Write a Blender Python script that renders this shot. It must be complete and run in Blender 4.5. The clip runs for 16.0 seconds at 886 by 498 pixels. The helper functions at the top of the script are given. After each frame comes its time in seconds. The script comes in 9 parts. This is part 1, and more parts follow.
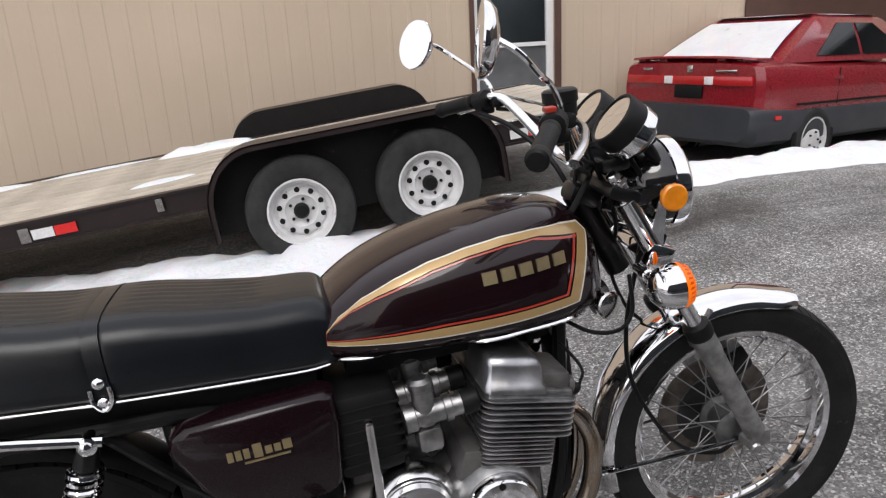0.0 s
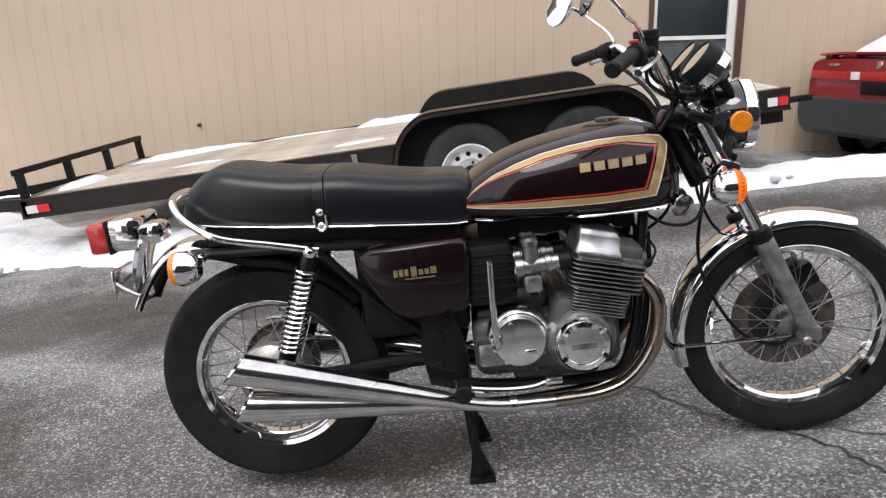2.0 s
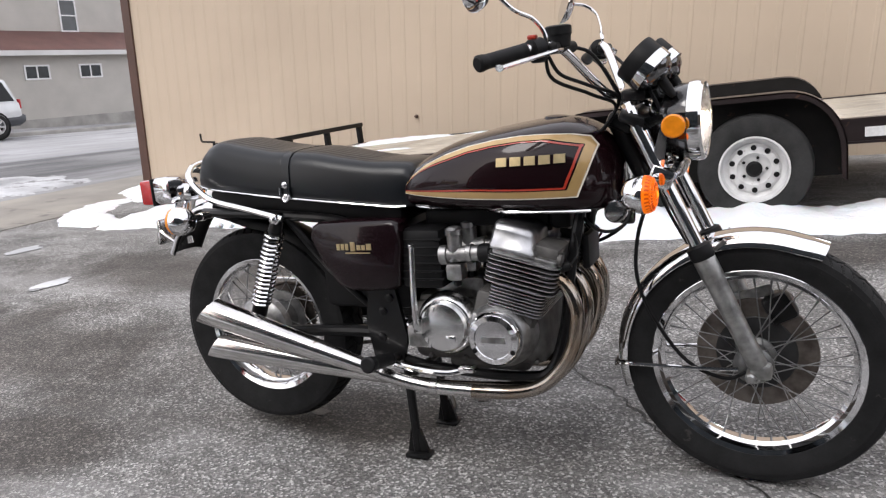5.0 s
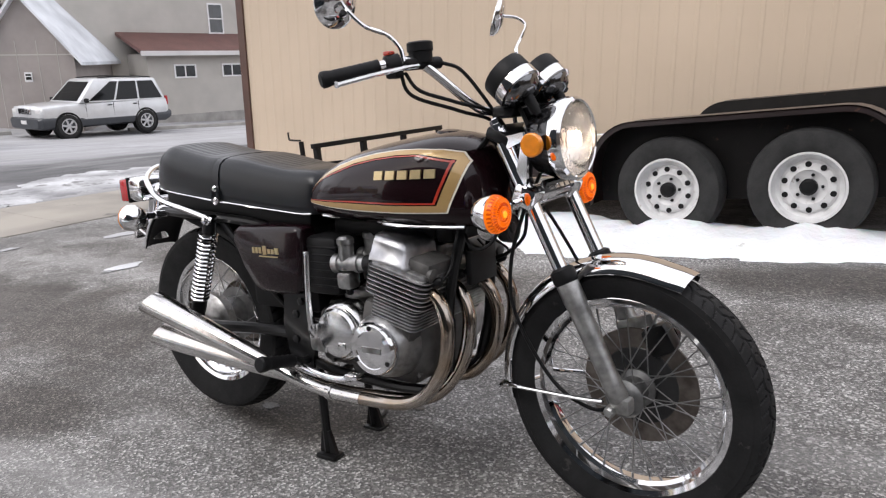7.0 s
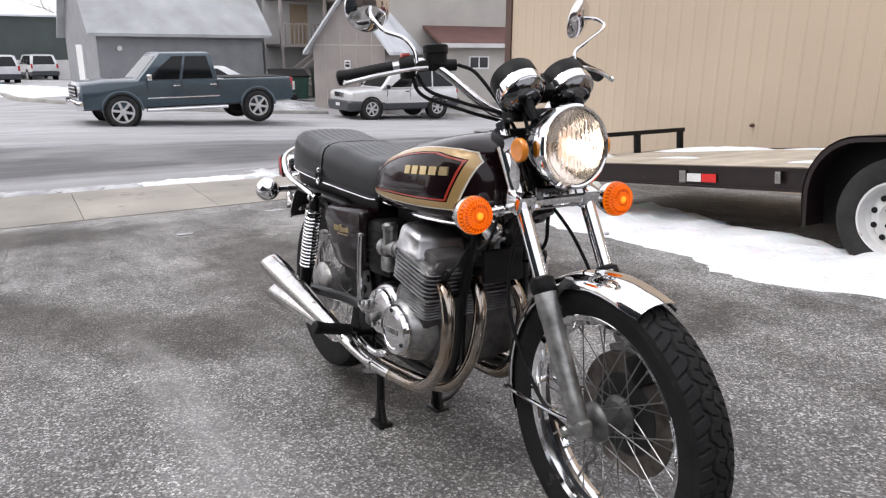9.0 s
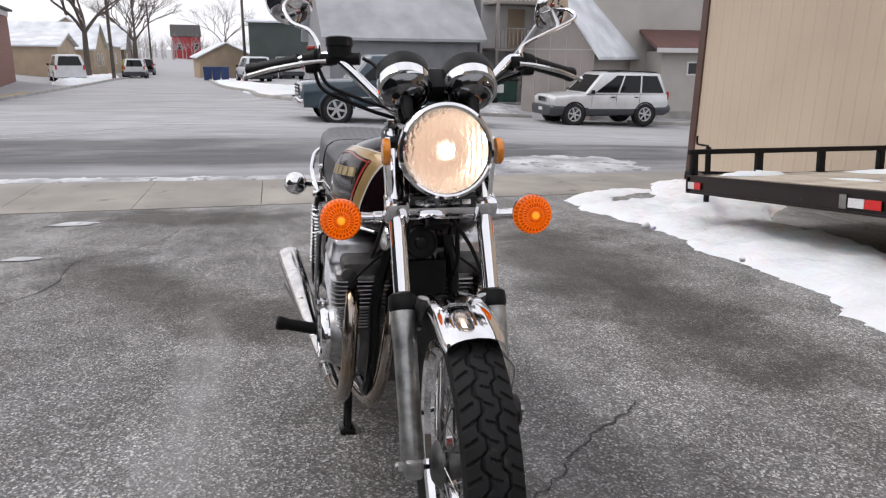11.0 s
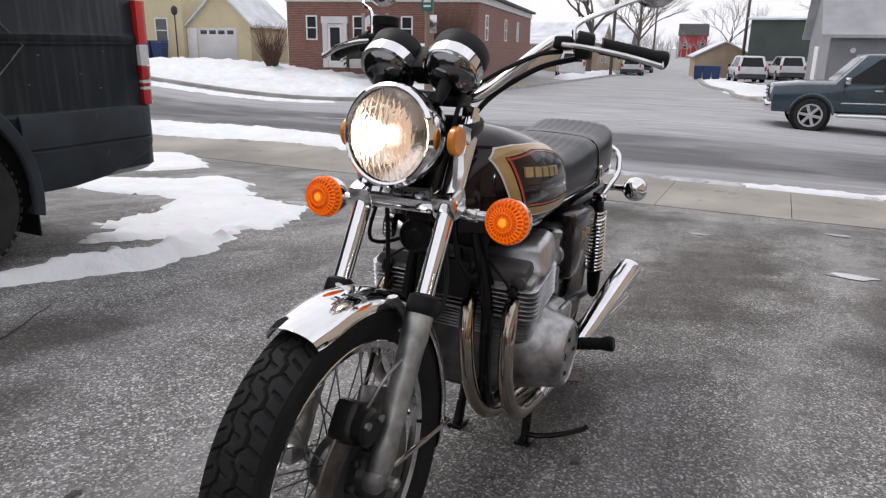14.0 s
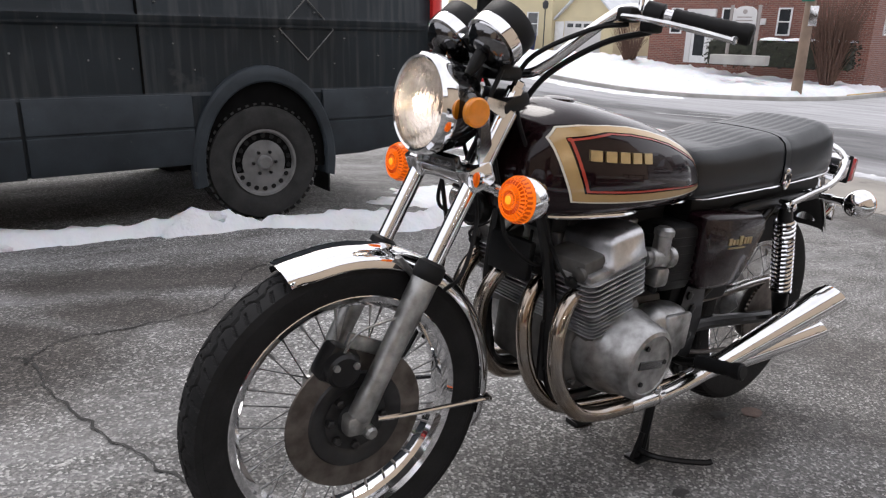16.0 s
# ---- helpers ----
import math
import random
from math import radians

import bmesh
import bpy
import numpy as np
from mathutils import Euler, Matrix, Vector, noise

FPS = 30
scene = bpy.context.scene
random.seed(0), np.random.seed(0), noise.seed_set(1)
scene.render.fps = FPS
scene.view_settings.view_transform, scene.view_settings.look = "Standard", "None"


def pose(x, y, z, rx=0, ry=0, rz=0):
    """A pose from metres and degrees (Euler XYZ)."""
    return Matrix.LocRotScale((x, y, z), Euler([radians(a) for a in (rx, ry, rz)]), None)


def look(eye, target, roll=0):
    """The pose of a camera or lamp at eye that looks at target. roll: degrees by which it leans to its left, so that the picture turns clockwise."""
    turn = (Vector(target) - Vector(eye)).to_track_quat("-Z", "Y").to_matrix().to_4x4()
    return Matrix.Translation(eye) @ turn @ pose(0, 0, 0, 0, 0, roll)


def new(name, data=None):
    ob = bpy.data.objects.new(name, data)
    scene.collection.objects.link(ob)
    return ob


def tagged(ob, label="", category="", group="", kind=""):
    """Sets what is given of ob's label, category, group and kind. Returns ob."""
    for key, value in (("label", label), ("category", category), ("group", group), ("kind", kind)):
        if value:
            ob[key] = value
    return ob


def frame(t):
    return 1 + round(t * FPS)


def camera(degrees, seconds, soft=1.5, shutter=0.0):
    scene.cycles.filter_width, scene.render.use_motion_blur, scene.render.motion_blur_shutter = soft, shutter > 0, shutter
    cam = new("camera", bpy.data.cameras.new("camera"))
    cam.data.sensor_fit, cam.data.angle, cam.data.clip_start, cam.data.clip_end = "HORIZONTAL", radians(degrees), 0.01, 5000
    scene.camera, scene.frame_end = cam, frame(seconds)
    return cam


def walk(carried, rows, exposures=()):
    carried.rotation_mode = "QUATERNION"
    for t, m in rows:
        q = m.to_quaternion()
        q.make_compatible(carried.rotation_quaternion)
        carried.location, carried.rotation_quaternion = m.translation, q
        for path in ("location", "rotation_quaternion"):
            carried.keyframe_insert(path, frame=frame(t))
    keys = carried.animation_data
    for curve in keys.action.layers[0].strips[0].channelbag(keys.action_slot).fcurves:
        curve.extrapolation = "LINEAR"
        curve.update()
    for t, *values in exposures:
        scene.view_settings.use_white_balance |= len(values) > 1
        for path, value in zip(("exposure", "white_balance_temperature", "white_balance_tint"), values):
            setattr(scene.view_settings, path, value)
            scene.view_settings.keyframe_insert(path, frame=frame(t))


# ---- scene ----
cam = camera(64.3, 16.0, soft=1.25)
# The lot falls towards the street; the bike leans a little on its stand; the houses stand plumb.
UP = Vector((0.0993, -0.0419, 0.994)).normalized()
LEVEL = Matrix.Rotation(radians(1.4), 4, "Z") @ UP.rotation_difference(Vector((0, 0, 1))).to_matrix().to_4x4()
LOT = Vector((0.098, 0.0, 0.995)).normalized().rotation_difference(Vector((0, 0, 1))).to_matrix().to_4x4()
PATH = [
    (0, (0.525, -1.271, 1.367), (0.9122, 0.6035, 0.7879), -3.02),
    (0.5, (0.469, -1.450, 1.334), (0.7134, 0.4534, 0.7697), -2.64),
    (1, (0.456, -1.586, 1.306), (0.6158, 0.3261, 0.7415), -2.34),
    (1.5, (0.503, -1.737, 1.273), (0.5528, 0.1846, 0.7221), -2.04),
    (2, (0.571, -1.866, 1.254), (0.4771, 0.0518, 0.6947), -1.78),
    (2.5, (0.675, -1.870, 1.233), (0.4460, 0.0381, 0.6798), -1.52),
    (3, (0.809, -1.818, 1.242), (0.4101, 0.0631, 0.6934), -1.29),
    (3.5, (0.991, -1.795, 1.224), (0.5400, 0.0753, 0.6782), -1.19),
    (4, (1.150, -1.816, 1.217), (0.5770, 0.0218, 0.6746), -1.00),
    (6.5, (1.863, -1.554, 1.229), (0.8046, 0.0563, 0.6913), -0.79),
    (7, (1.995, -1.460, 1.243), (0.8710, 0.1063, 0.7094), -0.62),
    (7.5, (2.133, -1.373, 1.255), (0.9088, 0.1182, 0.7274), -0.46),
    (8, (2.281, -1.298, 1.276), (0.8656, 0.0095, 0.7398), -0.07),
    (10.5, (2.628, -0.443, 1.237), (0.8103, 0.1890, 0.6939), 0.67),
    (11, (2.655, -0.274, 1.243), (0.7816, 0.1708, 0.7021), 0.72),
    (11.5, (2.714, -0.087, 1.258), (0.8001, 0.1365, 0.7238), 0.56),
    (12, (2.704, 0.093, 1.246), (0.7807, 0.1326, 0.7003), 0.79),
    (12.5, (2.619, 0.251, 1.210), (0.6972, 0.1464, 0.6660), 0.74),
    (13, (2.581, 0.433, 1.214), (0.6761, 0.1531, 0.6742), 1.19),
    (13.5, (2.548, 0.583, 1.219), (0.7127, 0.0070, 0.6702), 1.12),
    (14, (2.426, 0.698, 1.216), (0.6848, -0.1101, 0.6543), 0.95),
    (14.5, (2.324, 0.810, 1.194), (0.6836, -0.1820, 0.6241), 1.33),
    (15, (2.285, 0.966, 1.183), (0.7934, -0.2366, 0.6105), 1.30),
    (15.5, (2.217, 1.081, 1.172), (0.9161, -0.3210, 0.5878), 1.43),
    (16, (2.063, 1.179, 1.186), (0.9229, -0.3537, 0.5915), 1.31),
]
walk(cam, [(t, look(eye, target, roll)) for t, eye, target, roll in PATH],
     exposures=[(0, 0.62), (1.5, 0.77), (2.5, 0.88), (3.5, 0.88), (6.5, 0.78), (8, 0.82), (10.5, 0.55), (11.5, 0.33), (12.5, 0.26), (13.5, 0.27), (14.5, 0.44), (15.5, 0.61), (16, 0.69)])

# ---- light: an overcast winter day ----
world = bpy.data.worlds.new("overcast_sky")
world.use_nodes = True
scene.world = world
wn, wl = world.node_tree.nodes, world.node_tree.links
wn.clear()
w_out, w_bg = wn.new("ShaderNodeOutputWorld"), wn.new("ShaderNodeBackground")
w_sky, w_mix, w_grey = wn.new("ShaderNodeTexSky"), wn.new("ShaderNodeMix"), wn.new("ShaderNodeTexNoise")
w_ramp, w_map, w_tc = wn.new("ShaderNodeValToRGB"), wn.new("ShaderNodeMapping"), wn.new("ShaderNodeTexCoord")
w_sky.sky_type, w_sky.sun_disc = "NISHITA", False
w_sky.sun_elevation, w_sky.sun_rotation = radians(28), radians(200)
w_sky.air_density, w_sky.dust_density = 1.0, 4.0
w_map.inputs["Scale"].default_value = (1, 1, 3)
w_grey.inputs["Scale"].default_value, w_grey.inputs["Detail"].default_value = 1.6, 5
w_ramp.color_ramp.elements[0].position, w_ramp.color_ramp.elements[0].color = 0.3, (8.0, 7.95, 8.5, 1)
w_ramp.color_ramp.elements[1].position, w_ramp.color_ramp.elements[1].color = 0.75, (10.6, 10.5, 11.2, 1)
w_mix.data_type = "RGBA"
w_mix.inputs["Factor"].default_value = 0.88
w_bg.inputs["Strength"].default_value = 0.1
wl.new(w_tc.outputs["Generated"], w_map.inputs["Vector"])
wl.new(w_map.outputs["Vector"], w_grey.inputs["Vector"])
wl.new(w_grey.outputs["Fac"], w_ramp.inputs["Fac"])
wl.new(w_sky.outputs["Color"], w_mix.inputs["A"])
wl.new(w_ramp.outputs["Color"], w_mix.inputs["B"])
wl.new(w_mix.outputs["Result"], w_bg.inputs["Color"])
wl.new(w_bg.outputs["Background"], w_out.inputs["Surface"])
sun = new("sun", bpy.data.lights.new("sun", "SUN"))
sun.data.energy, sun.data.angle, sun.data.color = 0.8, radians(25), (1.0, 0.96, 0.93)
sun.matrix_world = look((-3, -8, 12), (0, 0, 0))

# ---- tools ----
Z = Vector((0, 0, 1))


def ground_height(x, y):
    """The height of the sheet of ground: the lot falls to the street, the street falls to one side."""
    def ease(a, b, v):
        u = min(1, max(0, (v - a) / (b - a)))
        return u * u * (3 - 2 * u)
    flat = 1 - 0.85 * ease(-1.7, -3.0, y) if x > 0 else 1.0
    reach = 3.4 - 3.2 * ease(3.3, 4.1, y) * ease(2.9, 3.7, x)
    lot = 0.0985 * min(x, reach) * flat - 0.014 + 0.06 * ease(-1.7, -2.8, y) * ease(-1.2, 0.4, x)
    side = 26 * math.tanh(y / 26)
    far = -0.69 - (0.05 * side if y > 0 else 0) + 0.75 * ease(-12.5, -24, y) + 0.2 * ease(-22, -26, x) * ease(-3, 2, y)
    near = -0.66 - 0.011 * side
    k, j = ease(-6.4, -8.2, x), ease(-8.5, -16.5, x)
    drop = float(np.interp(-x, [27, 34, 43, 55, 72, 100], [0, 0.1, 0.25, 0.45, 0.9, 1.4]))
    return (lot * (1 - k) + near * k) * (1 - j) + far * j - drop


def on_ground(x, y, turn=0, lift=0.0):
    return pose(x, y, ground_height(x, y) + lift, 0, 0, turn)


def thing(name, m, label, category, group="", kind=""):
    ob = new(name)
    ob.empty_display_size = 0.1
    ob.matrix_world = m
    return tagged(ob, label, category, group, kind)


def finish(bm, name, material, angle=35):
    bmesh.ops.recalc_face_normals(bm, faces=bm.faces)
    me = bpy.data.meshes.new(name)
    bm.to_mesh(me)
    bm.free()
    me.polygons.foreach_set("use_smooth", [True] * len(me.polygons))
    me.set_sharp_from_angle(angle=radians(angle))
    for mat in (material if isinstance(material, (list, tuple)) else [material]):
        me.materials.append(mat)
    return me


def part(name, bm, material, parent, label="", m=None, angle=35):
    ob = new(name, finish(bm, name, material, angle))
    ob.parent = parent
    if m is not None:
        ob.matrix_local = m
    return tagged(ob, label)


def share(name, me, parent, m, label=""):
    ob = new(name, me)
    ob.parent = parent
    ob.matrix_local = m
    return tagged(ob, label)


def single(name, bm, material, m, label, category, group="", kind="", angle=35):
    ob = new(name, finish(bm, name, material, angle))
    ob.matrix_world = m
    return tagged(ob, label, category, group, kind)


def V(*a):
    return Vector(a)


def basis(axis):
    """Two unit vectors square to an axis."""
    axis = Vector(axis).normalized()
    helper = Z if abs(axis.z) < 0.9 else Vector((1, 0, 0))
    a = helper.cross(axis).normalized()
    return a, axis.cross(a)


def skin(bm, rings, close=False, caps=True, mat=0):
    """Faces between rings of points of equal count."""
    rows = [[bm.verts.new(p) for p in ring] for ring in rings]
    n = len(rows[0])
    pairs = list(zip(rows, rows[1:])) + ([(rows[-1], rows[0])] if close else [])
    for a, b in pairs:
        for i in range(n):
            f = bm.faces.new((a[i], a[(i + 1) % n], b[(i + 1) % n], b[i]))
            f.material_index = mat
    if caps and not close:
        for ring in (rows[0], rows[-1]):
            try:
                bm.faces.new(ring).material_index = mat
            except ValueError:
                pass
    return bm


def sheet(bm, grid, mat=0, closed=False):
    """Faces over a grid of points (rows of equal length)."""
    rows = [[bm.verts.new(p) for p in row] for row in grid]
    for a, b in zip(rows, rows[1:]):
        for i in range(len(a) - (0 if closed else 1)):
            j = (i + 1) % len(a)
            bm.faces.new((a[i], a[j], b[j], b[i])).material_index = mat
    return bm


def lathe(bm, origin, axis, profile, seg=24, caps=True, mat=0):
    """Rings of (radius, distance along the axis)."""
    a, b = basis(axis)
    axis, origin = Vector(axis).normalized(), Vector(origin)
    rings = []
    for r, h in profile:
        r = max(r, 0.0004)
        rings.append([origin + axis * h + (a * math.cos(t) + b * math.sin(t)) * r
                      for t in (2 * math.pi * i / seg for i in range(seg))])
    return skin(bm, rings, caps=caps, mat=mat)


def rod(bm, p, q, r, r2=None, seg=10, mat=0):
    p, q = Vector(p), Vector(q)
    d = (q - p).length
    r2 = r if r2 is None else r2
    return lathe(bm, p, q - p, [(r, 0), (r2, d)], seg, mat=mat)


def curve_points(pts, steps=6, closed=False):
    """A smooth line through points."""
    pts = [Vector(p) for p in pts]
    n = len(pts)
    out = []
    for i in range(n if closed else n - 1):
        if closed:
            p0, p1, p2, p3 = (pts[(i + k) % n] for k in (-1, 0, 1, 2))
        else:
            p1, p2 = pts[i], pts[i + 1]
            p0 = pts[i - 1] if i else p1 * 2 - p2
            p3 = pts[i + 2] if i + 2 < n else p2 * 2 - p1
        for k in range(steps):
            t = k / steps
            out.append(0.5 * (2 * p1 + (p2 - p0) * t + (2 * p0 - 5 * p1 + 4 * p2 - p3) * t * t + (3 * p1 - p0 - 3 * p2 + p3) * t ** 3))
    if not closed:
        out.append(pts[-1])
    return out


def tube(bm, pts, r, seg=10, steps=6, closed=False, straight=False, mat=0, flat=1.0):
    """A round bar along a line; r is a number or a function of the way from 0 to 1."""
    line = [Vector(p) for p in pts] if straight else curve_points(pts, steps, closed)
    n = len(line)
    rings, a = [], None
    for i, p in enumerate(line):
        if closed:
            d = line[(i + 1) % n] - line[i - 1]
        else:
            d = line[min(i + 1, n - 1)] - line[max(i - 1, 0)]
        d.normalize()
        if a is None:
            a, _ = basis(d)
        a = (a - d * a.dot(d)).normalized()
        b = d.cross(a)
        rr = r(i / (n - 1)) if callable(r) else r
        rings.append([p + (a * math.cos(t) + b * math.sin(t) * flat) * rr for t in (2 * math.pi * k / seg for k in range(seg))])
    return skin(bm, rings, close=closed, mat=mat)


def box(bm, c, s, bevel=0.0, m=None, seg=2, mat=0):
    """A box by its centre and sizes, with rounded edges."""
    out = bmesh.ops.create_cube(bm, size=1)
    vs = out["verts"]
    for v in vs:
        v.co = Vector((v.co.x * s[0], v.co.y * s[1], v.co.z * s[2]))
    fs = {f for v in vs for f in v.link_faces}
    if bevel:
        es = {e for v in vs for e in v.link_edges}
        got = bmesh.ops.bevel(bm, geom=list(es), offset=bevel, segments=seg, profile=0.5, affect="EDGES")
        vs = {v for f in got["faces"] for v in f.verts} | {v for v in vs if v.is_valid}
        fs = {f for v in vs for f in v.link_faces}
    for f in fs:
        f.material_index = mat
    for v in vs:
        v.co = (m @ v.co if m is not None else v.co) + Vector(c)
    return bm


def quadbox(bm, x0, x1, y0, y1, z0, z1, mat=0):
    """A plain block by its bounds, cheap."""
    p = [bm.verts.new((x, y, z)) for x in (x0, x1) for y in (y0, y1) for z in (z0, z1)]
    for f in ((0, 1, 3, 2), (4, 6, 7, 5), (0, 4, 5, 1), (2, 3, 7, 6), (0, 2, 6, 4), (1, 5, 7, 3)):
        bm.faces.new([p[i] for i in f]).material_index = mat
    return bm


def plate(bm, outline, y0, y1, axis="y", bevel=0.0, mat=0):
    """A flat outline of (a, b) made thick from y0 to y1 along an axis."""
    def at(a, b, d):
        return {"y": (a, d, b), "x": (d, a, b), "z": (a, b, d)}[axis]
    n = len(outline)
    if bevel:
        cx, cy = sum(p[0] for p in outline) / n, sum(p[1] for p in outline) / n

        def shrink(k):
            out = []
            for a, b in outline:
                d = math.hypot(a - cx, b - cy) or 1
                out.append((a - (a - cx) / d * k, b - (b - cy) / d * k))
            return out
        s = 1 if y1 > y0 else -1
        rings = [[at(a, b, y0) for a, b in outline], [at(a, b, y1 - s * bevel) for a, b in outline],
                 [at(a, b, y1 - s * bevel * 0.3) for a, b in shrink(bevel * 0.4)], [at(a, b, y1) for a, b in shrink(bevel)]]
    else:
        rings = [[at(a, b, y0) for a, b in outline], [at(a, b, y1) for a, b in outline]]
    return skin(bm, rings, mat=mat)


def B():
    return bmesh.new()


# ---- materials ----
def material(name, color, rough=0.5, metal=0.0, vary=0.12, scale=8.0, bump=0.0, bump_scale=60.0, coat=0.0, second=None,
             island=0.0, spot=None, coat_rough=0.05, spec=0.5):
    """A surface with grain at two scales. second: the colour of its stains; spot: (colour, amount, scale) of patches of their own."""
    m = bpy.data.materials.new(name)
    m.use_nodes = True
    n, l = m.node_tree.nodes, m.node_tree.links
    b = n["Principled BSDF"]
    tc = n.new("ShaderNodeTexCoord")
    big, fine = n.new("ShaderNodeTexNoise"), n.new("ShaderNodeTexNoise")
    big.inputs["Scale"].default_value, big.inputs["Detail"].default_value = scale, 6
    fine.inputs["Scale"].default_value, fine.inputs["Detail"].default_value = bump_scale, 4
    l.new(tc.outputs["Object"], big.inputs["Vector"])
    l.new(tc.outputs["Object"], fine.inputs["Vector"])
    ramp = n.new("ShaderNodeValToRGB")
    dark = second or tuple(c * (1 - vary) for c in color)
    light = tuple(min(1, c * (1 + vary)) for c in color)
    ramp.color_ramp.elements[0].position, ramp.color_ramp.elements[0].color = 0.32, (*dark, 1)
    ramp.color_ramp.elements[1].position, ramp.color_ramp.elements[1].color = 0.68, (*light, 1)
    l.new(big.outputs["Fac"], ramp.inputs["Fac"])
    col = ramp.outputs["Color"]
    if spot:
        sn, sr, mx = n.new("ShaderNodeTexNoise"), n.new("ShaderNodeValToRGB"), n.new("ShaderNodeMix")
        sn.inputs["Scale"].default_value, sn.inputs["Detail"].default_value = spot[2], 8
        sn.inputs["Roughness"].default_value = 0.65
        sr.color_ramp.elements[0].position, sr.color_ramp.elements[1].position = 0.66 - spot[1] * 0.4, 0.72 - spot[1] * 0.3
        mx.data_type = "RGBA"
        mx.inputs["B"].default_value = (*spot[0], 1)
        l.new(tc.outputs["Object"], sn.inputs["Vector"])
        l.new(sn.outputs["Fac"], sr.inputs["Fac"])
        l.new(sr.outputs["Color"], mx.inputs["Factor"])
        l.new(col, mx.inputs["A"])
        col = mx.outputs["Result"]
    if island:
        info, hue = n.new("ShaderNodeObjectInfo"), n.new("ShaderNodeHueSaturation")
        mr = n.new("ShaderNodeMapRange")
        mr.inputs["To Min"].default_value, mr.inputs["To Max"].default_value = 1 - island, 1 + island
        l.new(info.outputs["Random"], mr.inputs["Value"])
        l.new(mr.outputs["Result"], hue.inputs["Value"])
        l.new(col, hue.inputs["Color"])
        col = hue.outputs["Color"]
    l.new(col, b.inputs["Base Color"])
    rr = n.new("ShaderNodeMapRange")
    rr.inputs["To Min"].default_value, rr.inputs["To Max"].default_value = max(0.02, rough * 0.8), min(1, rough * 1.2)
    l.new(fine.outputs["Fac"], rr.inputs["Value"])
    l.new(rr.outputs["Result"], b.inputs["Roughness"])
    b.inputs["Metallic"].default_value, b.inputs["Specular IOR Level"].default_value = metal, spec
    b.inputs["Coat Weight"].default_value, b.inputs["Coat Roughness"].default_value = coat, coat_rough
    if bump:
        bp = n.new("ShaderNodeBump")
        bp.inputs["Strength"].default_value, bp.inputs["Distance"].default_value = 0.6, bump
        l.new(fine.outputs["Fac"], bp.inputs["Height"])
        l.new(bp.outputs["Normal"], b.inputs["Normal"])
    return m


def glowing(name, color, strength, base=(0.5, 0.5, 0.5)):
    m = material(name, base, 0.4)
    b = m.node_tree.nodes["Principled BSDF"]
    b.inputs["Emission Color"].default_value, b.inputs["Emission Strength"].default_value = (*color, 1), strength
    return m


def glass(name, color=(1, 1, 1), rough=0.02, ior=1.45):
    m = bpy.data.materials.new(name)
    m.use_nodes = True
    b = m.node_tree.nodes["Principled BSDF"]
    b.inputs["Base Color"].default_value = (*color, 1)
    b.inputs["Roughness"].default_value, b.inputs["IOR"].default_value = rough, ior
    b.inputs["Transmission Weight"].default_value = 1.0
    return m


chrome = material("chrome", (0.78, 0.78, 0.79), 0.06, 1.0, 0.03, 20, 0, 90)
# chrome with the gauge cups' dark reflections put into its colour
darkened_chrome = material("darkened_chrome", (0.2, 0.2, 0.205), 0.12, 1.0, 0.1, 20, 0, 90)
worn_chrome = material("worn_chrome", (0.62, 0.61, 0.6), 0.16, 1.0, 0.12, 25, 0.0002, 200, spot=((0.32, 0.27, 0.22), 0.1, 60))
satin_alloy = material("satin_aluminium", (0.52, 0.52, 0.53), 0.34, 1.0, 0.2, 24, 0.0003, 300, second=(0.36, 0.36, 0.37), spot=((0.2, 0.19, 0.18), 0.05, 30))
# cast metal coloured dark for grime and for the shade under the tank
shaded_alloy = material("grimy_shaded_cast_aluminium", (0.06, 0.058, 0.056), 0.55, 0.5, 0.35, 22, 0.0006, 300, second=(0.15, 0.145, 0.14), spec=0.25)
blued_chrome = material("blued_chrome", (0.24, 0.185, 0.135), 0.16, 1.0, 0.35, 14, 0.0001, 150, second=(0.40, 0.37, 0.34))
alloy = material("cast_aluminium", (0.42, 0.42, 0.42), 0.4, 1.0, 0.2, 30, 0.0004, 400, second=(0.22, 0.215, 0.21))
polished_alloy = material("polished_aluminium", (0.66, 0.66, 0.66), 0.2, 1.0, 0.12, 22, 0.0001, 300)
fork_alloy = material("dull_fork_aluminium", (0.36, 0.36, 0.35), 0.42, 0.9, 0.25, 40, 0.0006, 260, second=(0.24, 0.24, 0.235))
black_paint = material("black_frame_paint", (0.005, 0.005, 0.0055), 0.35, 0.0, 0.3, 20, 0.0002, 200, coat=0.15, spot=((0.04, 0.033, 0.03), 0.05, 50), spec=0.25)
gloss_black = material("gloss_black", (0.008, 0.008, 0.009), 0.12, 0.0, 0.1, 10, 0, 100, coat=0.8)
black_plastic = material("black_plastic", (0.007, 0.007, 0.0075), 0.5, 0.0, 0.2, 30, 0.0003, 300, spec=0.2)
rubber = material("tyre_rubber", (0.012, 0.012, 0.0125), 0.7, 0.0, 0.3, 18, 0.0004, 180, spot=((0.04, 0.038, 0.036), 0.06, 25), spec=0.22)
vinyl = material("black_seat_vinyl", (0.0048, 0.006, 0.0078), 0.3, 0.0, 0.2, 9, 0.0004, 420, spec=0.36)
spoke_steel = material("dull_spoke_steel", (0.33, 0.33, 0.33), 0.3, 1.0, 0.15, 40, 0, 200)
maroon = material("dark_maroon_candy_paint", (0.0095, 0.0030, 0.0042), 0.22, 0.1, 0.12, 4, 0, 900, coat=0.55, coat_rough=0.03, spec=0.12)
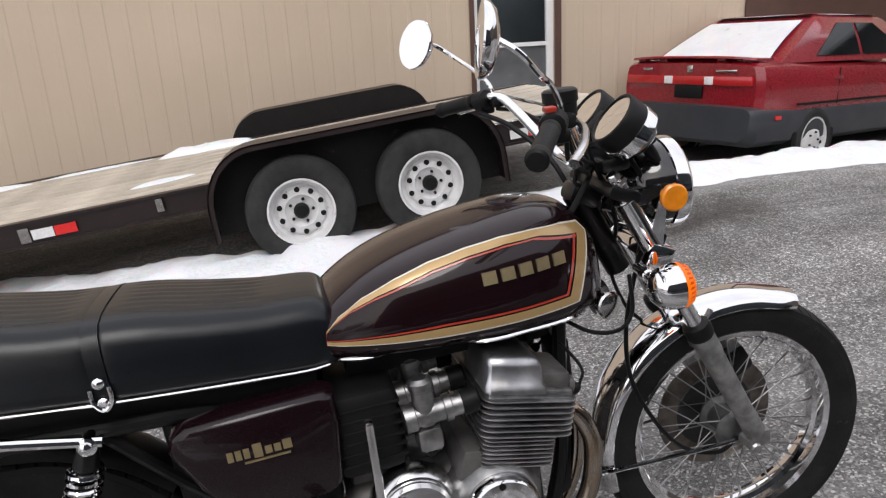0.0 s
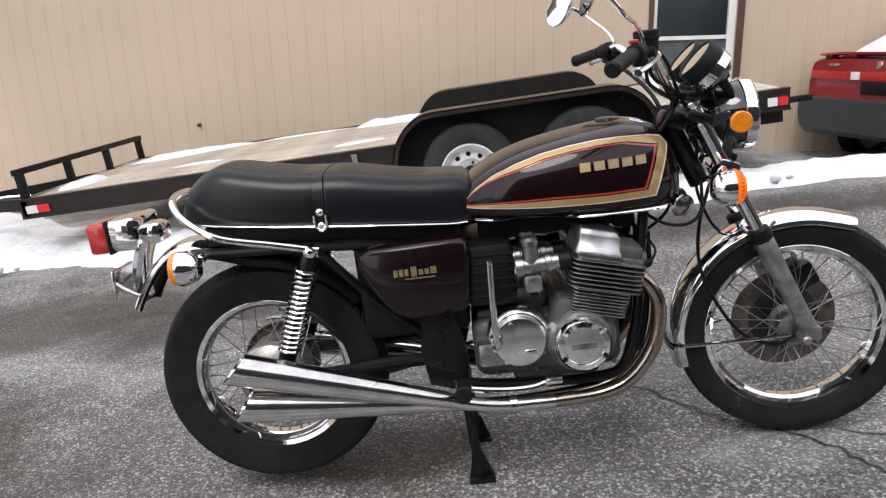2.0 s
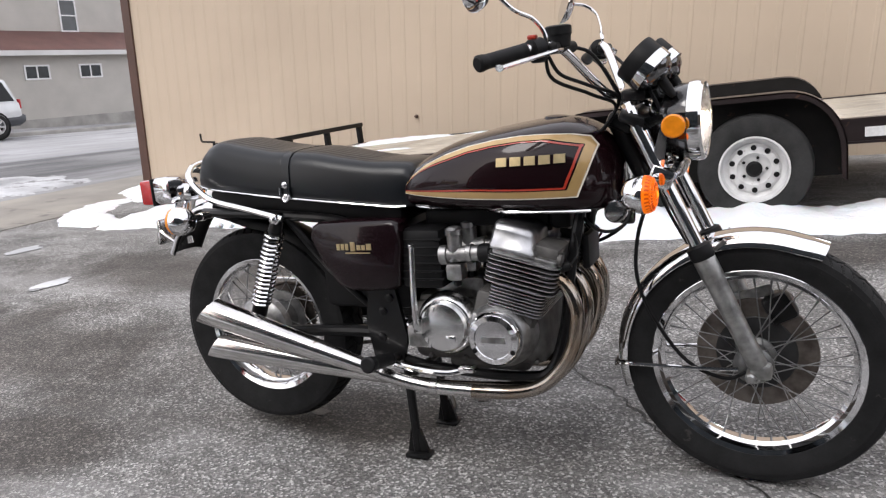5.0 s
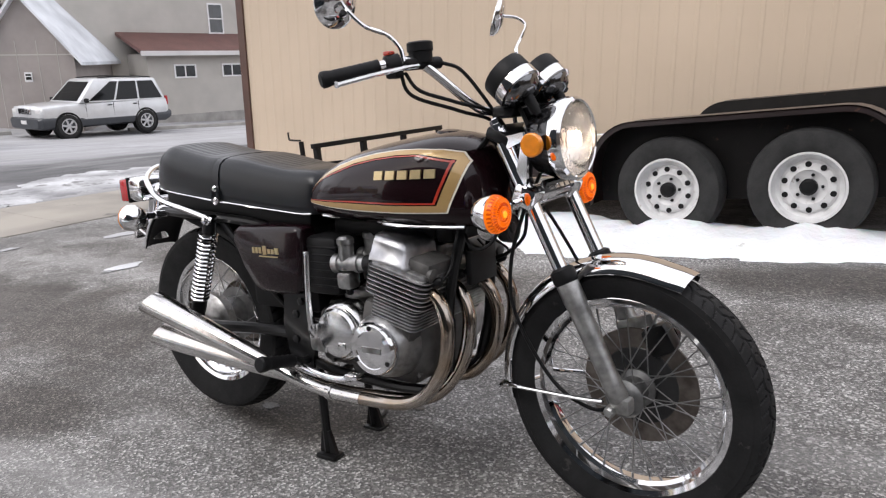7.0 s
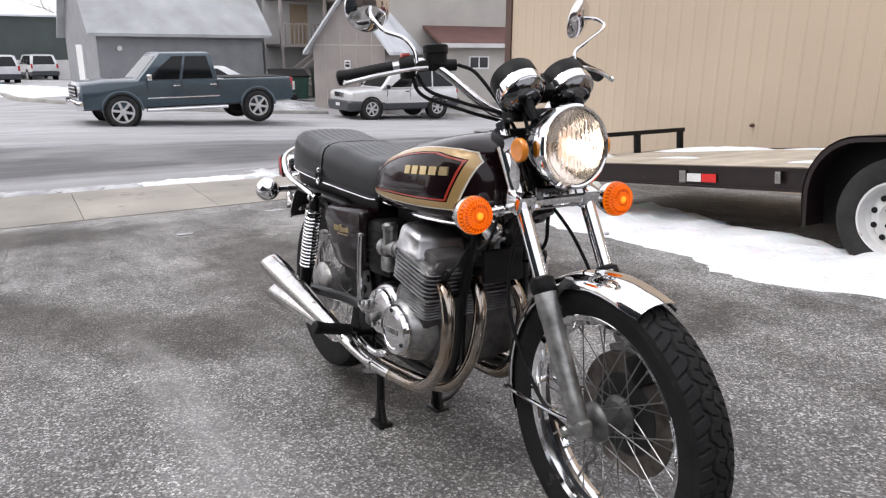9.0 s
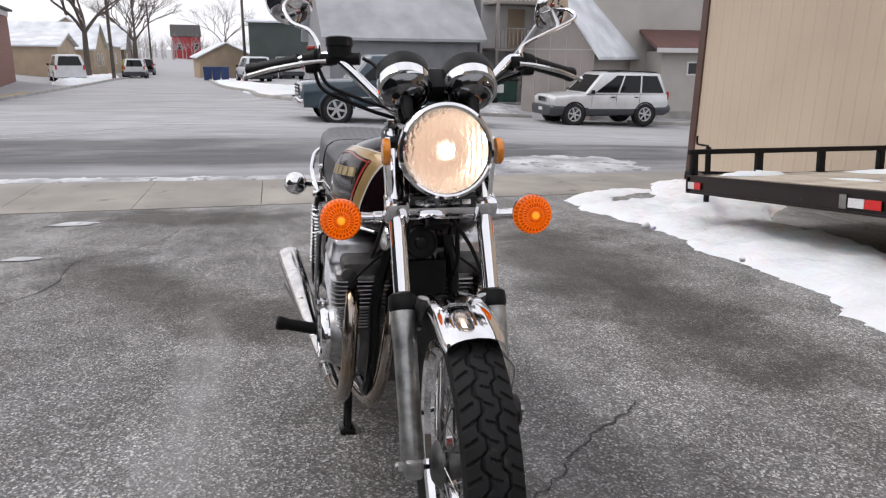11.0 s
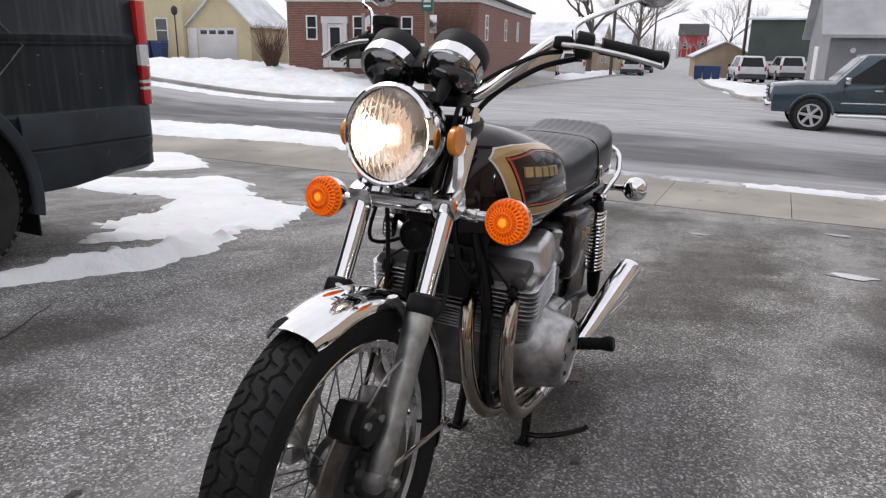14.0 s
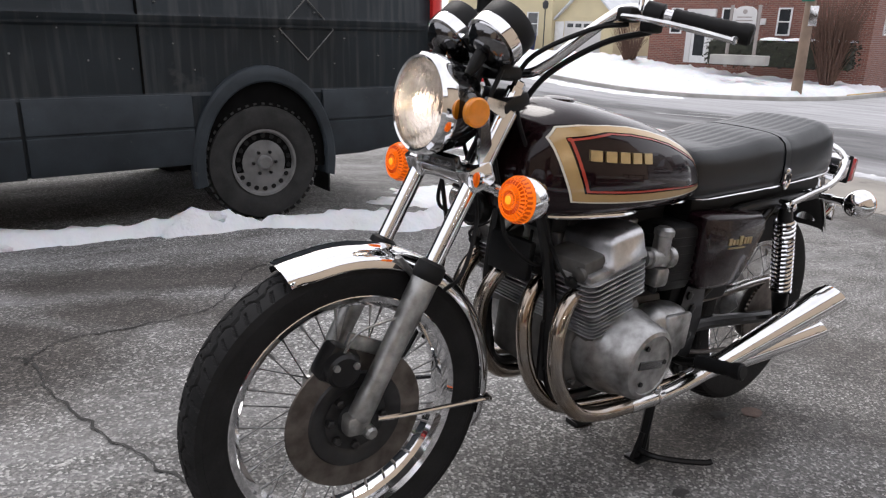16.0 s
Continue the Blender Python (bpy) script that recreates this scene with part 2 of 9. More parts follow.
# the tank's maroon with gloss toned down, to darken reflections on the side covers
cover_paint = material("dulled_maroon_cover_paint", (0.0085, 0.0030, 0.0045), 0.26, 0.0, 0.2, 4, 0, 300, coat=0.35, coat_rough=0.05, spec=0.2)
gold_stripe = material("gold_stripe", (0.46, 0.30, 0.12), 0.32, 0.25, 0.06, 20, 0, 100, coat=0.8)
red_stripe = material("red_stripe", (0.42, 0.035, 0.016), 0.35, 0.0, 0.06, 20, 0, 100, coat=0.8)
cream_line = material("cream_pinstripe", (0.72, 0.68, 0.58), 0.35, 0.0, 0.05, 20, 0, 100, coat=0.8)
gold_emblem = material("brass_emblem", (0.55, 0.44, 0.25), 0.38, 1.0, 0.1, 40, 0.0001, 200)
brake_steel = material("brake_disc_steel", (0.17, 0.15, 0.135), 0.42, 0.85, 0.25, 30, 0.0003, 160, second=(0.1, 0.085, 0.075))
amber = glass("amber_lens", (1.0, 0.3, 0.02), 0.12, 1.35)
amber_solid = material("amber_reflector", (0.75, 0.24, 0.01), 0.22, 0.0, 0.1, 60, 0.0004, 500, coat=0.6)
red_lens = material("red_tail_lens", (0.42, 0.012, 0.014), 0.2, 0.0, 0.15, 30, 0.0006, 300, coat=0.7)
lamp_on = glowing("glowing_lamp_centre", (1.0, 0.86, 0.68), 36.0)
lamp_glow = glowing("glowing_bulb_glass", (1.0, 0.68, 0.50), 0.5)
signal_on = glowing("signal_lens_glow", (1.0, 0.40, 0.02), 0.6, (0.6, 0.2, 0.01))
hub_alloy = material("dull_hub_aluminium", (0.17, 0.17, 0.168), 0.5, 0.9, 0.25, 40, 0.0006, 260)
dark_alloy = material("dark_carrier_shaded_block", (0.03, 0.03, 0.031), 0.45, 0.4, 0.3, 30, 0.0003, 200)
reflector_bowl = material("silvered_bowl", (0.9, 0.87, 0.84), 0.08, 1.0, 0.03, 10, 0, 60)
clear = glass("clear_glass", (1, 1, 1), 0.01, 1.3)
mirror_glass = material("mirror_glass", (0.86, 0.87, 0.88), 0.015, 1.0, 0.01, 4, 0, 20)
dial_white = material("dial_face", (0.02, 0.02, 0.022), 0.4, 0.0, 0.1, 10, 0, 90)
amber_lit = material("lit_amber_lens", (0.62, 0.10, 0.002), 0.3, 0.0, 0.1, 60, 0.0003, 500, spec=0.3)
amber_lit.node_tree.nodes["Principled BSDF"].inputs["Emission Color"].default_value = (1.0, 0.19, 0.004, 1)
amber_lit.node_tree.nodes["Principled BSDF"].inputs["Emission Strength"].default_value = 0.36
# dimmer copy of the lit lens, for the darker facets of its glow
amber_deep = material("dim_amber_facet", (0.42, 0.05, 0.001), 0.3, 0.0, 0.1, 60, 0.0003, 500, spec=0.3)
amber_deep.node_tree.nodes["Principled BSDF"].inputs["Emission Color"].default_value = (1.0, 0.1, 0.001, 1)
amber_deep.node_tree.nodes["Principled BSDF"].inputs["Emission Strength"].default_value = 0.14
headlight_glass = bpy.data.materials.new("fluted_headlight_glass")
headlight_glass.use_nodes = True
_n, _l = headlight_glass.node_tree.nodes, headlight_glass.node_tree.links
_b = _n["Principled BSDF"]
_b.inputs["Base Color"].default_value = (1.0, 0.93, 0.86, 1)
_b.inputs["Transmission Weight"].default_value, _b.inputs["Roughness"].default_value, _b.inputs["IOR"].default_value = 1.0, 0.18, 1.3
_w, _tc, _bp = _n.new("ShaderNodeTexWave"), _n.new("ShaderNodeTexCoord"), _n.new("ShaderNodeBump")
_w.bands_direction, _w.inputs["Scale"].default_value, _w.inputs["Distortion"].default_value = "Y", 26.0, 5.0
_w.inputs["Detail"].default_value, _w.inputs["Detail Scale"].default_value = 3.0, 4.0
_bp.inputs["Strength"].default_value, _bp.inputs["Distance"].default_value = 0.4, 0.006
_l.new(_tc.outputs["Object"], _w.inputs["Vector"])
_l.new(_w.outputs["Fac"], _bp.inputs["Height"])
_l.new(_bp.outputs["Normal"], _b.inputs["Normal"])

# ---- more materials ----
def ground_material():
    """Old asphalt: bright aggregate, salt film, wet stains; the street is darker, then paler."""
    m = bpy.data.materials.new("salted_asphalt")
    m.use_nodes = True
    n, l = m.node_tree.nodes, m.node_tree.links
    b = n["Principled BSDF"]
    tc = n.new("ShaderNodeTexCoord")

    def noise_at(scale, detail=6, rough=0.6, stretch=(1, 1, 1), distortion=0.0):
        mp, t = n.new("ShaderNodeMapping"), n.new("ShaderNodeTexNoise")
        mp.inputs["Scale"].default_value = stretch
        t.inputs["Scale"].default_value, t.inputs["Detail"].default_value = scale, detail
        t.inputs["Roughness"].default_value, t.inputs["Distortion"].default_value = rough, distortion
        l.new(tc.outputs["Object"], mp.inputs["Vector"])
        l.new(mp.outputs["Vector"], t.inputs["Vector"])
        return t.outputs["Fac"]

    def ramp(src, a, b_, ca=(0, 0, 0), cb=(1, 1, 1)):
        r = n.new("ShaderNodeValToRGB")
        r.color_ramp.elements[0].position, r.color_ramp.elements[0].color = a, (*ca, 1)
        r.color_ramp.elements[1].position, r.color_ramp.elements[1].color = b_, (*cb, 1)
        l.new(src, r.inputs["Fac"])
        return r.outputs["Color"]

    def mix(fac, a, b_, kind="MIX"):
        x = n.new("ShaderNodeMix")
        x.data_type, x.blend_type = "RGBA", kind
        for key, v in (("Factor", fac), ("A", a), ("B", b_)):
            if isinstance(v, (int, float)):
                x.inputs[key].default_value = v
            elif isinstance(v, tuple):
                x.inputs[key].default_value = (*v, 1)
            else:
                l.new(v, x.inputs[key])
        return x.outputs["Result"]

    vor = n.new("ShaderNodeTexVoronoi")
    vor.inputs["Scale"].default_value = 145
    l.new(tc.outputs["Object"], vor.inputs["Vector"])
    chan = n.new("ShaderNodeSeparateColor")
    l.new(vor.outputs["Color"], chan.inputs["Color"])
    stones = ramp(chan.outputs["Red"], 0.0, 1.0, (0.033, 0.033, 0.033), (0.66, 0.655, 0.645))
    se = stones.node.color_ramp.elements
    for p, c in ((0.4, 0.085), (0.72, 0.19), (0.88, 0.36)):
        x = se.new(p)
        x.color = (c * 1.04, c * 1.025, c * 1.0, 1)
    grit = ramp(noise_at(300, 3), 0.36, 0.68, (0.05, 0.05, 0.05), (0.42, 0.415, 0.41))
    base = mix(0.72, grit, stones)
    tone = ramp(noise_at(0.55, 7, 0.62, (0.7, 1.0, 1), 0.6), 0.34, 0.66, (0.72, 0.715, 0.71), (1.5, 1.49, 1.48))
    base = mix(1.0, base, tone, "MULTIPLY")
    blotch = ramp(noise_at(3.2, 6, 0.65, (0.8, 1.0, 1), 0.5), 0.36, 0.62, (0.72, 0.71, 0.7), (1.14, 1.14, 1.14))
    base = mix(1.0, base, blotch, "MULTIPLY")
    # damp streaks, and a darker patch under the motorcycle: (centre, half length, half width, turn)
    edge = noise_at(1.7, 7, 0.62, (1, 1, 1), 0.4)
    damp = None
    for cx, cy, half, wide, turn in ((-1.6, 1.75, 4.4, 0.75, -2), (-2.4, 0.4, 3.6, 0.85, -8), (-1.8, -1.15, 2.2, 0.6, 32), (0.2, 0.1, 0.7, 0.3, 0), (-5.2, -1.2, 2.0, 1.0, 70), (1.9, 2.35, 2.0, 0.5, 4), (-0.9, -0.4, 0.8, 0.4, 10), (1.3, -1.9, 1.6, 0.4, -8), (2.0, -1.2, 0.9, 0.75, 0), (1.5, -1.5, 0.8, 0.35, -12)):
        mp, ln, ad = n.new("ShaderNodeMapping"), n.new("ShaderNodeVectorMath"), n.new("ShaderNodeMath")
        mp.vector_type = "TEXTURE"
        mp.inputs["Location"].default_value, mp.inputs["Rotation"].default_value = (cx, cy, 0), (0, 0, radians(turn))
        mp.inputs["Scale"].default_value = (half, wide, 60)
        l.new(tc.outputs["Object"], mp.inputs["Vector"])
        ln.operation = "LENGTH"
        l.new(mp.outputs["Vector"], ln.inputs[0])
        ad.operation = "MULTIPLY_ADD"
        l.new(edge, ad.inputs[0])
        ad.inputs[1].default_value = 1.5
        l.new(ln.outputs["Value"], ad.inputs[2])
        mr = n.new("ShaderNodeMapRange")
        mr.inputs["From Min"].default_value, mr.inputs["From Max"].default_value = 1.1, 1.58
        l.new(ad.outputs[0], mr.inputs["Value"])
        one = ramp(mr.outputs["Result"], 0.0, 1.0, (1, 1, 1), (0, 0, 0))
        damp = one if damp is None else mix(1.0, damp, one, "LIGHTEN")
    wet = ramp(noise_at(0.42, 5, 0.55, (0.45, 1.3, 1), 1.2), 0.54, 0.66, (0, 0, 0), (0.4, 0.4, 0.4))
    wet = mix(1.0, wet, damp, "LIGHTEN")
    salt = ramp(noise_at(1.1, 9, 0.68, (0.35, 1.5, 1), 1.6), 0.53, 0.74)
    salt_amount = n.new("ShaderNodeMath")
    salt_amount.operation = "MULTIPLY"
    salt_amount.inputs[1].default_value = 0.40
    l.new(salt, salt_amount.inputs[0])
    base = mix(salt_amount.outputs[0], base, (0.5, 0.5, 0.5))
    # swept pale tracks across the lot towards the street
    track = ramp(noise_at(0.9, 4, 0.5, (0.12, 1.6, 1), 0.9), 0.5, 0.68, (0, 0, 0), (0.3, 0.3, 0.3))
    base = mix(track, base, (0.42, 0.415, 0.41))
    base = mix(wet, base, mix(1.0, base, (0.34, 0.315, 0.295), "MULTIPLY"))
    # the street: smooth worn lanes
    sep, wob = n.new("ShaderNodeSeparateXYZ"), n.new("ShaderNodeMath")
    l.new(tc.outputs["Object"], sep.inputs["Vector"])
    wob.operation = "MULTIPLY_ADD"
    l.new(noise_at(0.5, 5), wob.inputs[0])
    wob.inputs[1].default_value = 1.6
    l.new(sep.outputs["X"], wob.inputs[2])
    lane = n.new("ShaderNodeValToRGB")
    mr = n.new("ShaderNodeMapRange")
    mr.inputs["From Min"].default_value, mr.inputs["From Max"].default_value = -22, -6
    l.new(wob.outputs[0], mr.inputs["Value"])
    e = lane.color_ramp.elements
    e[0].position, e[0].color = 0.0, (0.34, 0.34, 0.345, 1)
    e[1].position, e[1].color = 1.0, (0.3, 0.3, 0.3, 1)
    for p, c in ((0.36, 0.38), (0.44, 0.35), (0.55, 0.29), (0.585, 0.12), (0.80, 0.11), (0.86, 0.28)):
        x = e.new(p)
        x.color = (c, c, c * 1.03, 1)
    l.new(mr.outputs["Result"], lane.inputs["Fac"])
    street = mix(1.0, lane.outputs["Color"], ramp(noise_at(1.4, 8, 0.65, (1.6, 0.25, 1), 0.8), 0.3, 0.72, (0.7, 0.7, 0.7), (1.3, 1.3, 1.32)), "MULTIPLY")
    street = mix(ramp(noise_at(0.30, 5, 0.6, (1.0, 0.45, 1), 0.6), 0.50, 0.64, (0, 0, 0), (0.6, 0.6, 0.6)), street, (0.33, 0.33, 0.335))
    street = mix(ramp(noise_at(1.0, 8, 0.7, (1.8, 0.12, 1), 0.4), 0.56, 0.72, (0, 0, 0), (0.45, 0.45, 0.45)), street, (0.16, 0.16, 0.165))
    gate = n.new("ShaderNodeMapRange")
    gate.inputs["From Min"].default_value, gate.inputs["From Max"].default_value = -7.6, -8.4
    l.new(sep.outputs["X"], gate.inputs["Value"])
    l.new(mix(gate.outputs["Result"], base, street), b.inputs["Base Color"])
    dry = ramp(wet, 0, 1, (0.9, 0.9, 0.9), (0.78, 0.78, 0.78))
    l.new(dry, b.inputs["Roughness"])
    bp = n.new("ShaderNodeBump")
    bp.inputs["Strength"].default_value, bp.inputs["Distance"].default_value = 0.55, 0.006
    l.new(vor.outputs["Distance"], bp.inputs["Height"])
    l.new(bp.outputs["Normal"], b.inputs["Normal"])
    return m


asphalt = ground_material()
snow_mat = material("old_snow", (0.72, 0.735, 0.76), 0.6, 0.0, 0.06, 3, 0.03, 16, spot=((0.5, 0.49, 0.47), 0.03, 7))
snow_mat.node_tree.nodes["Principled BSDF"].inputs["Subsurface Weight"].default_value = 0.2
slush_mat = material("grey_slush", (0.62, 0.63, 0.65), 0.55, 0.0, 0.1, 1.6, 0.008, 30, second=(0.2, 0.2, 0.21), spot=((0.17, 0.168, 0.168), 0.34, 3.2))
concrete = material("pavement_concrete", (0.27, 0.25, 0.22), 0.85, 0.0, 0.3, 0.7, 0.003, 90, second=(0.19, 0.178, 0.162), island=0.04, spot=((0.15, 0.14, 0.13), 0.16, 2))
kerb_mat = material("kerb_concrete", (0.33, 0.32, 0.3), 0.85, 0.0, 0.2, 2, 0.003, 60)
crack_mat = material("crack_filler", (0.03, 0.029, 0.028), 0.7, 0.0, 0.3, 20, 0.003, 90)
tan_metal = material("tan_wall_metal", (0.475, 0.388, 0.298), 0.55, 0.0, 0.05, 0.6, 0.0003, 14, second=(0.438, 0.356, 0.272), spec=0.3)
brown_trim = material("brown_trim", (0.075, 0.038, 0.028), 0.45, 0.0, 0.15, 4, 0, 80)
white_frame = material("white_window_frame", (0.72, 0.72, 0.72), 0.4, 0.0, 0.06, 6, 0, 80)
window_glass = material("window_glass", (0.03, 0.034, 0.038), 0.06, 0.0, 0.2, 3, 0, 30, coat=0.8)
see_glass = glass("window_pane", (0.82, 0.86, 0.88), 0.0, 1.02)
room_dark = material("dim_room", (0.07, 0.075, 0.08), 0.8, 0.0, 0.3, 1.5, 0, 30)
tube_light = glowing("fluorescent_tube", (0.9, 0.95, 1.0), 45.0)
plank_mat = material("weathered_plank", (0.42, 0.375, 0.31), 0.85, 0.0, 0.22, 3, 0.003, 90, second=(0.3, 0.265, 0.215), island=0.1)
trailer_paint = material("dark_maroon_trailer_paint", (0.012, 0.0055, 0.006), 0.4, 0.0, 0.3, 6, 0.0006, 80, coat=0.15, spot=((0.09, 0.04, 0.025), 0.03, 12))
trailer_black = material("black_trailer_steel", (0.006, 0.0055, 0.0055), 0.5, 0.0, 0.3, 8, 0.0006, 80, spot=((0.05, 0.028, 0.02), 0.04, 14), spec=0.2)
white_wheel = material("painted_white_steel", (0.6, 0.6, 0.6), 0.42, 0.0, 0.1, 14, 0.0004, 120, spot=((0.3, 0.27, 0.24), 0.05, 24))
red_tape = material("red_reflector_tape", (0.62, 0.02, 0.02), 0.3, 0.0, 0.08, 60, 0, 200, coat=0.5)
white_tape = material("white_reflector_tape", (0.7, 0.7, 0.7), 0.3, 0.0, 0.08, 60, 0, 200, coat=0.5)
old_tyre = material("dusty_tyre", (0.026, 0.026, 0.026), 0.85, 0.0, 0.3, 10, 0.001, 90, spec=0.3)
van_paint = material("matt_black_van_paint", (0.010, 0.0155, 0.0205), 0.42, 0.0, 0.35, 1.6, 0.0006, 40, spot=((0.028, 0.032, 0.035), 0.1, 3), spec=0.25)
van_rim = material("dusty_grey_steel", (0.13, 0.13, 0.13), 0.65, 0.0, 0.3, 10, 0.0006, 90)


def van_streaks(m, colour):
    """Dried run-off: thin pale vertical streaks over the paint."""
    n, l = m.node_tree.nodes, m.node_tree.links
    b = n["Principled BSDF"]
    tc, mp, t, r, x = n.new("ShaderNodeTexCoord"), n.new("ShaderNodeMapping"), n.new("ShaderNodeTexNoise"), n.new("ShaderNodeMapRange"), n.new("ShaderNodeMix")
    mp.inputs["Scale"].default_value = (14, 14, 0.7)
    t.inputs["Scale"].default_value, t.inputs["Detail"].default_value = 1.6, 5
    l.new(tc.outputs["Object"], mp.inputs["Vector"])
    l.new(mp.outputs["Vector"], t.inputs["Vector"])
    r.inputs["From Min"].default_value, r.inputs["From Max"].default_value, r.inputs["To Max"].default_value = 0.5, 0.75, 0.8
    l.new(t.outputs["Fac"], r.inputs["Value"])
    x.data_type = "RGBA"
    l.new(r.outputs["Result"], x.inputs["Factor"])
    old = b.inputs["Base Color"].links[0].from_socket
    l.new(old, x.inputs["A"])
    x.inputs["B"].default_value = (*colour, 1)
    l.new(x.outputs["Result"], b.inputs["Base Color"])


van_streaks(van_paint, (0.042, 0.047, 0.050))
van_plastic = material("grey_van_cladding", (0.027, 0.034, 0.041), 0.6, 0.0, 0.25, 5, 0.0008, 120, spot=((0.08, 0.077, 0.074), 0.06, 8), spec=0.25)
red_paint = material("red_car_paint", (0.22, 0.006, 0.014), 0.28, 0.0, 0.1, 3, 0, 80, coat=0.9)
grey_lower = material("grey_lower_body", (0.032, 0.036, 0.043), 0.45, 0.0, 0.15, 5, 0, 80, coat=0.2)
dark_glass = material("dark_car_glass", (0.006, 0.0075, 0.0085), 0.05, 0.0, 0.1, 4, 0, 30, spec=0.3)
silver_paint = material("silver_car_paint", (0.6, 0.61, 0.62), 0.3, 0.3, 0.08, 3, 0, 80, coat=0.7)
truck_paint = material("slate_blue_truck_paint", (0.03, 0.055, 0.075), 0.28, 0.25, 0.12, 3, 0, 80, coat=0.9)
white_paint = material("white_car_paint", (0.62, 0.63, 0.65), 0.3, 0.0, 0.08, 3, 0, 80, coat=0.7)
green_paint = material("green_bin_paint", (0.02, 0.06, 0.045), 0.5, 0.0, 0.25, 4, 0.001, 60)
blue_bin = material("blue_plastic", (0.012, 0.035, 0.12), 0.5, 0.0, 0.15, 5, 0, 60)
beige_siding = material("beige_siding", (0.44, 0.42, 0.385), 0.6, 0.0, 0.07, 1.2, 0, 30)
taupe_board = material("taupe_board", (0.30, 0.27, 0.255), 0.7, 0.0, 0.1, 1.5, 0.001, 40)
grey_block = material("grey_block_wall", (0.22, 0.225, 0.24), 0.75, 0.0, 0.1, 1.5, 0.002, 30)
yellow_siding = material("pale_yellow_siding", (0.60, 0.52, 0.33), 0.6, 0.0, 0.06, 1.2, 0, 30)
brown_roof = material("brown_metal_roof", (0.12, 0.058, 0.05), 0.5, 0.0, 0.15, 2, 0.001, 30)
roof_snow = material("snowy_roof", (0.66, 0.68, 0.71), 0.75, 0.0, 0.14, 0.9, 0.01, 12, second=(0.5, 0.52, 0.55))
thin_roof = material("snow_dusted_shingles", (0.36, 0.37, 0.385), 0.8, 0.0, 0.18, 0.8, 0.004, 20)
dark_roof = material("dark_shingles", (0.06, 0.055, 0.055), 0.8, 0.0, 0.25, 2, 0.004, 30)
wood_brown = material("brown_timber", (0.16, 0.125, 0.095), 0.8, 0.0, 0.25, 3, 0.003, 50)
green_wall = material("dark_green_wall", (0.06, 0.075, 0.07), 0.7, 0.0, 0.15, 0.7, 0, 30)
red_wall = material("red_wall", (0.34, 0.04, 0.045), 0.7, 0.0, 0.15, 1, 0, 30)
tan_wall = material("tan_wall", (0.40, 0.31, 0.22), 0.75, 0.0, 0.12, 1, 0, 30)
white_wall = material("white_wall", (0.62, 0.61, 0.6), 0.7, 0.0, 0.08, 1, 0, 30)
bark = material("grey_bark", (0.085, 0.07, 0.058), 0.9, 0.0, 0.3, 6, 0.01, 40)
twig = material("brown_twigs", (0.11, 0.062, 0.045), 0.9, 0.0, 0.3, 8, 0, 40)
hedge_leaf = material("dark_hedge", (0.022, 0.024, 0.014), 0.8, 0.0, 0.4, 8, 0, 40)
pole_wood = material("pole_timber", (0.21, 0.15, 0.11), 0.85, 0.0, 0.25, 2, 0.004, 40)
sign_green = material("green_sign", (0.012, 0.13, 0.09), 0.4, 0.0, 0.1, 6, 0, 40)
rail_black = material("black_wire", (0.02, 0.02, 0.022), 0.6, 0.0, 0.2, 6, 0, 40)
yellow_line = material("yellow_kerb_paint", (0.42, 0.26, 0.04), 0.7, 0.0, 0.3, 3, 0.001, 40)
road_paint = material("worn_road_paint", (0.42, 0.42, 0.42), 0.75, 0.0, 0.25, 3, 0, 40)


def brick_material():
    m = material("red_brown_brick", (0.22, 0.085, 0.06), 0.8, 0.0, 0.25, 1.0, 0.0, 40)
    n, l = m.node_tree.nodes, m.node_tree.links
    b, br, tc, mp = n["Principled BSDF"], n.new("ShaderNodeTexBrick"), n.new("ShaderNodeTexCoord"), n.new("ShaderNodeMapping")
    br.inputs["Color1"].default_value, br.inputs["Color2"].default_value = (0.23, 0.085, 0.06, 1), (0.15, 0.058, 0.045, 1)
    br.inputs["Mortar"].default_value = (0.26, 0.21, 0.18, 1)
    br.inputs["Scale"].default_value, br.inputs["Mortar Size"].default_value = 1.0, 0.008
    br.inputs["Brick Width"].default_value, br.inputs["Row Height"].default_value = 0.21, 0.075
    cmb, sp, ad = n.new("ShaderNodeCombineXYZ"), n.new("ShaderNodeSeparateXYZ"), n.new("ShaderNodeMath")
    l.new(tc.outputs["Object"], sp.inputs["Vector"])
    l.new(sp.outputs["X"], ad.inputs[0])
    l.new(sp.outputs["Y"], ad.inputs[1])
    l.new(ad.outputs[0], cmb.inputs["X"])
    l.new(sp.outputs["Z"], cmb.inputs["Y"])
    l.new(cmb.outputs["Vector"], br.inputs["Vector"])
    l.new(br.outputs["Color"], b.inputs["Base Color"])
    return m


brick_mat = brick_material()

# ---- the ground: one sheet ----
bm = B()
xs = [-900, -400, -150, -100, -72, -63, -55, -49, -43, -38, -34, -31] + list(np.arange(-28, 8.01, 0.4)) + [12, 20, 40, 120, 500]
ys = [-600, -300, -120, -60, -36] + list(np.arange(-26, 16.01, 0.4)) + [22, 34, 60, 120, 300, 600]
sheet(bm, [[V(x, y, ground_height(x, y)) for y in ys] for x in xs])
single("ground", bm, asphalt, Matrix.Identity(4), "salt-stained grey asphalt lot running down to a street", "ground", "", "structure")


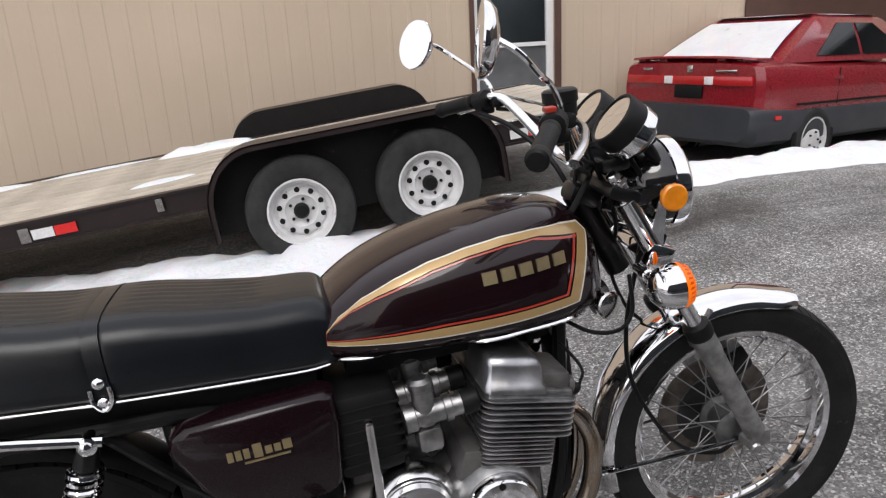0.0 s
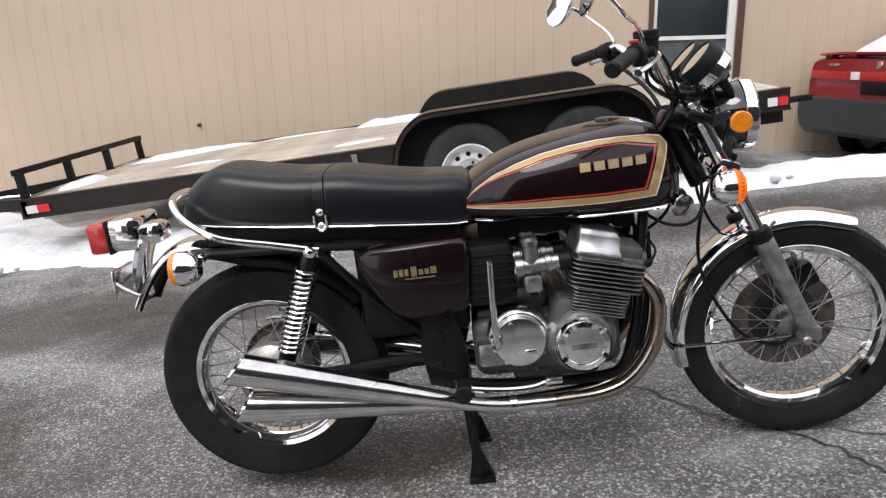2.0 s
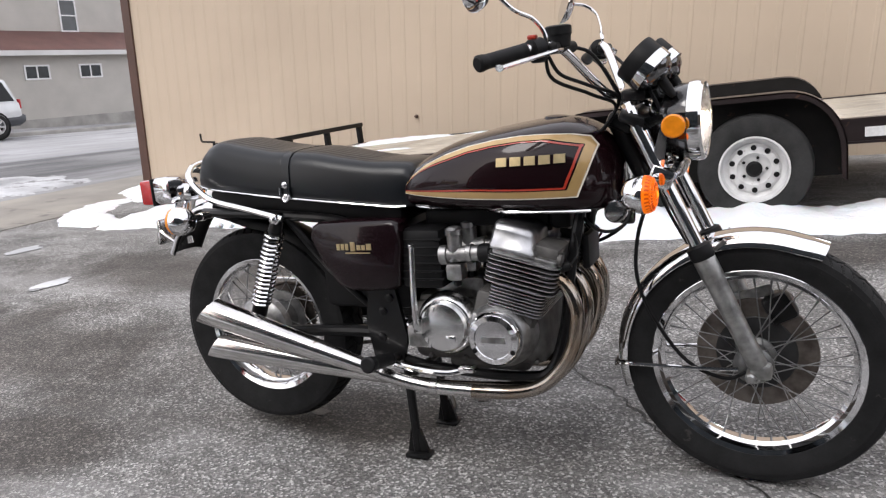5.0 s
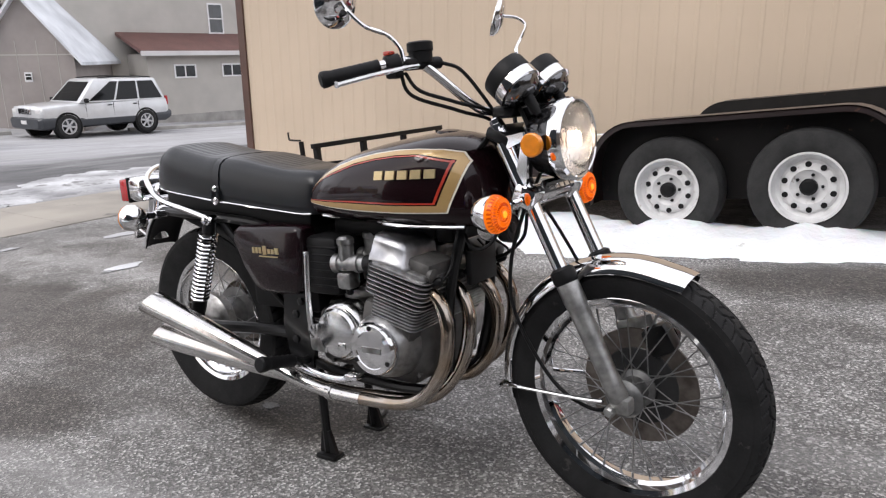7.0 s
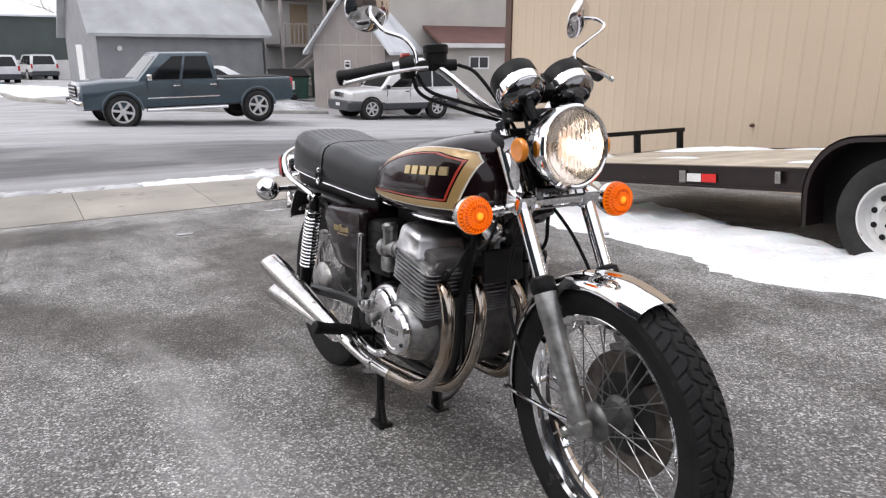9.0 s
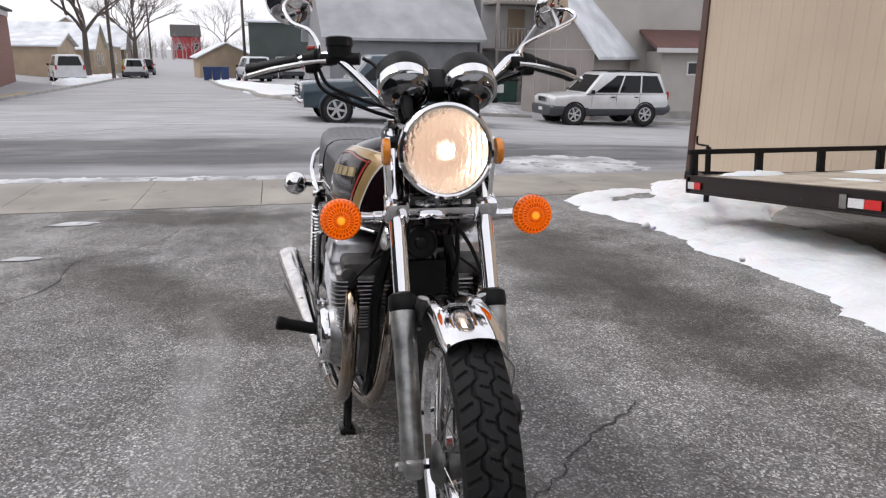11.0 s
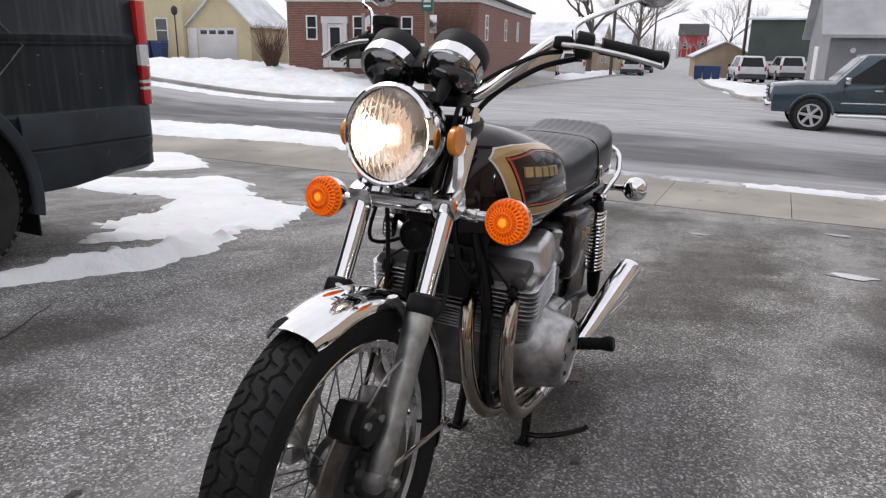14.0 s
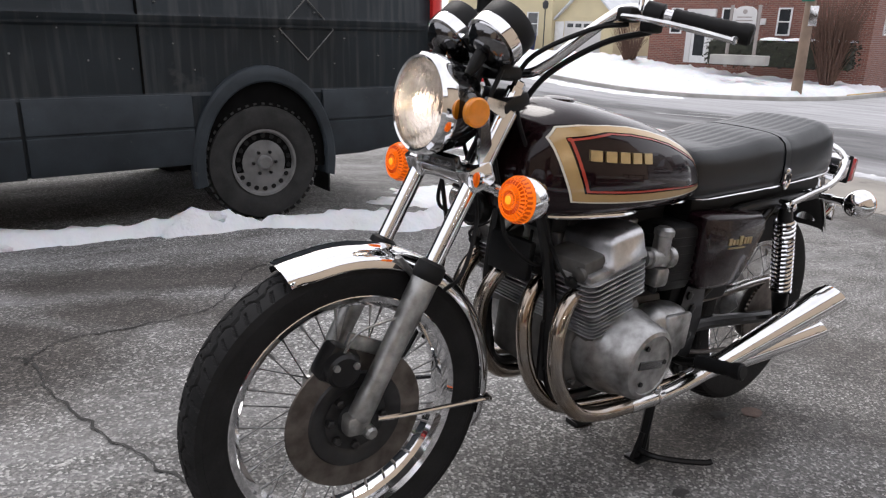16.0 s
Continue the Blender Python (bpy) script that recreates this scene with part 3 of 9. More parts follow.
def crack(name, pts, width=0.012):
    rng = random.Random(len(pts) * 7 + int(abs(pts[0][0]) * 100))
    line = curve_points([V(x, y, 0) for x, y in pts], 9)
    left, right = [], []
    for i, p in enumerate(line):
        d = (line[min(i + 1, len(line) - 1)] - line[max(i - 1, 0)]).normalized()
        n = V(-d.y, d.x, 0)
        p = p + n * rng.uniform(-0.012, 0.012)
        w = width * rng.uniform(0.35, 1.1) * (0.35 if i in (0, len(line) - 1) else 1)
        for row, s in ((left, 1), (right, -1)):
            q = p + n * w * 0.5 * s
            row.append(V(q.x, q.y, ground_height(q.x, q.y) + 0.004))
    bm = B()
    sheet(bm, [left, right])
    single(name, bm, crack_mat, Matrix.Identity(4), "dark crack in the asphalt", "crack", "cracks in the lot", "structure")


crack("crack", [(2.9, -1.62), (2.4, -1.35), (1.99, -1.24), (1.90, -1.12), (1.88, -0.9), (1.80, -0.6), (1.72, -0.38), (1.62, -0.2), (1.50, -0.02), (1.31, 0.12), (1.18, 0.28), (1.02, 0.47), (0.88, 0.58), (0.68, 0.85), (0.60, 0.93)], 0.010)
crack("crack", [(1.92, -1.14), (1.80, -1.30), (1.5, -1.36), (1.2, -1.5), (0.9, -1.9), (0.4, -2.2)], 0.008)
crack("crack", [(-1.2, -2.1), (-1.9, -1.7), (-2.8, -1.75), (-3.6, -1.3), (-5.0, -1.2)], 0.012)
crack("crack", [(1.6, 0.0), (1.9, -0.12), (2.3, -0.1)], 0.008)

# stains and pebbles on the lot
def stain(name, x, y, r, mat, lift=0.004, squash=0.6, seed=1, label="", turn=0.0):
    rng = random.Random(seed)
    bm = B()
    pts = []
    for i in range(26):
        a = 2 * math.pi * i / 26
        k = r * (0.75 + 0.35 * noise.noise(V(math.cos(a) * 1.3 + seed, math.sin(a) * 1.3, seed)))
        px, py = math.cos(a) * k, math.sin(a) * k * squash
        px, py = px * math.cos(turn) - py * math.sin(turn), px * math.sin(turn) + py * math.cos(turn)
        pts.append(V(x + px, y + py, ground_height(x + px, y + py) + lift))
    bm.faces.new([bm.verts.new(p) for p in pts])
    single(name, bm, mat, Matrix.Identity(4), label, "stain", "", "structure")


oil = material("oil_stain", (0.03, 0.028, 0.027), 0.45, 0.0, 0.3, 20, 0.002, 120)
rust_stain = material("rusty_stain", (0.10, 0.06, 0.045), 0.7, 0.0, 0.3, 20, 0.002, 120)
stain("oil_stain", 0.10, 0.08, 0.05, oil, seed=3, label="dark oil spot under the motorcycle")
stain("rust_stain", -0.03, 0.12, 0.06, rust_stain, seed=5, label="rusty damp spot beside the motorcycle")
stain("oil_stain", 0.62, 0.30, 0.035, oil, seed=8, label="small dark oil spot on the asphalt")
stain("oil_stain", 1.45, -0.75, 0.03, oil, seed=9, label="small dark oil spot on the asphalt")

# ---- pavement by the street, kerbs ----
pav = thing("pavement", Matrix.Identity(4), "sand-coloured concrete pavement slabs along the street", "pavement", "", "structure")
y = -26.0
while y < 14:
    x0, x1 = -8.15 - 0.02 * (y / 10), -6.15 - 0.02 * (y / 10)
    bm = B()
    ring0, ring1 = [], []
    for px, py in ((x0, y + 0.004), (x1, y + 0.004), (x1, y + 1.496), (x0, y + 1.496)):
        z = ground_height(px, py)
        ring0.append(V(px, py, z - 0.08))
        ring1.append(V(px, py, z + 0.008))
    skin(bm, [ring0, ring1])
    part("slab", bm, concrete, pav)
    y += 1.5


def kerb(pts, mat=None, wide=0.16, high=0.12, label="pale concrete kerb along the street"):
    line = curve_points([V(x, y, 0) for x, y in pts], 8)
    rings = []
    for i, p in enumerate(line):
        d = (line[min(i + 1, len(line) - 1)] - line[max(i - 1, 0)]).normalized()
        n = V(-d.y, d.x, 0) * wide / 2
        z = ground_height(p.x, p.y)
        rings.append([V(*(p + n).xy, z - 0.05), V(*(p + n).xy, z + high), V(*(p - n * 0.8).xy, z + high), V(*(p - n).xy, z + high - 0.03), V(*(p - n).xy, z - 0.05)])
    bm = B()
    skin(bm, rings)
    single("kerb", bm, mat or kerb_mat, Matrix.Identity(4), label, "kerb", "", "structure")


kerb([(-15.5, -26), (-16.6, -17), (-17.6, -12.9), (-18.9, -11.0), (-20.4, -10.1), (-22.4, -9.75), (-26, -9.95), (-34, -10.3), (-48, -11.2), (-75, -13.6)])
kerb([(-75, -7.4), (-60, -5.6), (-42, -3.4), (-32, -1.4), (-27, -0.8), (-24.5, 0.5), (-23.4, 3), (-22.6, 6.5), (-22.5, 9.0)])
kerb([(-21.6, 12.5), (-21.4, 16), (-21.4, 24)])
kerb([(-22.6, -9.9), (-26, -10.08), (-31, -10.4)], yellow_line, 0.17, 0.126, "kerb with worn yellow paint")


def road_line(pts, wide=0.1, label="worn white line painted on the street"):
    line = curve_points([V(x, y, 0) for x, y in pts], 6)
    left, right = [], []
    for i, p in enumerate(line):
        d = (line[min(i + 1, len(line) - 1)] - line[max(i - 1, 0)]).normalized()
        n = V(-d.y, d.x, 0) * wide / 2
        for row, s in ((left, 1), (right, -1)):
            q = p + n * s
            row.append(V(q.x, q.y, ground_height(q.x, q.y) + 0.006))
    bm = B()
    sheet(bm, [left, right])
    single("road_line", bm, road_paint, Matrix.Identity(4), label, "road line", "", "structure")


road_line([(-12.2, -9.6), (-14.2, -5.8), (-16.1, -2.5)], 0.12)
road_line([(-13.2, -9.4), (-15.3, -5.6), (-17.3, -2.2)], 0.10)


# ---- snow ----
def snow(name, outline, high, label, step=0.05, seed=0, rough=0.5, mat=None):
    """A bank of old snow over an outline on the ground, ragged at its edge and lumpy on top."""
    pts = curve_points([V(x, y, 0) for x, y in outline], 6, closed=True)
    n = len(pts)
    ax, ay = np.array([p.x for p in pts]), np.array([p.y for p in pts])
    bx, by = np.roll(ax, -1), np.roll(ay, -1)

    def depth(x, y):
        dx, dy = bx - ax, by - ay
        t = np.clip(((x - ax) * dx + (y - ay) * dy) / np.maximum(dx * dx + dy * dy, 1e-9), 0, 1)
        d = np.sqrt(np.min((x - ax - t * dx) ** 2 + (y - ay - t * dy) ** 2))
        cross = ((ay > y) != (by > y)) & (x < (bx - ax) * (y - ay) / np.where(by == ay, 1e-9, by - ay) + ax)
        return d if np.count_nonzero(cross) % 2 else -d
    x0, x1, y0, y1 = ax.min() - 0.15, ax.max() + 0.15, ay.min() - 0.15, ay.max() + 0.15
    nx, ny = int((x1 - x0) / step) + 2, int((y1 - y0) / step) + 2
    bm = B()
    grid = {}
    for i in range(nx):
        for j in range(ny):
            x, y = x0 + i * step, y0 + j * step
            d = depth(x, y)
            d += 0.14 * rough * noise.noise(V(x * 2.6, y * 2.6, seed)) + 0.10 * rough * noise.noise(V(x * 9, y * 9, seed + 5)) + 0.04 * rough * noise.noise(V(x * 22, y * 22, seed))
            if d > -step * 2.2:
                k = max(0, d)
                h = high * (1 - math.exp(-k / 0.13)) * (0.72 + 0.5 * noise.noise(V(x * 1.8, y * 1.8, seed + 9)) + 0.32 * noise.noise(V(x * 7, y * 7, seed)) + 0.16 * noise.noise(V(x * 19, y * 19, seed)))
                z = ground_height(x, y) + (max(0.0, h) + min(0.01, d * 0.3) if d > 0 else max(-0.05, d * 0.5))
                grid[i, j] = bm.verts.new((x, y, z))
    for (i, j), v in grid.items():
        quad = [grid.get(k) for k in ((i, j), (i + 1, j), (i + 1, j + 1), (i, j + 1))]
        if all(quad):
            bm.faces.new(quad)
    bmesh.ops.delete(bm, geom=[v for v in bm.verts if not v.link_faces], context="VERTS")
    ob = single(name, bm, mat or snow_mat, Matrix.Identity(4), label, "snow", "", "stuff", 60)
    return ob


snow("snow_bank", [(-4.7, 3.05), (-3.8, 3.1), (-2.7, 3.05), (-2.0, 2.86), (-1.27, 2.84), (-0.5, 2.68), (0.12, 2.48), (0.95, 2.64), (1.83, 2.72), (2.1, 2.84), (2.8, 2.95), (3.46, 3.0), (4.6, 3.02), (6.0, 3.1), (7.6, 3.2), (7.6, 3.65), (5.9, 3.62), (5.1, 3.72),
                   (4.3, 3.62), (3.4, 3.5), (2.4, 3.55), (1.6, 3.42), (0.6, 3.50), (0.0, 3.52), (-0.7, 3.68), (-1.55, 4.02), (-2.4, 4.15), (-3.0, 4.3), (-3.6, 4.8), (-4.2, 5.4), (-5.2, 5.95), (-6.5, 6.1), (-7.2, 6.0), (-6.9, 5.2), (-5.9, 4.7), (-5.0, 4.2), (-4.7, 3.5)], 0.125,
     "ragged bank of old snow along the side of the trailer", 0.055, 1)
snow("snow_patch", [(-5.6, 3.3), (-5.0, 3.15), (-4.9, 3.5), (-5.6, 4.0), (-6.2, 4.8), (-6.6, 4.7), (-6.3, 3.95)], 0.05, "thin patch of snow by the pavement", 0.06, 3, 0.8)
snow("snow_ridge", [(3.6, -3.02), (2.6, -2.93), (1.85, -2.80), (1.3, -2.73), (0.75, -2.62), (0.4, -2.56), (0.1, -2.45), (-0.3, -2.36), (-0.85, -2.50), (-1.15, -2.62), (-1.3, -2.72), (-0.9, -2.80), (-0.3, -2.62), (0.1, -2.66), (0.45, -2.74),
                    (0.8, -2.86), (1.3, -2.95), (1.85, -3.02), (2.6, -3.14), (3.6, -3.22)], 0.18, "low ragged ridge of snow beside the van", 0.04, 4, 0.5)
snow("snow_patch", [(-0.5, -3.2), (-0.85, -3.08), (-1.2, -2.9), (-1.65, -2.85), (-1.85, -2.75), (-2.3, -2.95), (-2.75, -3.15), (-3.05, -3.7), (-3.1, -4.1), (-3.7, -4.5), (-4.2, -5.4), (-3.5, -5.6), (-3.0, -6.0), (-2.5, -5.9), (-2.3, -5.2), (-2.6, -4.6), (-2.1, -4.1), (-1.7, -3.85), (-1.3, -3.9), (-1.0, -3.5)], 0.05,
     "thin ragged patch of snow on the lot behind the van", 0.045, 5, 1.2)
snow("snow_patch", [(-4.0, -6.5), (-4.9, -6.4), (-5.6, -7.0), (-6.3, -8.1), (-5.8, -8.8), (-5.0, -8.0), (-4.2, -7.4)], 0.05, "patch of snow on the lot near the pavement", 0.06, 15, 0.9)
snow("snow_patch", [(-7.7, -4.9), (-8.0, -6.6), (-7.9, -7.9), (-7.5, -9.4), (-7.3, -12), (-8.8, -12.4), (-9.2, -10.9), (-9.5, -9.0), (-9.3, -6.7), (-8.7, -5.2)], 0.08, "long bank of snow along the pavement", 0.08, 6, 1.0)
snow("snow_patch", [(-7.9, 2.2), (-8.3, 2.6), (-8.4, 4.5), (-8.5, 6.0), (-10.2, 6.0), (-10.4, 4.2), (-9.4, 3.2), (-8.7, 2.1)], 0.02, "thin slush along the gutter", 0.07, 7, 1.6, slush_mat)
snow("snow_patch", [(-8.25, -5.4), (-8.2, 1.6), (-8.45, 1.6), (-8.5, -5.4)], 0.03, "thin line of slush in the gutter", 0.06, 8, 1.0, slush_mat)
snow("snow_patch", [(-8.15, 0.6), (-8.2, 2.2), (-8.5, 2.3), (-8.45, 0.5)], 0.07, "lumps of snow in the gutter", 0.05, 9, 0.9)
snow("snow_verge", [(-16.0, -26), (-16.9, -17.2), (-18.0, -13.2), (-19.4, -11.4), (-21.0, -10.6), (-23.2, -10.3), (-26.6, -10.6), (-27.3, -11.8), (-25.6, -19.8), (-24.5, -26), (-17, -27)], 0.30, "deep snow on the verge before the brick building", 0.2, 10, 1.0)
snow("snow_verge", [(-14.6, -24), (-15.6, -16), (-16.6, -12.6), (-17.3, -12.8), (-16.4, -16), (-15.6, -24)], 0.05, "ploughed snow along the kerb", 0.12, 11, 1.6)
snow("snow_patch", [(-22.9, 5.6), (-23.4, 8.8), (-26.5, 9.5), (-29, 8.5), (-27.5, 5.6), (-25, 5.2)], 0.06, "packed snow on the yard drive", 0.2, 12, 1.4, slush_mat)
snow("snow_patch", [(-44, -11.3), (-52, -12.0), (-64, -13.1), (-64, -14.6), (-52, -13.6), (-44, -12.9)], 0.4, "heaped snow by the side street", 0.25, 13, 1.2)
snow("snow_patch", [(-29, -0.9), (-40, -2.7), (-60, -5.2), (-60, -3.4), (-42, -0.6), (-36, 1.4), (-31, 3), (-28.5, 1.0)], 0.12, "snow along the side street", 0.25, 14, 1.4)
for i, (px, py, r) in enumerate(((-3.02, 1.31, 0.13), (-3.03, -2.18, 0.12), (-3.1, -3.4, 0.15), (-4.6, 2.2, 0.16), (-5.0, -2.3, 0.2), (-2.9, -2.45, 0.06), (-5.2, 1.4, 0.1), (-4.2, 0.2, 0.07))):
    stain("ice_patch", px, py, r, slush_mat, 0.007, 1.5, 20 + i, "small thin patch of ice on the asphalt")
snow_rng = random.Random(3)
lump = B()
bmesh.ops.create_icosphere(lump, subdivisions=2, radius=1)
for v in lump.verts:
    v.co *= 1 + 0.35 * noise.noise(v.co * 1.7)
lump_me = finish(lump, "snow_lump", snow_mat, 80)
for i in range(16):
    x = snow_rng.uniform(-1.6, 3.4)
    base = float(np.interp(x, [-1.8, -0.6, 0.85, 1.9, 3.6], [-2.66, -2.55, -2.74, -2.90, -3.1]))
    y = base + snow_rng.uniform(-0.13, 0.10)
    r = snow_rng.choice((0.02, 0.025, 0.03, 0.045, 0.06))
    ob = new("snow_lump", lump_me)
    ob.matrix_world = pose(x, y, ground_height(x, y) + r * 0.2 + (0.04 if abs(y - base) < 0.07 else 0), 0, 0, snow_rng.uniform(0, 360)) @ Matrix.Diagonal((r * 1.3, r, r * 0.8, 1))
    tagged(ob, "small lump of snow on the ridge", "snow lump", "lumps of snow by the van")
for i in range(9):
    x = snow_rng.uniform(-3.2, 2.8)
    y = float(np.interp(x, [-3.8, -2.3, -1.4, 0.1, 0.95, 1.83, 3.4], [2.7, 2.5, 2.72, 2.52, 2.66, 2.72, 3.0])) + snow_rng.uniform(0.02, 0.4)
    r = snow_rng.choice((0.02, 0.03, 0.035, 0.05))
    ob = new("snow_lump", lump_me)
    ob.matrix_world = pose(x, y, ground_height(x, y) + 0.05 + r * 0.1, 0, 0, snow_rng.uniform(0, 360)) @ Matrix.Diagonal((r * 1.4, r, r * 0.8, 1))
    tagged(ob, "small lump of snow on the bank", "snow lump", "lumps of snow by the trailer")

# ---- the tan metal building ----
WY, WX0, WX1, WTOP = 6.0, -7.15, 16.0, 5.2
wall = B()
OPEN = (2.47, 3.33, 0.74, 2.55)
prof = []
x = WX0
while x < WX1 - 0.01:
    prof += [(x, 0), (x + 0.012, -0.0045), (x + 0.042, -0.0045), (x + 0.054, 0)]
    x += 0.203
prof.append((WX1, 0))
cuts = sorted(set([p[0] for p in prof]) | {OPEN[0], OPEN[1]})
levels = [-1.2, OPEN[2], OPEN[3], WTOP]


def wall_out(x):
    return float(np.interp(x, [p[0] for p in prof], [p[1] for p in prof]))


cols = {}
for x in cuts:
    for z in levels:
        for side in (0, 1):
            cols[x, z, side] = wall.verts.new((x, WY + (wall_out(x) if not side else 0.22), z))
for a, b in zip(cuts, cuts[1:]):
    for i in range(3):
        hole = i == 1 and a >= OPEN[0] - 1e-6 and b <= OPEN[1] + 1e-6
        if not hole:
            for side in (0, 1):
                wall.faces.new([cols[a, levels[i], side], cols[b, levels[i], side], cols[b, levels[i + 1], side], cols[a, levels[i + 1], side]])
for z in (OPEN[2], OPEN[3]):
    for a, b in zip(cuts, cuts[1:]):
        if a >= OPEN[0] - 1e-6 and b <= OPEN[1] + 1e-6:
            wall.faces.new([cols[a, z, 0], cols[b, z, 0], cols[b, z, 1], cols[a, z, 1]])
for x in (OPEN[0], OPEN[1]):
    wall.faces.new([cols[x, OPEN[2], 0], cols[x, OPEN[3], 0], cols[x, OPEN[3], 1], cols[x, OPEN[2], 1]])
single("wall_north", wall, tan_metal, Matrix.Identity(4), "tan ribbed metal wall of a long workshop building", "wall", "", "structure", 20)
bm = B()
quadbox(bm, WX0 - 0.02, WX0 + 0.2, WY + 0.225, WY + 14, -1.2, WTOP)
quadbox(bm, WX1 - 0.2, WX1, WY + 0.225, WY + 14, -1.2, WTOP)
quadbox(bm, WX0, WX1, WY + 13.8, WY + 14, -1.2, WTOP - 0.01)
single("wall_east", bm, tan_metal, Matrix.Identity(4), "plain tan side walls of the workshop building", "wall", "", "structure")
bm = B()
quadbox(bm, WX0 - 0.3, WX1 + 0.3, WY - 0.3, WY + 14.3, WTOP, WTOP + 0.15)
single("workshop_roof", bm, brown_trim, Matrix.Identity(4), "flat brown metal roof of the workshop building", "roof", "", "structure")
bm = B()
quadbox(bm, WX0 - 0.045, WX0 + 0.10, WY - 0.03, WY + 0.12, -1.2, WTOP - 0.005)
single("corner_trim", bm, brown_trim, Matrix.Identity(4), "dark brown metal trim on the building corner", "trim", "", "structure")
bm = B()
quadbox(bm, 5.55, 5.72, WY - 0.03, WY - 0.014, -0.5, WTOP - 0.01)
quadbox(bm, 5.72, 7.4, WY - 0.028, WY - 0.014, -0.5, 2.9)
single("door_1", bm, brown_trim, Matrix.Identity(4), "brown metal door in the tan wall", "door", "", "structure")
win = thing("window_1", Matrix.Identity(4), "white double-hung window with dark trim in the tan wall", "window", "", "structure")
for a, b, c, d, nm in ((OPEN[0] - 0.05, OPEN[0], OPEN[2] - 0.02, OPEN[3] + 0.05, "dark_trim"), (OPEN[1], OPEN[1] + 0.07, OPEN[2] - 0.02, OPEN[3] + 0.05, "dark_trim"), (OPEN[0], OPEN[1], OPEN[3], OPEN[3] + 0.05, "dark_trim")):
    bm = B()
    quadbox(bm, a, b, WY - 0.035, WY - 0.013, c, d)
    part(nm, bm, brown_trim, win)
x0, x1, z0, z1, zm = OPEN[0], OPEN[1], OPEN[2], OPEN[3], 1.236
for a, b, c, d in ((x0, x0 + 0.045, z0, z1), (x1 - 0.075, x1, z0, z1), (x0 + 0.045, x1 - 0.075, z0, z0 + 0.05), (x0 + 0.045, x1 - 0.075, zm - 0.02, zm + 0.02), (x0 + 0.045, x1 - 0.075, z1 - 0.05, z1)):
    bm = B()
    quadbox(bm, a, b, WY + 0.02, WY + 0.07, c, d)
    part("window_frame", bm, white_frame, win)
fog = material("fogged_glass", (0.10, 0.105, 0.11), 0.25, 0.0, 0.25, 3, 0, 30, coat=0.6, spot=((0.28, 0.29, 0.3), 0.2, 2.2))
bm = B()
quadbox(bm, x0 + 0.045, x1 - 0.075, WY + 0.045, WY + 0.05, z0 + 0.05, zm - 0.02)
part("pane", bm, fog, win, "fogged lower pane")
bm = B()
quadbox(bm, x0 + 0.045, x1 - 0.075, WY + 0.045, WY + 0.05, zm + 0.02, z1 - 0.05)
pane = part("pane", bm, see_glass, win)
pane.visible_shadow = False
bm = B()
quadbox(bm, x0 - 0.03, x1 + 0.03, WY - 0.05, WY + 0.02, z0 - 0.03, z0)
part("window_sill", bm, white_frame, win)
room = B()
quadbox(room, 0.6, 6.0, WY + 0.23, WY + 5.0, 0.2, 3.0)
bmesh.ops.reverse_faces(room, faces=room.faces)
room_ob = single("office_room", room, room_dark, Matrix.Identity(4), "dim room behind the window with ceiling tubes", "room", "", "structure")
# the wall of the room towards the window stays open
me = room_ob.data
keep = B()
keep.from_mesh(me)
bmesh.ops.delete(keep, geom=[f for f in keep.faces if abs(f.calc_center_median().y - (WY + 0.23)) < 0.02], context="FACES")
keep.to_mesh(me)
keep.free()
for k in range(2):
    bm = B()
    box(bm, (3.0 + k * 0.5, WY + 2.0 + k * 1.2, 2.85), (1.2, 0.08, 0.05), 0.01)
    single("tube_lamp", bm, tube_light, Matrix.Identity(4), "lit fluorescent tube on the ceiling", "lamp", "ceiling tubes")
bm = B()
lathe(bm, (-2.50, WY - 0.005, 0.462), (0, -1, 0), [(0.022, 0), (0.022, 0.02), (0.015, 0.024), (0.011, 0.04), (0.015, 0.046), (0.006, 0.052)], 14)
single("wall_tap", bm, brown_trim, Matrix.Identity(4), "small brown tap on the tan wall", "tap")


# ---- the trailer (lot coordinates, tipped a little onto its tongue) ----
TR = LOT @ Matrix.Translation((0, 0, 0.55)) @ Matrix.Rotation(radians(-1.25), 4, "Y")
trailer = thing("flatbed_trailer", TR, "black tandem-axle flatbed trailer with a weathered plank deck", "trailer")
TY0, TY1, TX0, TX1 = 3.28, 5.34, -2.88, 2.86
for yy in (TY0, TY1 - 0.05):
    bm = B()
    plate(bm, [(yy - 0.012, -0.155), (yy + 0.062, -0.155), (yy + 0.062, -0.14), (yy + 0.05, -0.14), (yy + 0.05, -0.015), (yy + 0.062, -0.015), (yy + 0.062, 0.002), (yy - 0.012, 0.002), (yy - 0.012, -0.015), (yy, -0.015), (yy, -0.14), (yy - 0.012, -0.14)], TX0, TX1, axis="x")
    part("side_rail", bm, trailer_paint, trailer, "dark maroon steel side rail")
for k, xx in enumerate(np.linspace(TX0, TX1 - 0.06, 11)):
    bm = B()
    quadbox(bm, xx, xx + 0.06, TY0 + 0.052, TY1 - 0.052, -0.15, -0.045)
    part("cross_member", bm, trailer_black, trailer)
nplank = 10
pw = (TY1 - TY0 - 0.14) / nplank
bm = B()
box(bm, (0, 0, 0), (TX1 - TX0 - 0.02, pw - 0.008, 0.04), 0.004, seg=1)
plank_me = finish(bm, "plank", plank_mat)
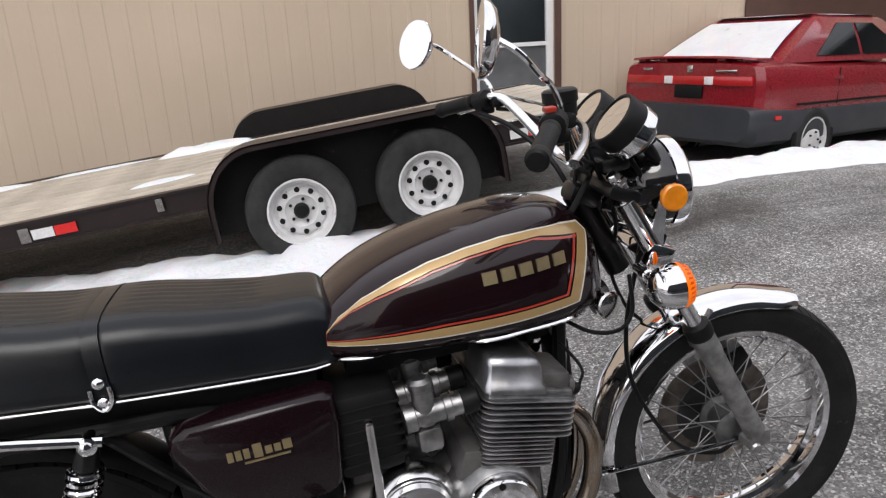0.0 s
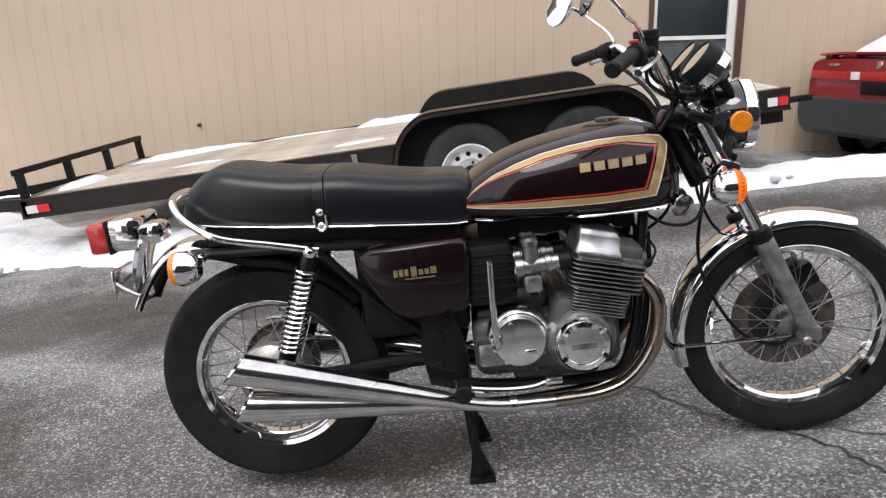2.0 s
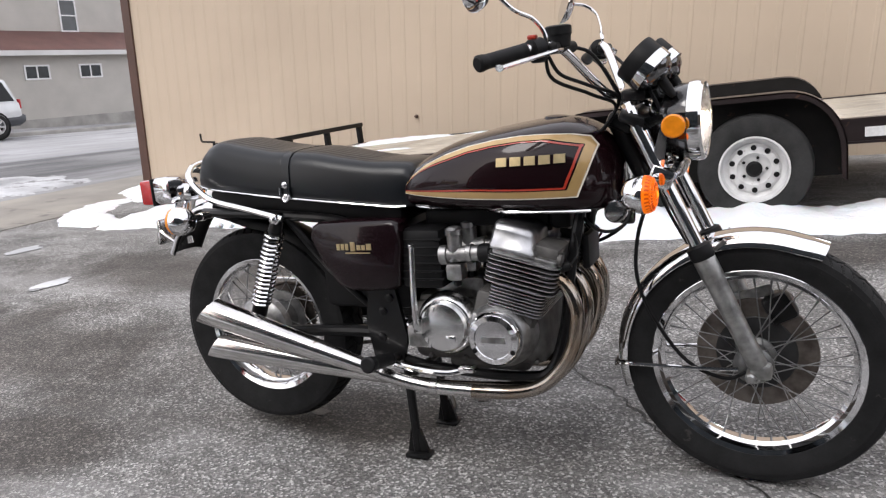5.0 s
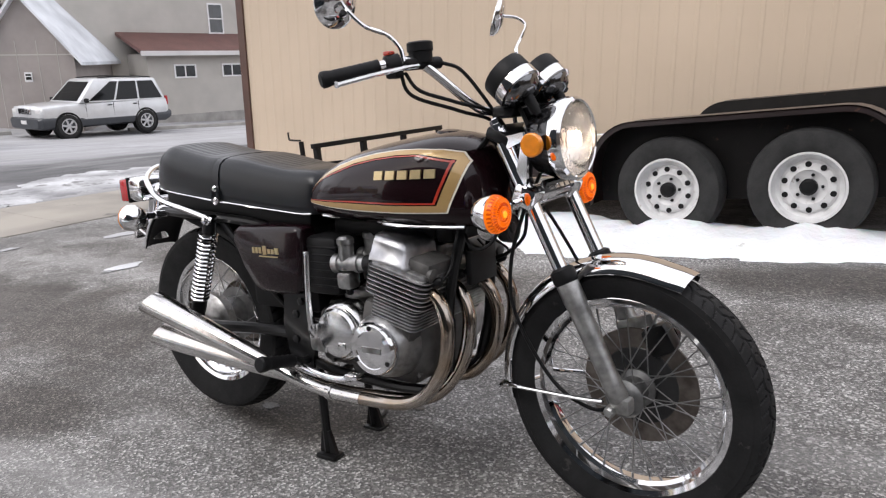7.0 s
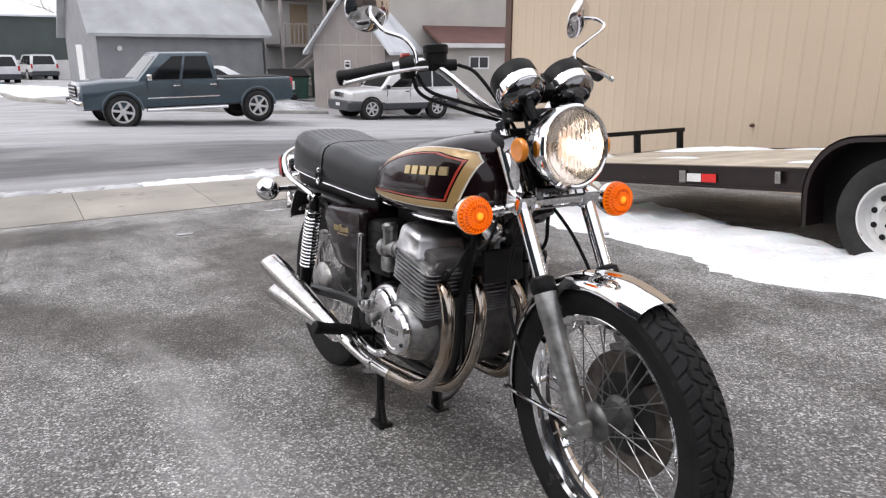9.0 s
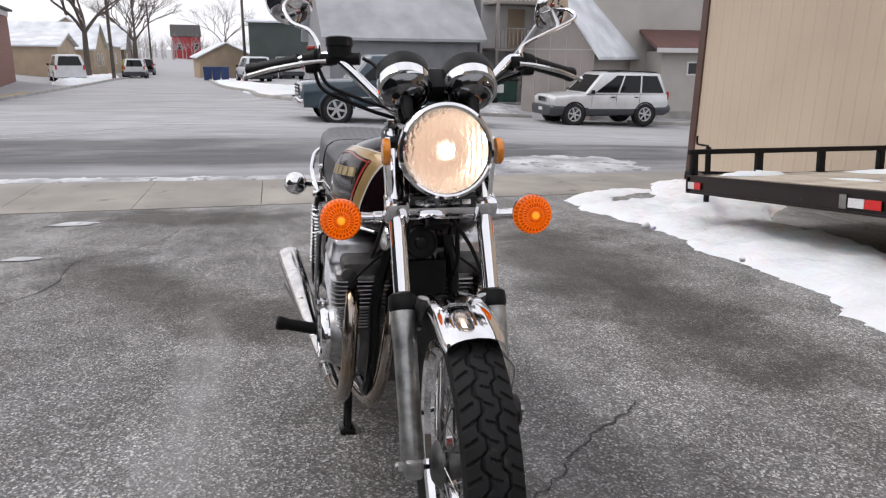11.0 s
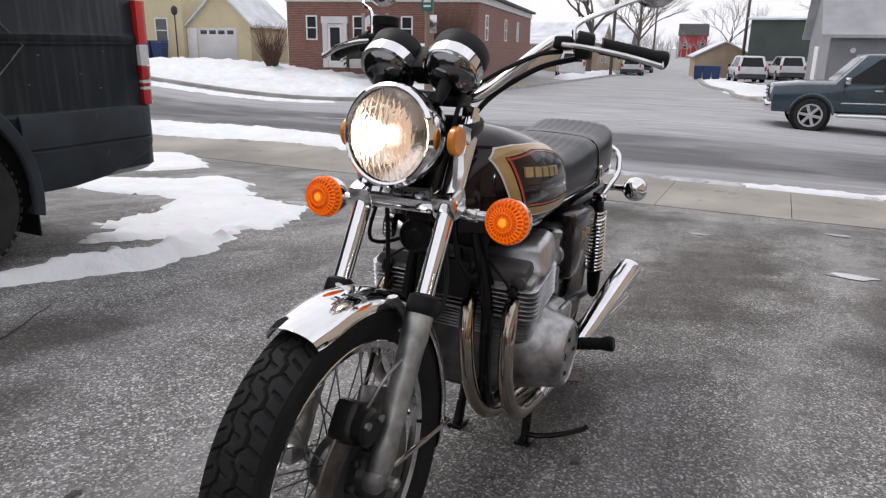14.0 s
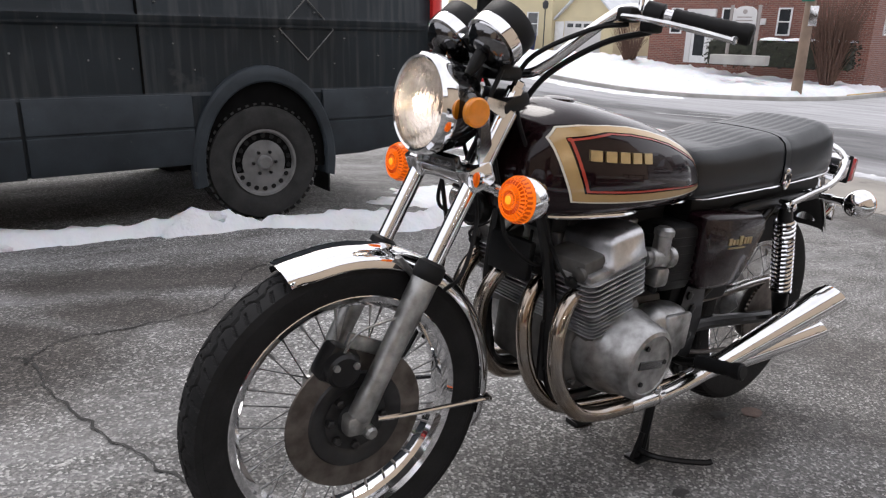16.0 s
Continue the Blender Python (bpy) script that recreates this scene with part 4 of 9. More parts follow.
for k in range(nplank):
    share("plank", plank_me, trailer, pose((TX0 + TX1) / 2, TY0 + 0.07 + pw * (k + 0.5), -0.022 + 0.003 * ((k * 7) % 3 - 1)))
bm = B()
quadbox(bm, 2.42, 2.46, TY0 + 0.06, TY1 - 0.06, -0.002, 0.006)
part("deck_strip", bm, trailer_black, trailer)


def trailer_fender(yin, yout):
    pts = []
    for a in range(180, 89, -10):
        pts.append((0.365 + 0.33 * math.cos(radians(a)), -0.155 + 0.368 * math.sin(radians(a))))
    for a in range(90, -1, -10):
        pts.append((1.585 + 0.33 * math.cos(radians(a)), -0.155 + 0.368 * math.sin(radians(a))))
    pts = [(0.035, -0.34)] + pts + [(1.915, -0.34)]
    rings = []
    for px, pz in pts:
        cx = 0.365 if px < 0.365 else (1.585 if px > 1.585 else px)
        d = V(px - cx, 0, pz + 0.155)
        d = d.normalized() if d.length > 1e-6 else V(0, 0, 1)
        rings.append([V(px, yout, pz), V(px, yin, pz), V(px, yin, pz) - d * 0.008, V(px, yout, pz) - d * 0.008])
    bm = B()
    skin(bm, rings)
    # rolled outer lip and inner skirt
    lip = []
    for px, pz in pts:
        cx = 0.365 if px < 0.365 else (1.585 if px > 1.585 else px)
        d = V(px - cx, 0, pz + 0.155)
        d = d.normalized() if d.length > 1e-6 else V(0, 0, 1)
        lip.append([V(px, yout, pz) + d * 0.002, V(px, yout, pz) - d * 0.035, V(px, yout + (0.006 if yin > yout else -0.006), pz) - d * 0.035, V(px, yout + (0.006 if yin > yout else -0.006), pz)])
    skin(bm, lip)
    f = part("wheel_fender", bm, trailer_paint, trailer, "rounded dark maroon tandem wheel fender")
    bm = B()
    plate(bm, pts, yin, yin + (0.006 if yin > yout else -0.006))
    part("fender_skirt", bm, trailer_black, f)
    return f


trailer_fender(TY0 - 0.015, TY0 - 0.235)
trailer_fender(TY1 + 0.015, TY1 + 0.235)


def road_wheel(parent, name, c, r, width, rim_r, out, tyre_mat, rim_mat, style, label=""):
    """A wheel with tyre, dished rim and holes or spokes; out is +1 or -1 along y."""
    h = width / 2
    bm = B()
    lathe(bm, c, (0, out, 0), [(rim_r * 0.98, -h * 0.8), (rim_r * 1.05, -h * 0.95), (r * 0.86, -h), (r * 0.955, -h * 0.9), (r * 0.99, -h * 0.6), (r, -h * 0.2), (r, h * 0.2), (r * 0.99, h * 0.6), (r * 0.955, h * 0.9), (r * 0.86, h), (rim_r * 1.2, h * 0.98), (rim_r * 1.04, h * 0.9), (rim_r * 0.98, h * 0.8)], 40, caps=False)
    tread = B()
    for k in range(44 if style not in ("far", "holes") else 0):
        a = 2 * math.pi * k / 44
        for yy in (-0.55, 0.05, 0.62):
            p = c + V(math.cos(a + yy * 0.05) * r, out * h * yy, math.sin(a + yy * 0.05) * r)
            box(tread, p, (0.012, h * 0.42, r * 0.085), 0, Matrix.Rotation(-a, 3, "Y") @ Matrix.Rotation(radians(14 * (1 if yy > 0 else -1)), 3, "X"))
    tyre = part(name, bm, tyre_mat, parent, label)
    if tread.verts:
        tagged(part("tread", tread, tyre_mat, tyre), kind="stuff")
    bm = B()
    if style == "holes":
        prof = [(rim_r * 1.02, h * 0.88), (rim_r * 1.03, h * 0.98), (rim_r * 0.97, h * 0.98), (rim_r * 0.9, h * 0.5), (rim_r * 0.78, h * 0.35), (rim_r * 0.70, h * 0.52), (rim_r * 0.5, h * 0.6), (rim_r * 0.44, h * 0.5), (rim_r * 0.3, h * 0.42), (0.001, h * 0.42)]
    else:
        prof = [(rim_r * 1.02, h * 0.88), (rim_r * 1.03, h * 0.97), (rim_r * 0.96, h * 0.95), (rim_r * 0.9, h * 0.55), (rim_r * 0.8, h * 0.5), (rim_r * 0.6, h * 0.78), (rim_r * 0.35, h * 0.85), (0.001, h * 0.85)]
    if style == "van":
        prof = [(rim_r * 1.02, h * 0.88), (rim_r * 1.03, h * 0.97), (rim_r * 0.96, h * 0.95), (rim_r * 0.91, h * 0.80), (rim_r * 0.8, h * 0.76), (rim_r * 0.62, h * 0.84), (rim_r * 0.35, h * 0.86), (0.001, h * 0.86)]
    if style in ("far", "spokes"):
        prof = [(rim_r * 1.02, h * 0.88), (rim_r * 1.04, h * 0.99), (rim_r * 0.93, h * 0.97), (rim_r * 0.88, h * 0.4)]
    lathe(bm, c, (0, out, 0), prof, 40, caps=False)
    rim = part("rim", bm, rim_mat, tyre)
    if style in ("far", "spokes"):
        bm = B()
        lathe(bm, c, (0, out, 0), [(rim_r * 0.95, h * 0.30), (rim_r * 0.95, h * 0.36), (0.002, h * 0.36)], 28)
        part("rim_backing", bm, black_plastic, tyre)
        for k in range(6):
            a = 2 * math.pi * k / 6 + 0.2
            for off in (-0.13, 0.13):
                bm = B()
                mid = c + V(math.cos(a + off * 0.7) * rim_r * 0.58, out * h * 0.78, math.sin(a + off * 0.7) * rim_r * 0.58)
                box(bm, mid, (rim_r * 0.80, 0.035, rim_r * 0.15), 0.006, Matrix.Rotation(-a, 3, "Y"), 1)
                part("wheel_spoke", bm, rim_mat, tyre)
    else:
        holes = {"holes": 10, "van": 18, "slots": 16}[style]
        ring = {"holes": 0.66, "van": 0.82, "slots": 0.84}[style]
        size = {"holes": 0.085, "van": 0.075, "slots": 0.07}[style]
        dep = {"holes": 0.545, "van": 0.765, "slots": 0.60}[style]
        # black discs on the solid rim paint the darkness of its holes
        bm = B()
        lathe(bm, (0, 0, 0), (0, out, 0), [(rim_r * size, -0.002), (rim_r * size, 0.006)], 10)
        hole_me = finish(bm, "rim_hole_disc", black_plastic)
        for k in range(holes):
            a = 2 * math.pi * (k + 0.5) / holes
            share("rim_hole_disc", hole_me, tyre, Matrix.Translation(c + V(math.cos(a) * rim_r * ring, out * h * dep, math.sin(a) * rim_r * ring)))
    bm = B()
    hub_mat = black_plastic if style == "holes" else rim_mat
    lathe(bm, c + V(0, out * h * (0.62 if style in ("far", "spokes") else 0.7 if style == "van" else 0.4), 0), (0, out, 0), [(rim_r * 0.24, 0), (rim_r * 0.24, 0.03), (rim_r * 0.18, 0.045), (0.002, 0.05)], 16)
    part("hub_cap", bm, hub_mat, tyre)
    bm = B()
    lathe(bm, (0, 0, 0), (0, out, 0), [(0.010, 0), (0.010, 0.016), (0.006, 0.02)], 6)
    nut_me = finish(bm, "wheel_nut", hub_mat if style == "holes" else black_plastic)
    for k in range(5 if style != "van" else 6):
        a = 2 * math.pi * k / (5 if style != "van" else 6)
        share("wheel_nut", nut_me, tyre, Matrix.Translation(c + V(math.cos(a) * rim_r * 0.36, out * h * (0.44 if style == "holes" else 0.84), math.sin(a) * rim_r * 0.36)))
    return tyre


for cx in (0.572, 1.40):
    for yy, out in ((TY0 - 0.125, -1), (TY1 + 0.125, 1)):
        road_wheel(trailer, "trailer_wheel", V(cx, yy, -0.248), 0.345, 0.205, 0.205, out, old_tyre, white_wheel, "holes", "trailer tyre on a white steel wheel")
    bm = B()
    rod(bm, (cx, TY0 - 0.05, -0.25), (cx, TY1 + 0.05, -0.25), 0.035)
    part("axle", bm, trailer_black, trailer)
for xx, w in ((-1.02, 0.22), (2.02, 0.22), (-2.84, 0.16), (2.70, 0.12)):
    for k, mt in enumerate((white_tape, red_tape)):
        bm = B()
        quadbox(bm, xx + k * w * 0.6, xx + (k + 1) * w * 0.6 - 0.006, TY0 - 0.017, TY0 - 0.0125, -0.115, -0.055)
        part("reflector_tape", bm, mt, trailer)
bm = B()
quadbox(bm, -1.09, -1.03, TY0 - 0.02, TY0 - 0.0125, -0.125, -0.035)
part("stake_pocket", bm, worn_chrome, trailer)
bm = B()
quadbox(bm, -0.28, -0.24, TY0 - 0.04, TY0 - 0.0125, -0.10, -0.02)
part("stake_pocket", bm, worn_chrome, trailer)
# front rail
for yy in np.linspace(TY0 + 0.02, TY1 - 0.06, 4):
    bm = B()
    box(bm, (TX0 + 0.03, yy + 0.02, 0.08), (0.05, 0.06, 0.22), 0.004)
    part("rail_post", bm, trailer_black, trailer)
bm = B()
box(bm, (TX0 + 0.03, (TY0 + TY1) / 2, 0.205), (0.055, TY1 - TY0 + 0.02, 0.045), 0.004)
part("front_rail", bm, trailer_black, trailer)
bm = B()
quadbox(bm, TX0 - 0.02, TX0 + 0.05, TY0, TY1, -0.155, 0.0)
part("front_beam", bm, trailer_paint, trailer)
for k, (mt, a, b) in enumerate(((white_tape, 0.06, 0.22), (red_tape, 0.23, 0.36), (white_tape, 1.5, 1.66), (red_tape, 1.67, 1.8))):
    bm = B()
    quadbox(bm, TX0 - 0.026, TX0 - 0.021, TY0 + a, TY0 + b, -0.11, -0.05)
    part("reflector_tape", bm, mt, trailer)
for s in (-1, 1):
    bm = B()
    rings = []
    for u in (0, 1):
        p = V(TX0, 4.29 + s * 0.75, -0.09).lerp(V(-4.25, 4.29 + s * 0.06, -0.10), u)
        rings.append([p + V(0, -0.03, -0.05), p + V(0, 0.03, -0.05), p + V(0, 0.03, 0.05), p + V(0, -0.03, 0.05)])
    skin(bm, rings)
    part("tongue_bar", bm, trailer_black, trailer)
bm = B()
box(bm, (-4.35, 4.29, -0.10), (0.26, 0.10, 0.10), 0.02)
lathe(bm, (-4.45, 4.29, -0.14), (0, 0, 1), [(0.05, 0), (0.055, 0.03), (0.03, 0.1)], 14)
part("coupler", bm, trailer_black, trailer)
bm = B()
rod(bm, (-4.10, 4.29, -0.47), (-4.10, 4.29, 0.22), 0.03, seg=12)
lathe(bm, (-4.10, 4.29, -0.49), (0, 0, 1), [(0.07, 0), (0.07, 0.015), (0.03, 0.03)], 14)
tube(bm, [(-4.10, 4.29, 0.23), (-4.2, 4.25, 0.245), (-4.24, 4.24, 0.26), (-4.24, 4.24, 0.34)], 0.011, 8, 3)
part("tongue_jack", bm, trailer_black, trailer)
bm = B()
tube(bm, [(-4.4, 4.35, -0.1), (-4.2, 4.42, -0.22), (-3.9, 4.40, -0.1), (-3.6, 4.5, -0.12)], 0.012, 6, 6)
part("safety_chain", bm, worn_chrome, trailer)
for k, (xx, w) in enumerate(((2.3, 0.22), (2.6, 0.22))):
    bm = B()
    quadbox(bm, xx, xx + w, TY0 + 0.03, TY0 + 0.08, -0.24, -0.16)
    part("ramp_hanger", bm, trailer_black, trailer)


bm = B()
box(bm, (3.02, 3.72, -0.15), (0.36, 0.05, 0.045), 0.006)
part("ramp_bar", bm, trailer_black, trailer, "black steel ramp support behind the deck")


def deck_snow(pts, high, seed):
    """A thin patch of snow lying on the deck."""
    bm = B()
    line = curve_points([V(x, y, 0) for x, y in pts], 6, closed=True)
    c = sum((p for p in line), V(0, 0, 0)) / len(line)
    rings = []
    for k, h in ((1.0, 0.002), (0.86, 0.6), (0.6, 0.95), (0.3, 1.0), (0.04, 1.0)):
        rings.append([V(*(c + (p - c) * k * (1 + 0.18 * noise.noise(V(p.x * 6, p.y * 6, seed)))).xy, h * high * (0.8 + 0.5 * noise.noise(V(p.x * 5, p.y * 5, k * 3 + seed)))) for p in line])
    skin(bm, rings)
    single("deck_snow", bm, snow_mat, TR, "thin patch of snow on the trailer deck", "snow", "snow on the deck", "", 60)


deck_snow([(-2.6, 4.7), (-1.9, 4.9), (-1.6, 5.1), (-2.0, 5.2), (-2.7, 5.18)], 0.035, 2)
deck_snow([(-0.5, 5.0), (0.1, 4.95), (0.25, 5.15), (-0.3, 5.2)], 0.06, 4)
deck_snow([(-1.5, 5.12), (-1.0, 5.1), (-0.6, 5.16), (-0.9, 5.22), (-1.4, 5.22)], 0.012, 6)
deck_snow([(-0.5, 3.7), (-0.2, 3.72), (-0.1, 3.82), (-0.4, 3.86)], 0.015, 8)
deck_snow([(-2.7, 3.5), (-2.5, 3.55), (-2.5, 3.9), (-2.72, 4.1)], 0.04, 9)
deck_snow([(-1.9, 3.9), (-1.5, 3.95), (-1.6, 4.05), (-1.85, 4.05)], 0.01, 12)
# ---- vehicles ----
def loft_body(bm, stations, mat=0):
    """Stations: x, bottom, shoulder height, half width at the bottom, half width at the shoulder, crown."""
    rings = []
    for x, zb, zs, wb, ws, zc in stations:
        half = [(wb * 0.9, zb), (wb, zb + 0.05), ((wb + ws) / 2 + 0.012, zb + (zs - zb) * 0.5), (ws, zb + (zs - zb) * 0.82), (ws * 0.97, zs - 0.015), (ws * 0.90, zs + (zc - zs) * 0.4), (ws * 0.5, zc)]
        rings.append([V(x, -y, z) for y, z in half] + [V(x, y, z) for y, z in reversed(half)])
    return skin(bm, rings, mat=mat)


class Cabin:
    """The glasshouse of a car: a tapered block, with places on its faces."""

    def __init__(self, x0, x1, x2, x3, w0, w1, z0, z1):
        self.b = (x0, x1, w0, z0)
        self.t = (x2, x3, w1, z1)

    def ring(self, k, grow=0.0):
        x0 = self.b[0] + (self.t[0] - self.b[0]) * k
        x1 = self.b[1] + (self.t[1] - self.b[1]) * k
        w = self.b[2] + (self.t[2] - self.b[2]) * k + grow
        z = self.b[3] + (self.t[3] - self.b[3]) * k
        r = 0.09
        return [V(x0 + r * 0.4, -w, z), V(x1 - r * 0.4, -w, z), V(x1, -w + r, z), V(x1, w - r, z), V(x1 - r * 0.4, w, z), V(x0 + r * 0.4, w, z), V(x0, w - r, z), V(x0, -w + r, z)]

    def mesh(self, bm):
        top = [V(p.x * 0.86 + (self.t[0] + self.t[1]) * 0.07, p.y * 0.8, p.z + 0.035) for p in self.ring(1.0)]
        return skin(bm, [self.ring(0), self.ring(0.5, 0.015), self.ring(0.95, 0.006), self.ring(1.0, -0.02), top])

    def side(self, s, u, v, out=0.016):
        x0 = self.b[0] + (self.t[0] - self.b[0]) * v
        x1 = self.b[1] + (self.t[1] - self.b[1]) * v
        w = self.b[2] + (self.t[2] - self.b[2]) * v + 0.015 * (1 - abs(2 * v - 1)) + out
        return V(x0 + (x1 - x0) * u, s * w, self.b[3] + (self.t[3] - self.b[3]) * v)

    def end(self, front, u, v, out=0.01):
        a = self.b[1 if front else 0]
        c = self.t[1 if front else 0]
        w = (self.b[2] + (self.t[2] - self.b[2]) * v) * 0.9
        return V(a + (c - a) * v + (out if front else -out), -w + 2 * w * u, self.b[3] + (self.t[3] - self.b[3]) * v + 0.004)

    def side_pane(self, s, u0, u1, v0=0.12, v1=0.86, lean0=0.0, lean1=0.0):
        bm = B()
        a, b = [], []
        for u, v in ((u0, v0), (u1, v0), (u1 + lean1, v1), (u0 + lean0, v1)):
            a.append(self.side(s, u, v))
            b.append(self.side(s, u, v, -0.02))
        return skin(bm, [b, a])

    def end_pane(self, front, v0=0.08, v1=0.9, mat=None):
        bm = B()
        a, b = [], []
        for u, v in ((0.04, v0), (0.96, v0), (0.93, v1), (0.07, v1)):
            a.append(self.end(front, u, v))
            b.append(self.end(front, u, v, -0.03))
        return skin(bm, [b, a])


def add_wheels(car, xs, half, r, width, rim_r, rim_mat, style, tyre_mat=None, dz=0.0):
    for x in xs:
        for s in (-1, 1):
            # black ring in place of the shaded gap between tyre and arch
            bm = B()
            lathe(bm, V(x, s * (half - 0.16), r + dz * 0.6), (0, s, 0), [(r * 1.16, 0), (r * 1.16, 0.185), (r * 1.02, 0.187), (r * 0.98, 0.02)], 28, caps=False)
            part("arch_shade_ring", bm, black_plastic, car)
            road_wheel(car, "wheel", V(x, s * (half - width / 2 + 0.045), r + dz), r, width, rim_r, s, tyre_mat or old_tyre, rim_mat, style)


def small_box(name, car, mat, c, s, bevel=0.01, label=""):
    bm = B()
    box(bm, c, s, bevel)
    return part(name, bm, mat, car, label)


def sedan(m, name, label, upper, lower, snowy):
    """A 1990s three-box sedan with a black-grey lower body; its tail is at x = 0 and it faces +x."""
    car = thing(name, m, label, "car")
    bm = B()
    loft_body(bm, [(0.03, 0.50, 0.93, 0.80, 0.80, 0.955), (0.10, 0.46, 0.945, 0.86, 0.855, 0.985), (0.55, 0.46, 0.94, 0.88, 0.87, 0.985), (1.0, 0.46, 0.92, 0.88, 0.88, 0.96), (3.0, 0.46, 0.89, 0.88, 0.88, 0.92), (4.1, 0.46, 0.78, 0.87, 0.84, 0.82), (4.45, 0.46, 0.70, 0.82, 0.78, 0.72)])
    part("body", bm, upper, car, "")
    bm = B()
    loft_body(bm, [(-0.06, 0.26, 0.56, 0.80, 0.84, 0.57), (0.02, 0.21, 0.57, 0.86, 0.885, 0.58), (0.6, 0.20, 0.575, 0.87, 0.89, 0.58), (3.9, 0.20, 0.56, 0.87, 0.89, 0.57), (4.5, 0.22, 0.54, 0.84, 0.85, 0.55), (4.58, 0.26, 0.50, 0.78, 0.78, 0.51)])
    part("lower_body", bm, lower, car, "grey plastic bumpers and sills")
    cab = Cabin(0.36, 3.25, 1.18, 2.45, 0.80, 0.62, 0.95, 1.37)
    bm = B()
    cab.mesh(bm)
    part("roof", bm, upper, car)
    for s in (-1, 1):
        part("window", cab.side_pane(s, 0.20, 0.50, 0.14, 0.86, 0.10, 0.0), dark_glass, car)
        part("window", cab.side_pane(s, 0.53, 0.86, 0.14, 0.86, 0.0, -0.10), dark_glass, car)
        small_box("door_handle", car, upper, (1.28, s * 0.885, 0.80), (0.16, 0.02, 0.035), 0.006)
        small_box("side_marker", car, red_tape, (0.30, s * 0.895, 0.47), (0.10, 0.012, 0.04), 0.004)
        small_box("side_strip", car, black_plastic, (2.3, s * 0.893, 0.575), (3.4, 0.012, 0.02), 0.003)
        for x in (1.30, 2.32):
            small_box("door_seam", car, black_plastic, (x, s * 0.885, 0.72), (0.008, 0.012, 0.34), 0.002)
    bm = cab.end_pane(False)
    part("rear_window", bm, dark_glass, car)
    if not snowy:
        add_wheels(car, (0.92, 3.55), 0.87, 0.305, 0.19, 0.195, white_wheel, "far")
        part("windscreen", cab.end_pane(True), dark_glass, car)
        small_box("tail_lamp_band", car, red_lens, (0.020, 0, 0.80), (0.035, 1.56, 0.085), 0.008)
        return car
    bm = B()
    grid = []
    for i in range(13):
        u = 0.02 + 0.96 * i / 12
        grid.append([cab.end(False, u, 0.02 + 0.9 * k / 8, 0.022 + 0.045 * math.sin(math.pi * min(1, max(0, (k + 0.4) / 8.8))) + 0.006 * noise.noise(V(i * 0.7, k * 0.7, 2))) for k in range(9)])
    sheet(bm, grid)
    part("window_snow", bm, snow_mat, car, "snow lying on the rear window")
    bm = B()
    grid = []
    for i in range(13):
        grid.append([V(1.14 + 1.28 * i / 12, -0.58 + 1.16 * k / 8, 1.385 + 0.03 * math.sin(math.pi * i / 12) * math.sin(math.pi * k / 8) ** 0.5 + 0.006) for k in range(9)])
    sheet(bm, grid)
    part("roof_snow", bm, snow_mat, car)
    part("windscreen", cab.end_pane(True), dark_glass, car)
    # spoiler
    bm = B()
    rings = []
    for k in range(13):
        y = -0.76 + 1.52 * k / 12
        e = abs(y) / 0.76
        dx, dz = 0.16 * e ** 6, -0.022 * e ** 4
        rings.append([V(0.02 + dx * 0.3, y, 1.005 + dz), V(0.03 + dx * 0.3, y, 1.025 + dz), V(0.17 + dx, y, 1.02 + dz), V(0.20 + dx, y, 1.005 + dz), V(0.10 + dx, y, 0.99 + dz)])
    skin(bm, rings)
    part("spoiler", bm, upper, car, "")
    for y in (-0.66, -0.36, 0.36, 0.66):
        small_box("spoiler_post", car, upper, (0.14, y, 0.985), (0.10, 0.10, 0.04), 0.012)
    small_box("spoiler_shadow_gap", car, black_plastic, (0.16, 0, 0.992), (0.06, 1.40, 0.012), 0.003)
    # tail: lamp band, plate recess, blank badge shapes
    small_box("tail_lamp_band", car, red_lens, (0.020, 0, 0.80), (0.035, 1.56, 0.085), 0.008, "dark red lamp band")
    for y in (-0.30, 0.20):
        small_box("reversing_lamp", car, white_tape, (0.000, y, 0.80), (0.02, 0.10, 0.075), 0.004)
    small_box("plate_recess", car, black_plastic, (0.018, -0.05, 0.69), (0.03, 0.34, 0.12), 0.006)
    small_box("boot_badge", car, polished_alloy, (0.022, -0.05, 0.905), (0.015, 0.07, 0.07), 0.006)
    small_box("boot_bar", car, polished_alloy, (0.022, 0.50, 0.90), (0.012, 0.13, 0.025), 0.003)
    small_box("boot_bar", car, polished_alloy, (0.022, -0.48, 0.89), (0.012, 0.24, 0.022), 0.003)
    add_wheels(car, (0.95, 3.6), 0.855, 0.315, 0.195, 0.215, white_wheel, "slots", None, -0.095)
    return car


sedan(pose(4.23, 4.98, 0.06) @ Matrix.Rotation(radians(20), 4, "Z") @ Matrix.Rotation(radians(2.0), 4, "Y") @ Matrix.Diagonal((0.93, 0.93, 0.98, 1)), "red_sedan", "old red sedan with grey bumpers and a snowy rear window", red_paint, grey_lower, True)
sedan(on_ground(-7.3, -11.0, -92), "parked_sedan", "silver sedan parked in the street beyond the van", silver_paint, silver_paint, False)


# black for the painted shade in the van's wheel arches, and for its seams
arch_dark = material("black_arch_shade_and_seam", (0.004, 0.004, 0.004), 0.9, 0.0, 0.3, 12, 0.001, 60, spec=0.05)


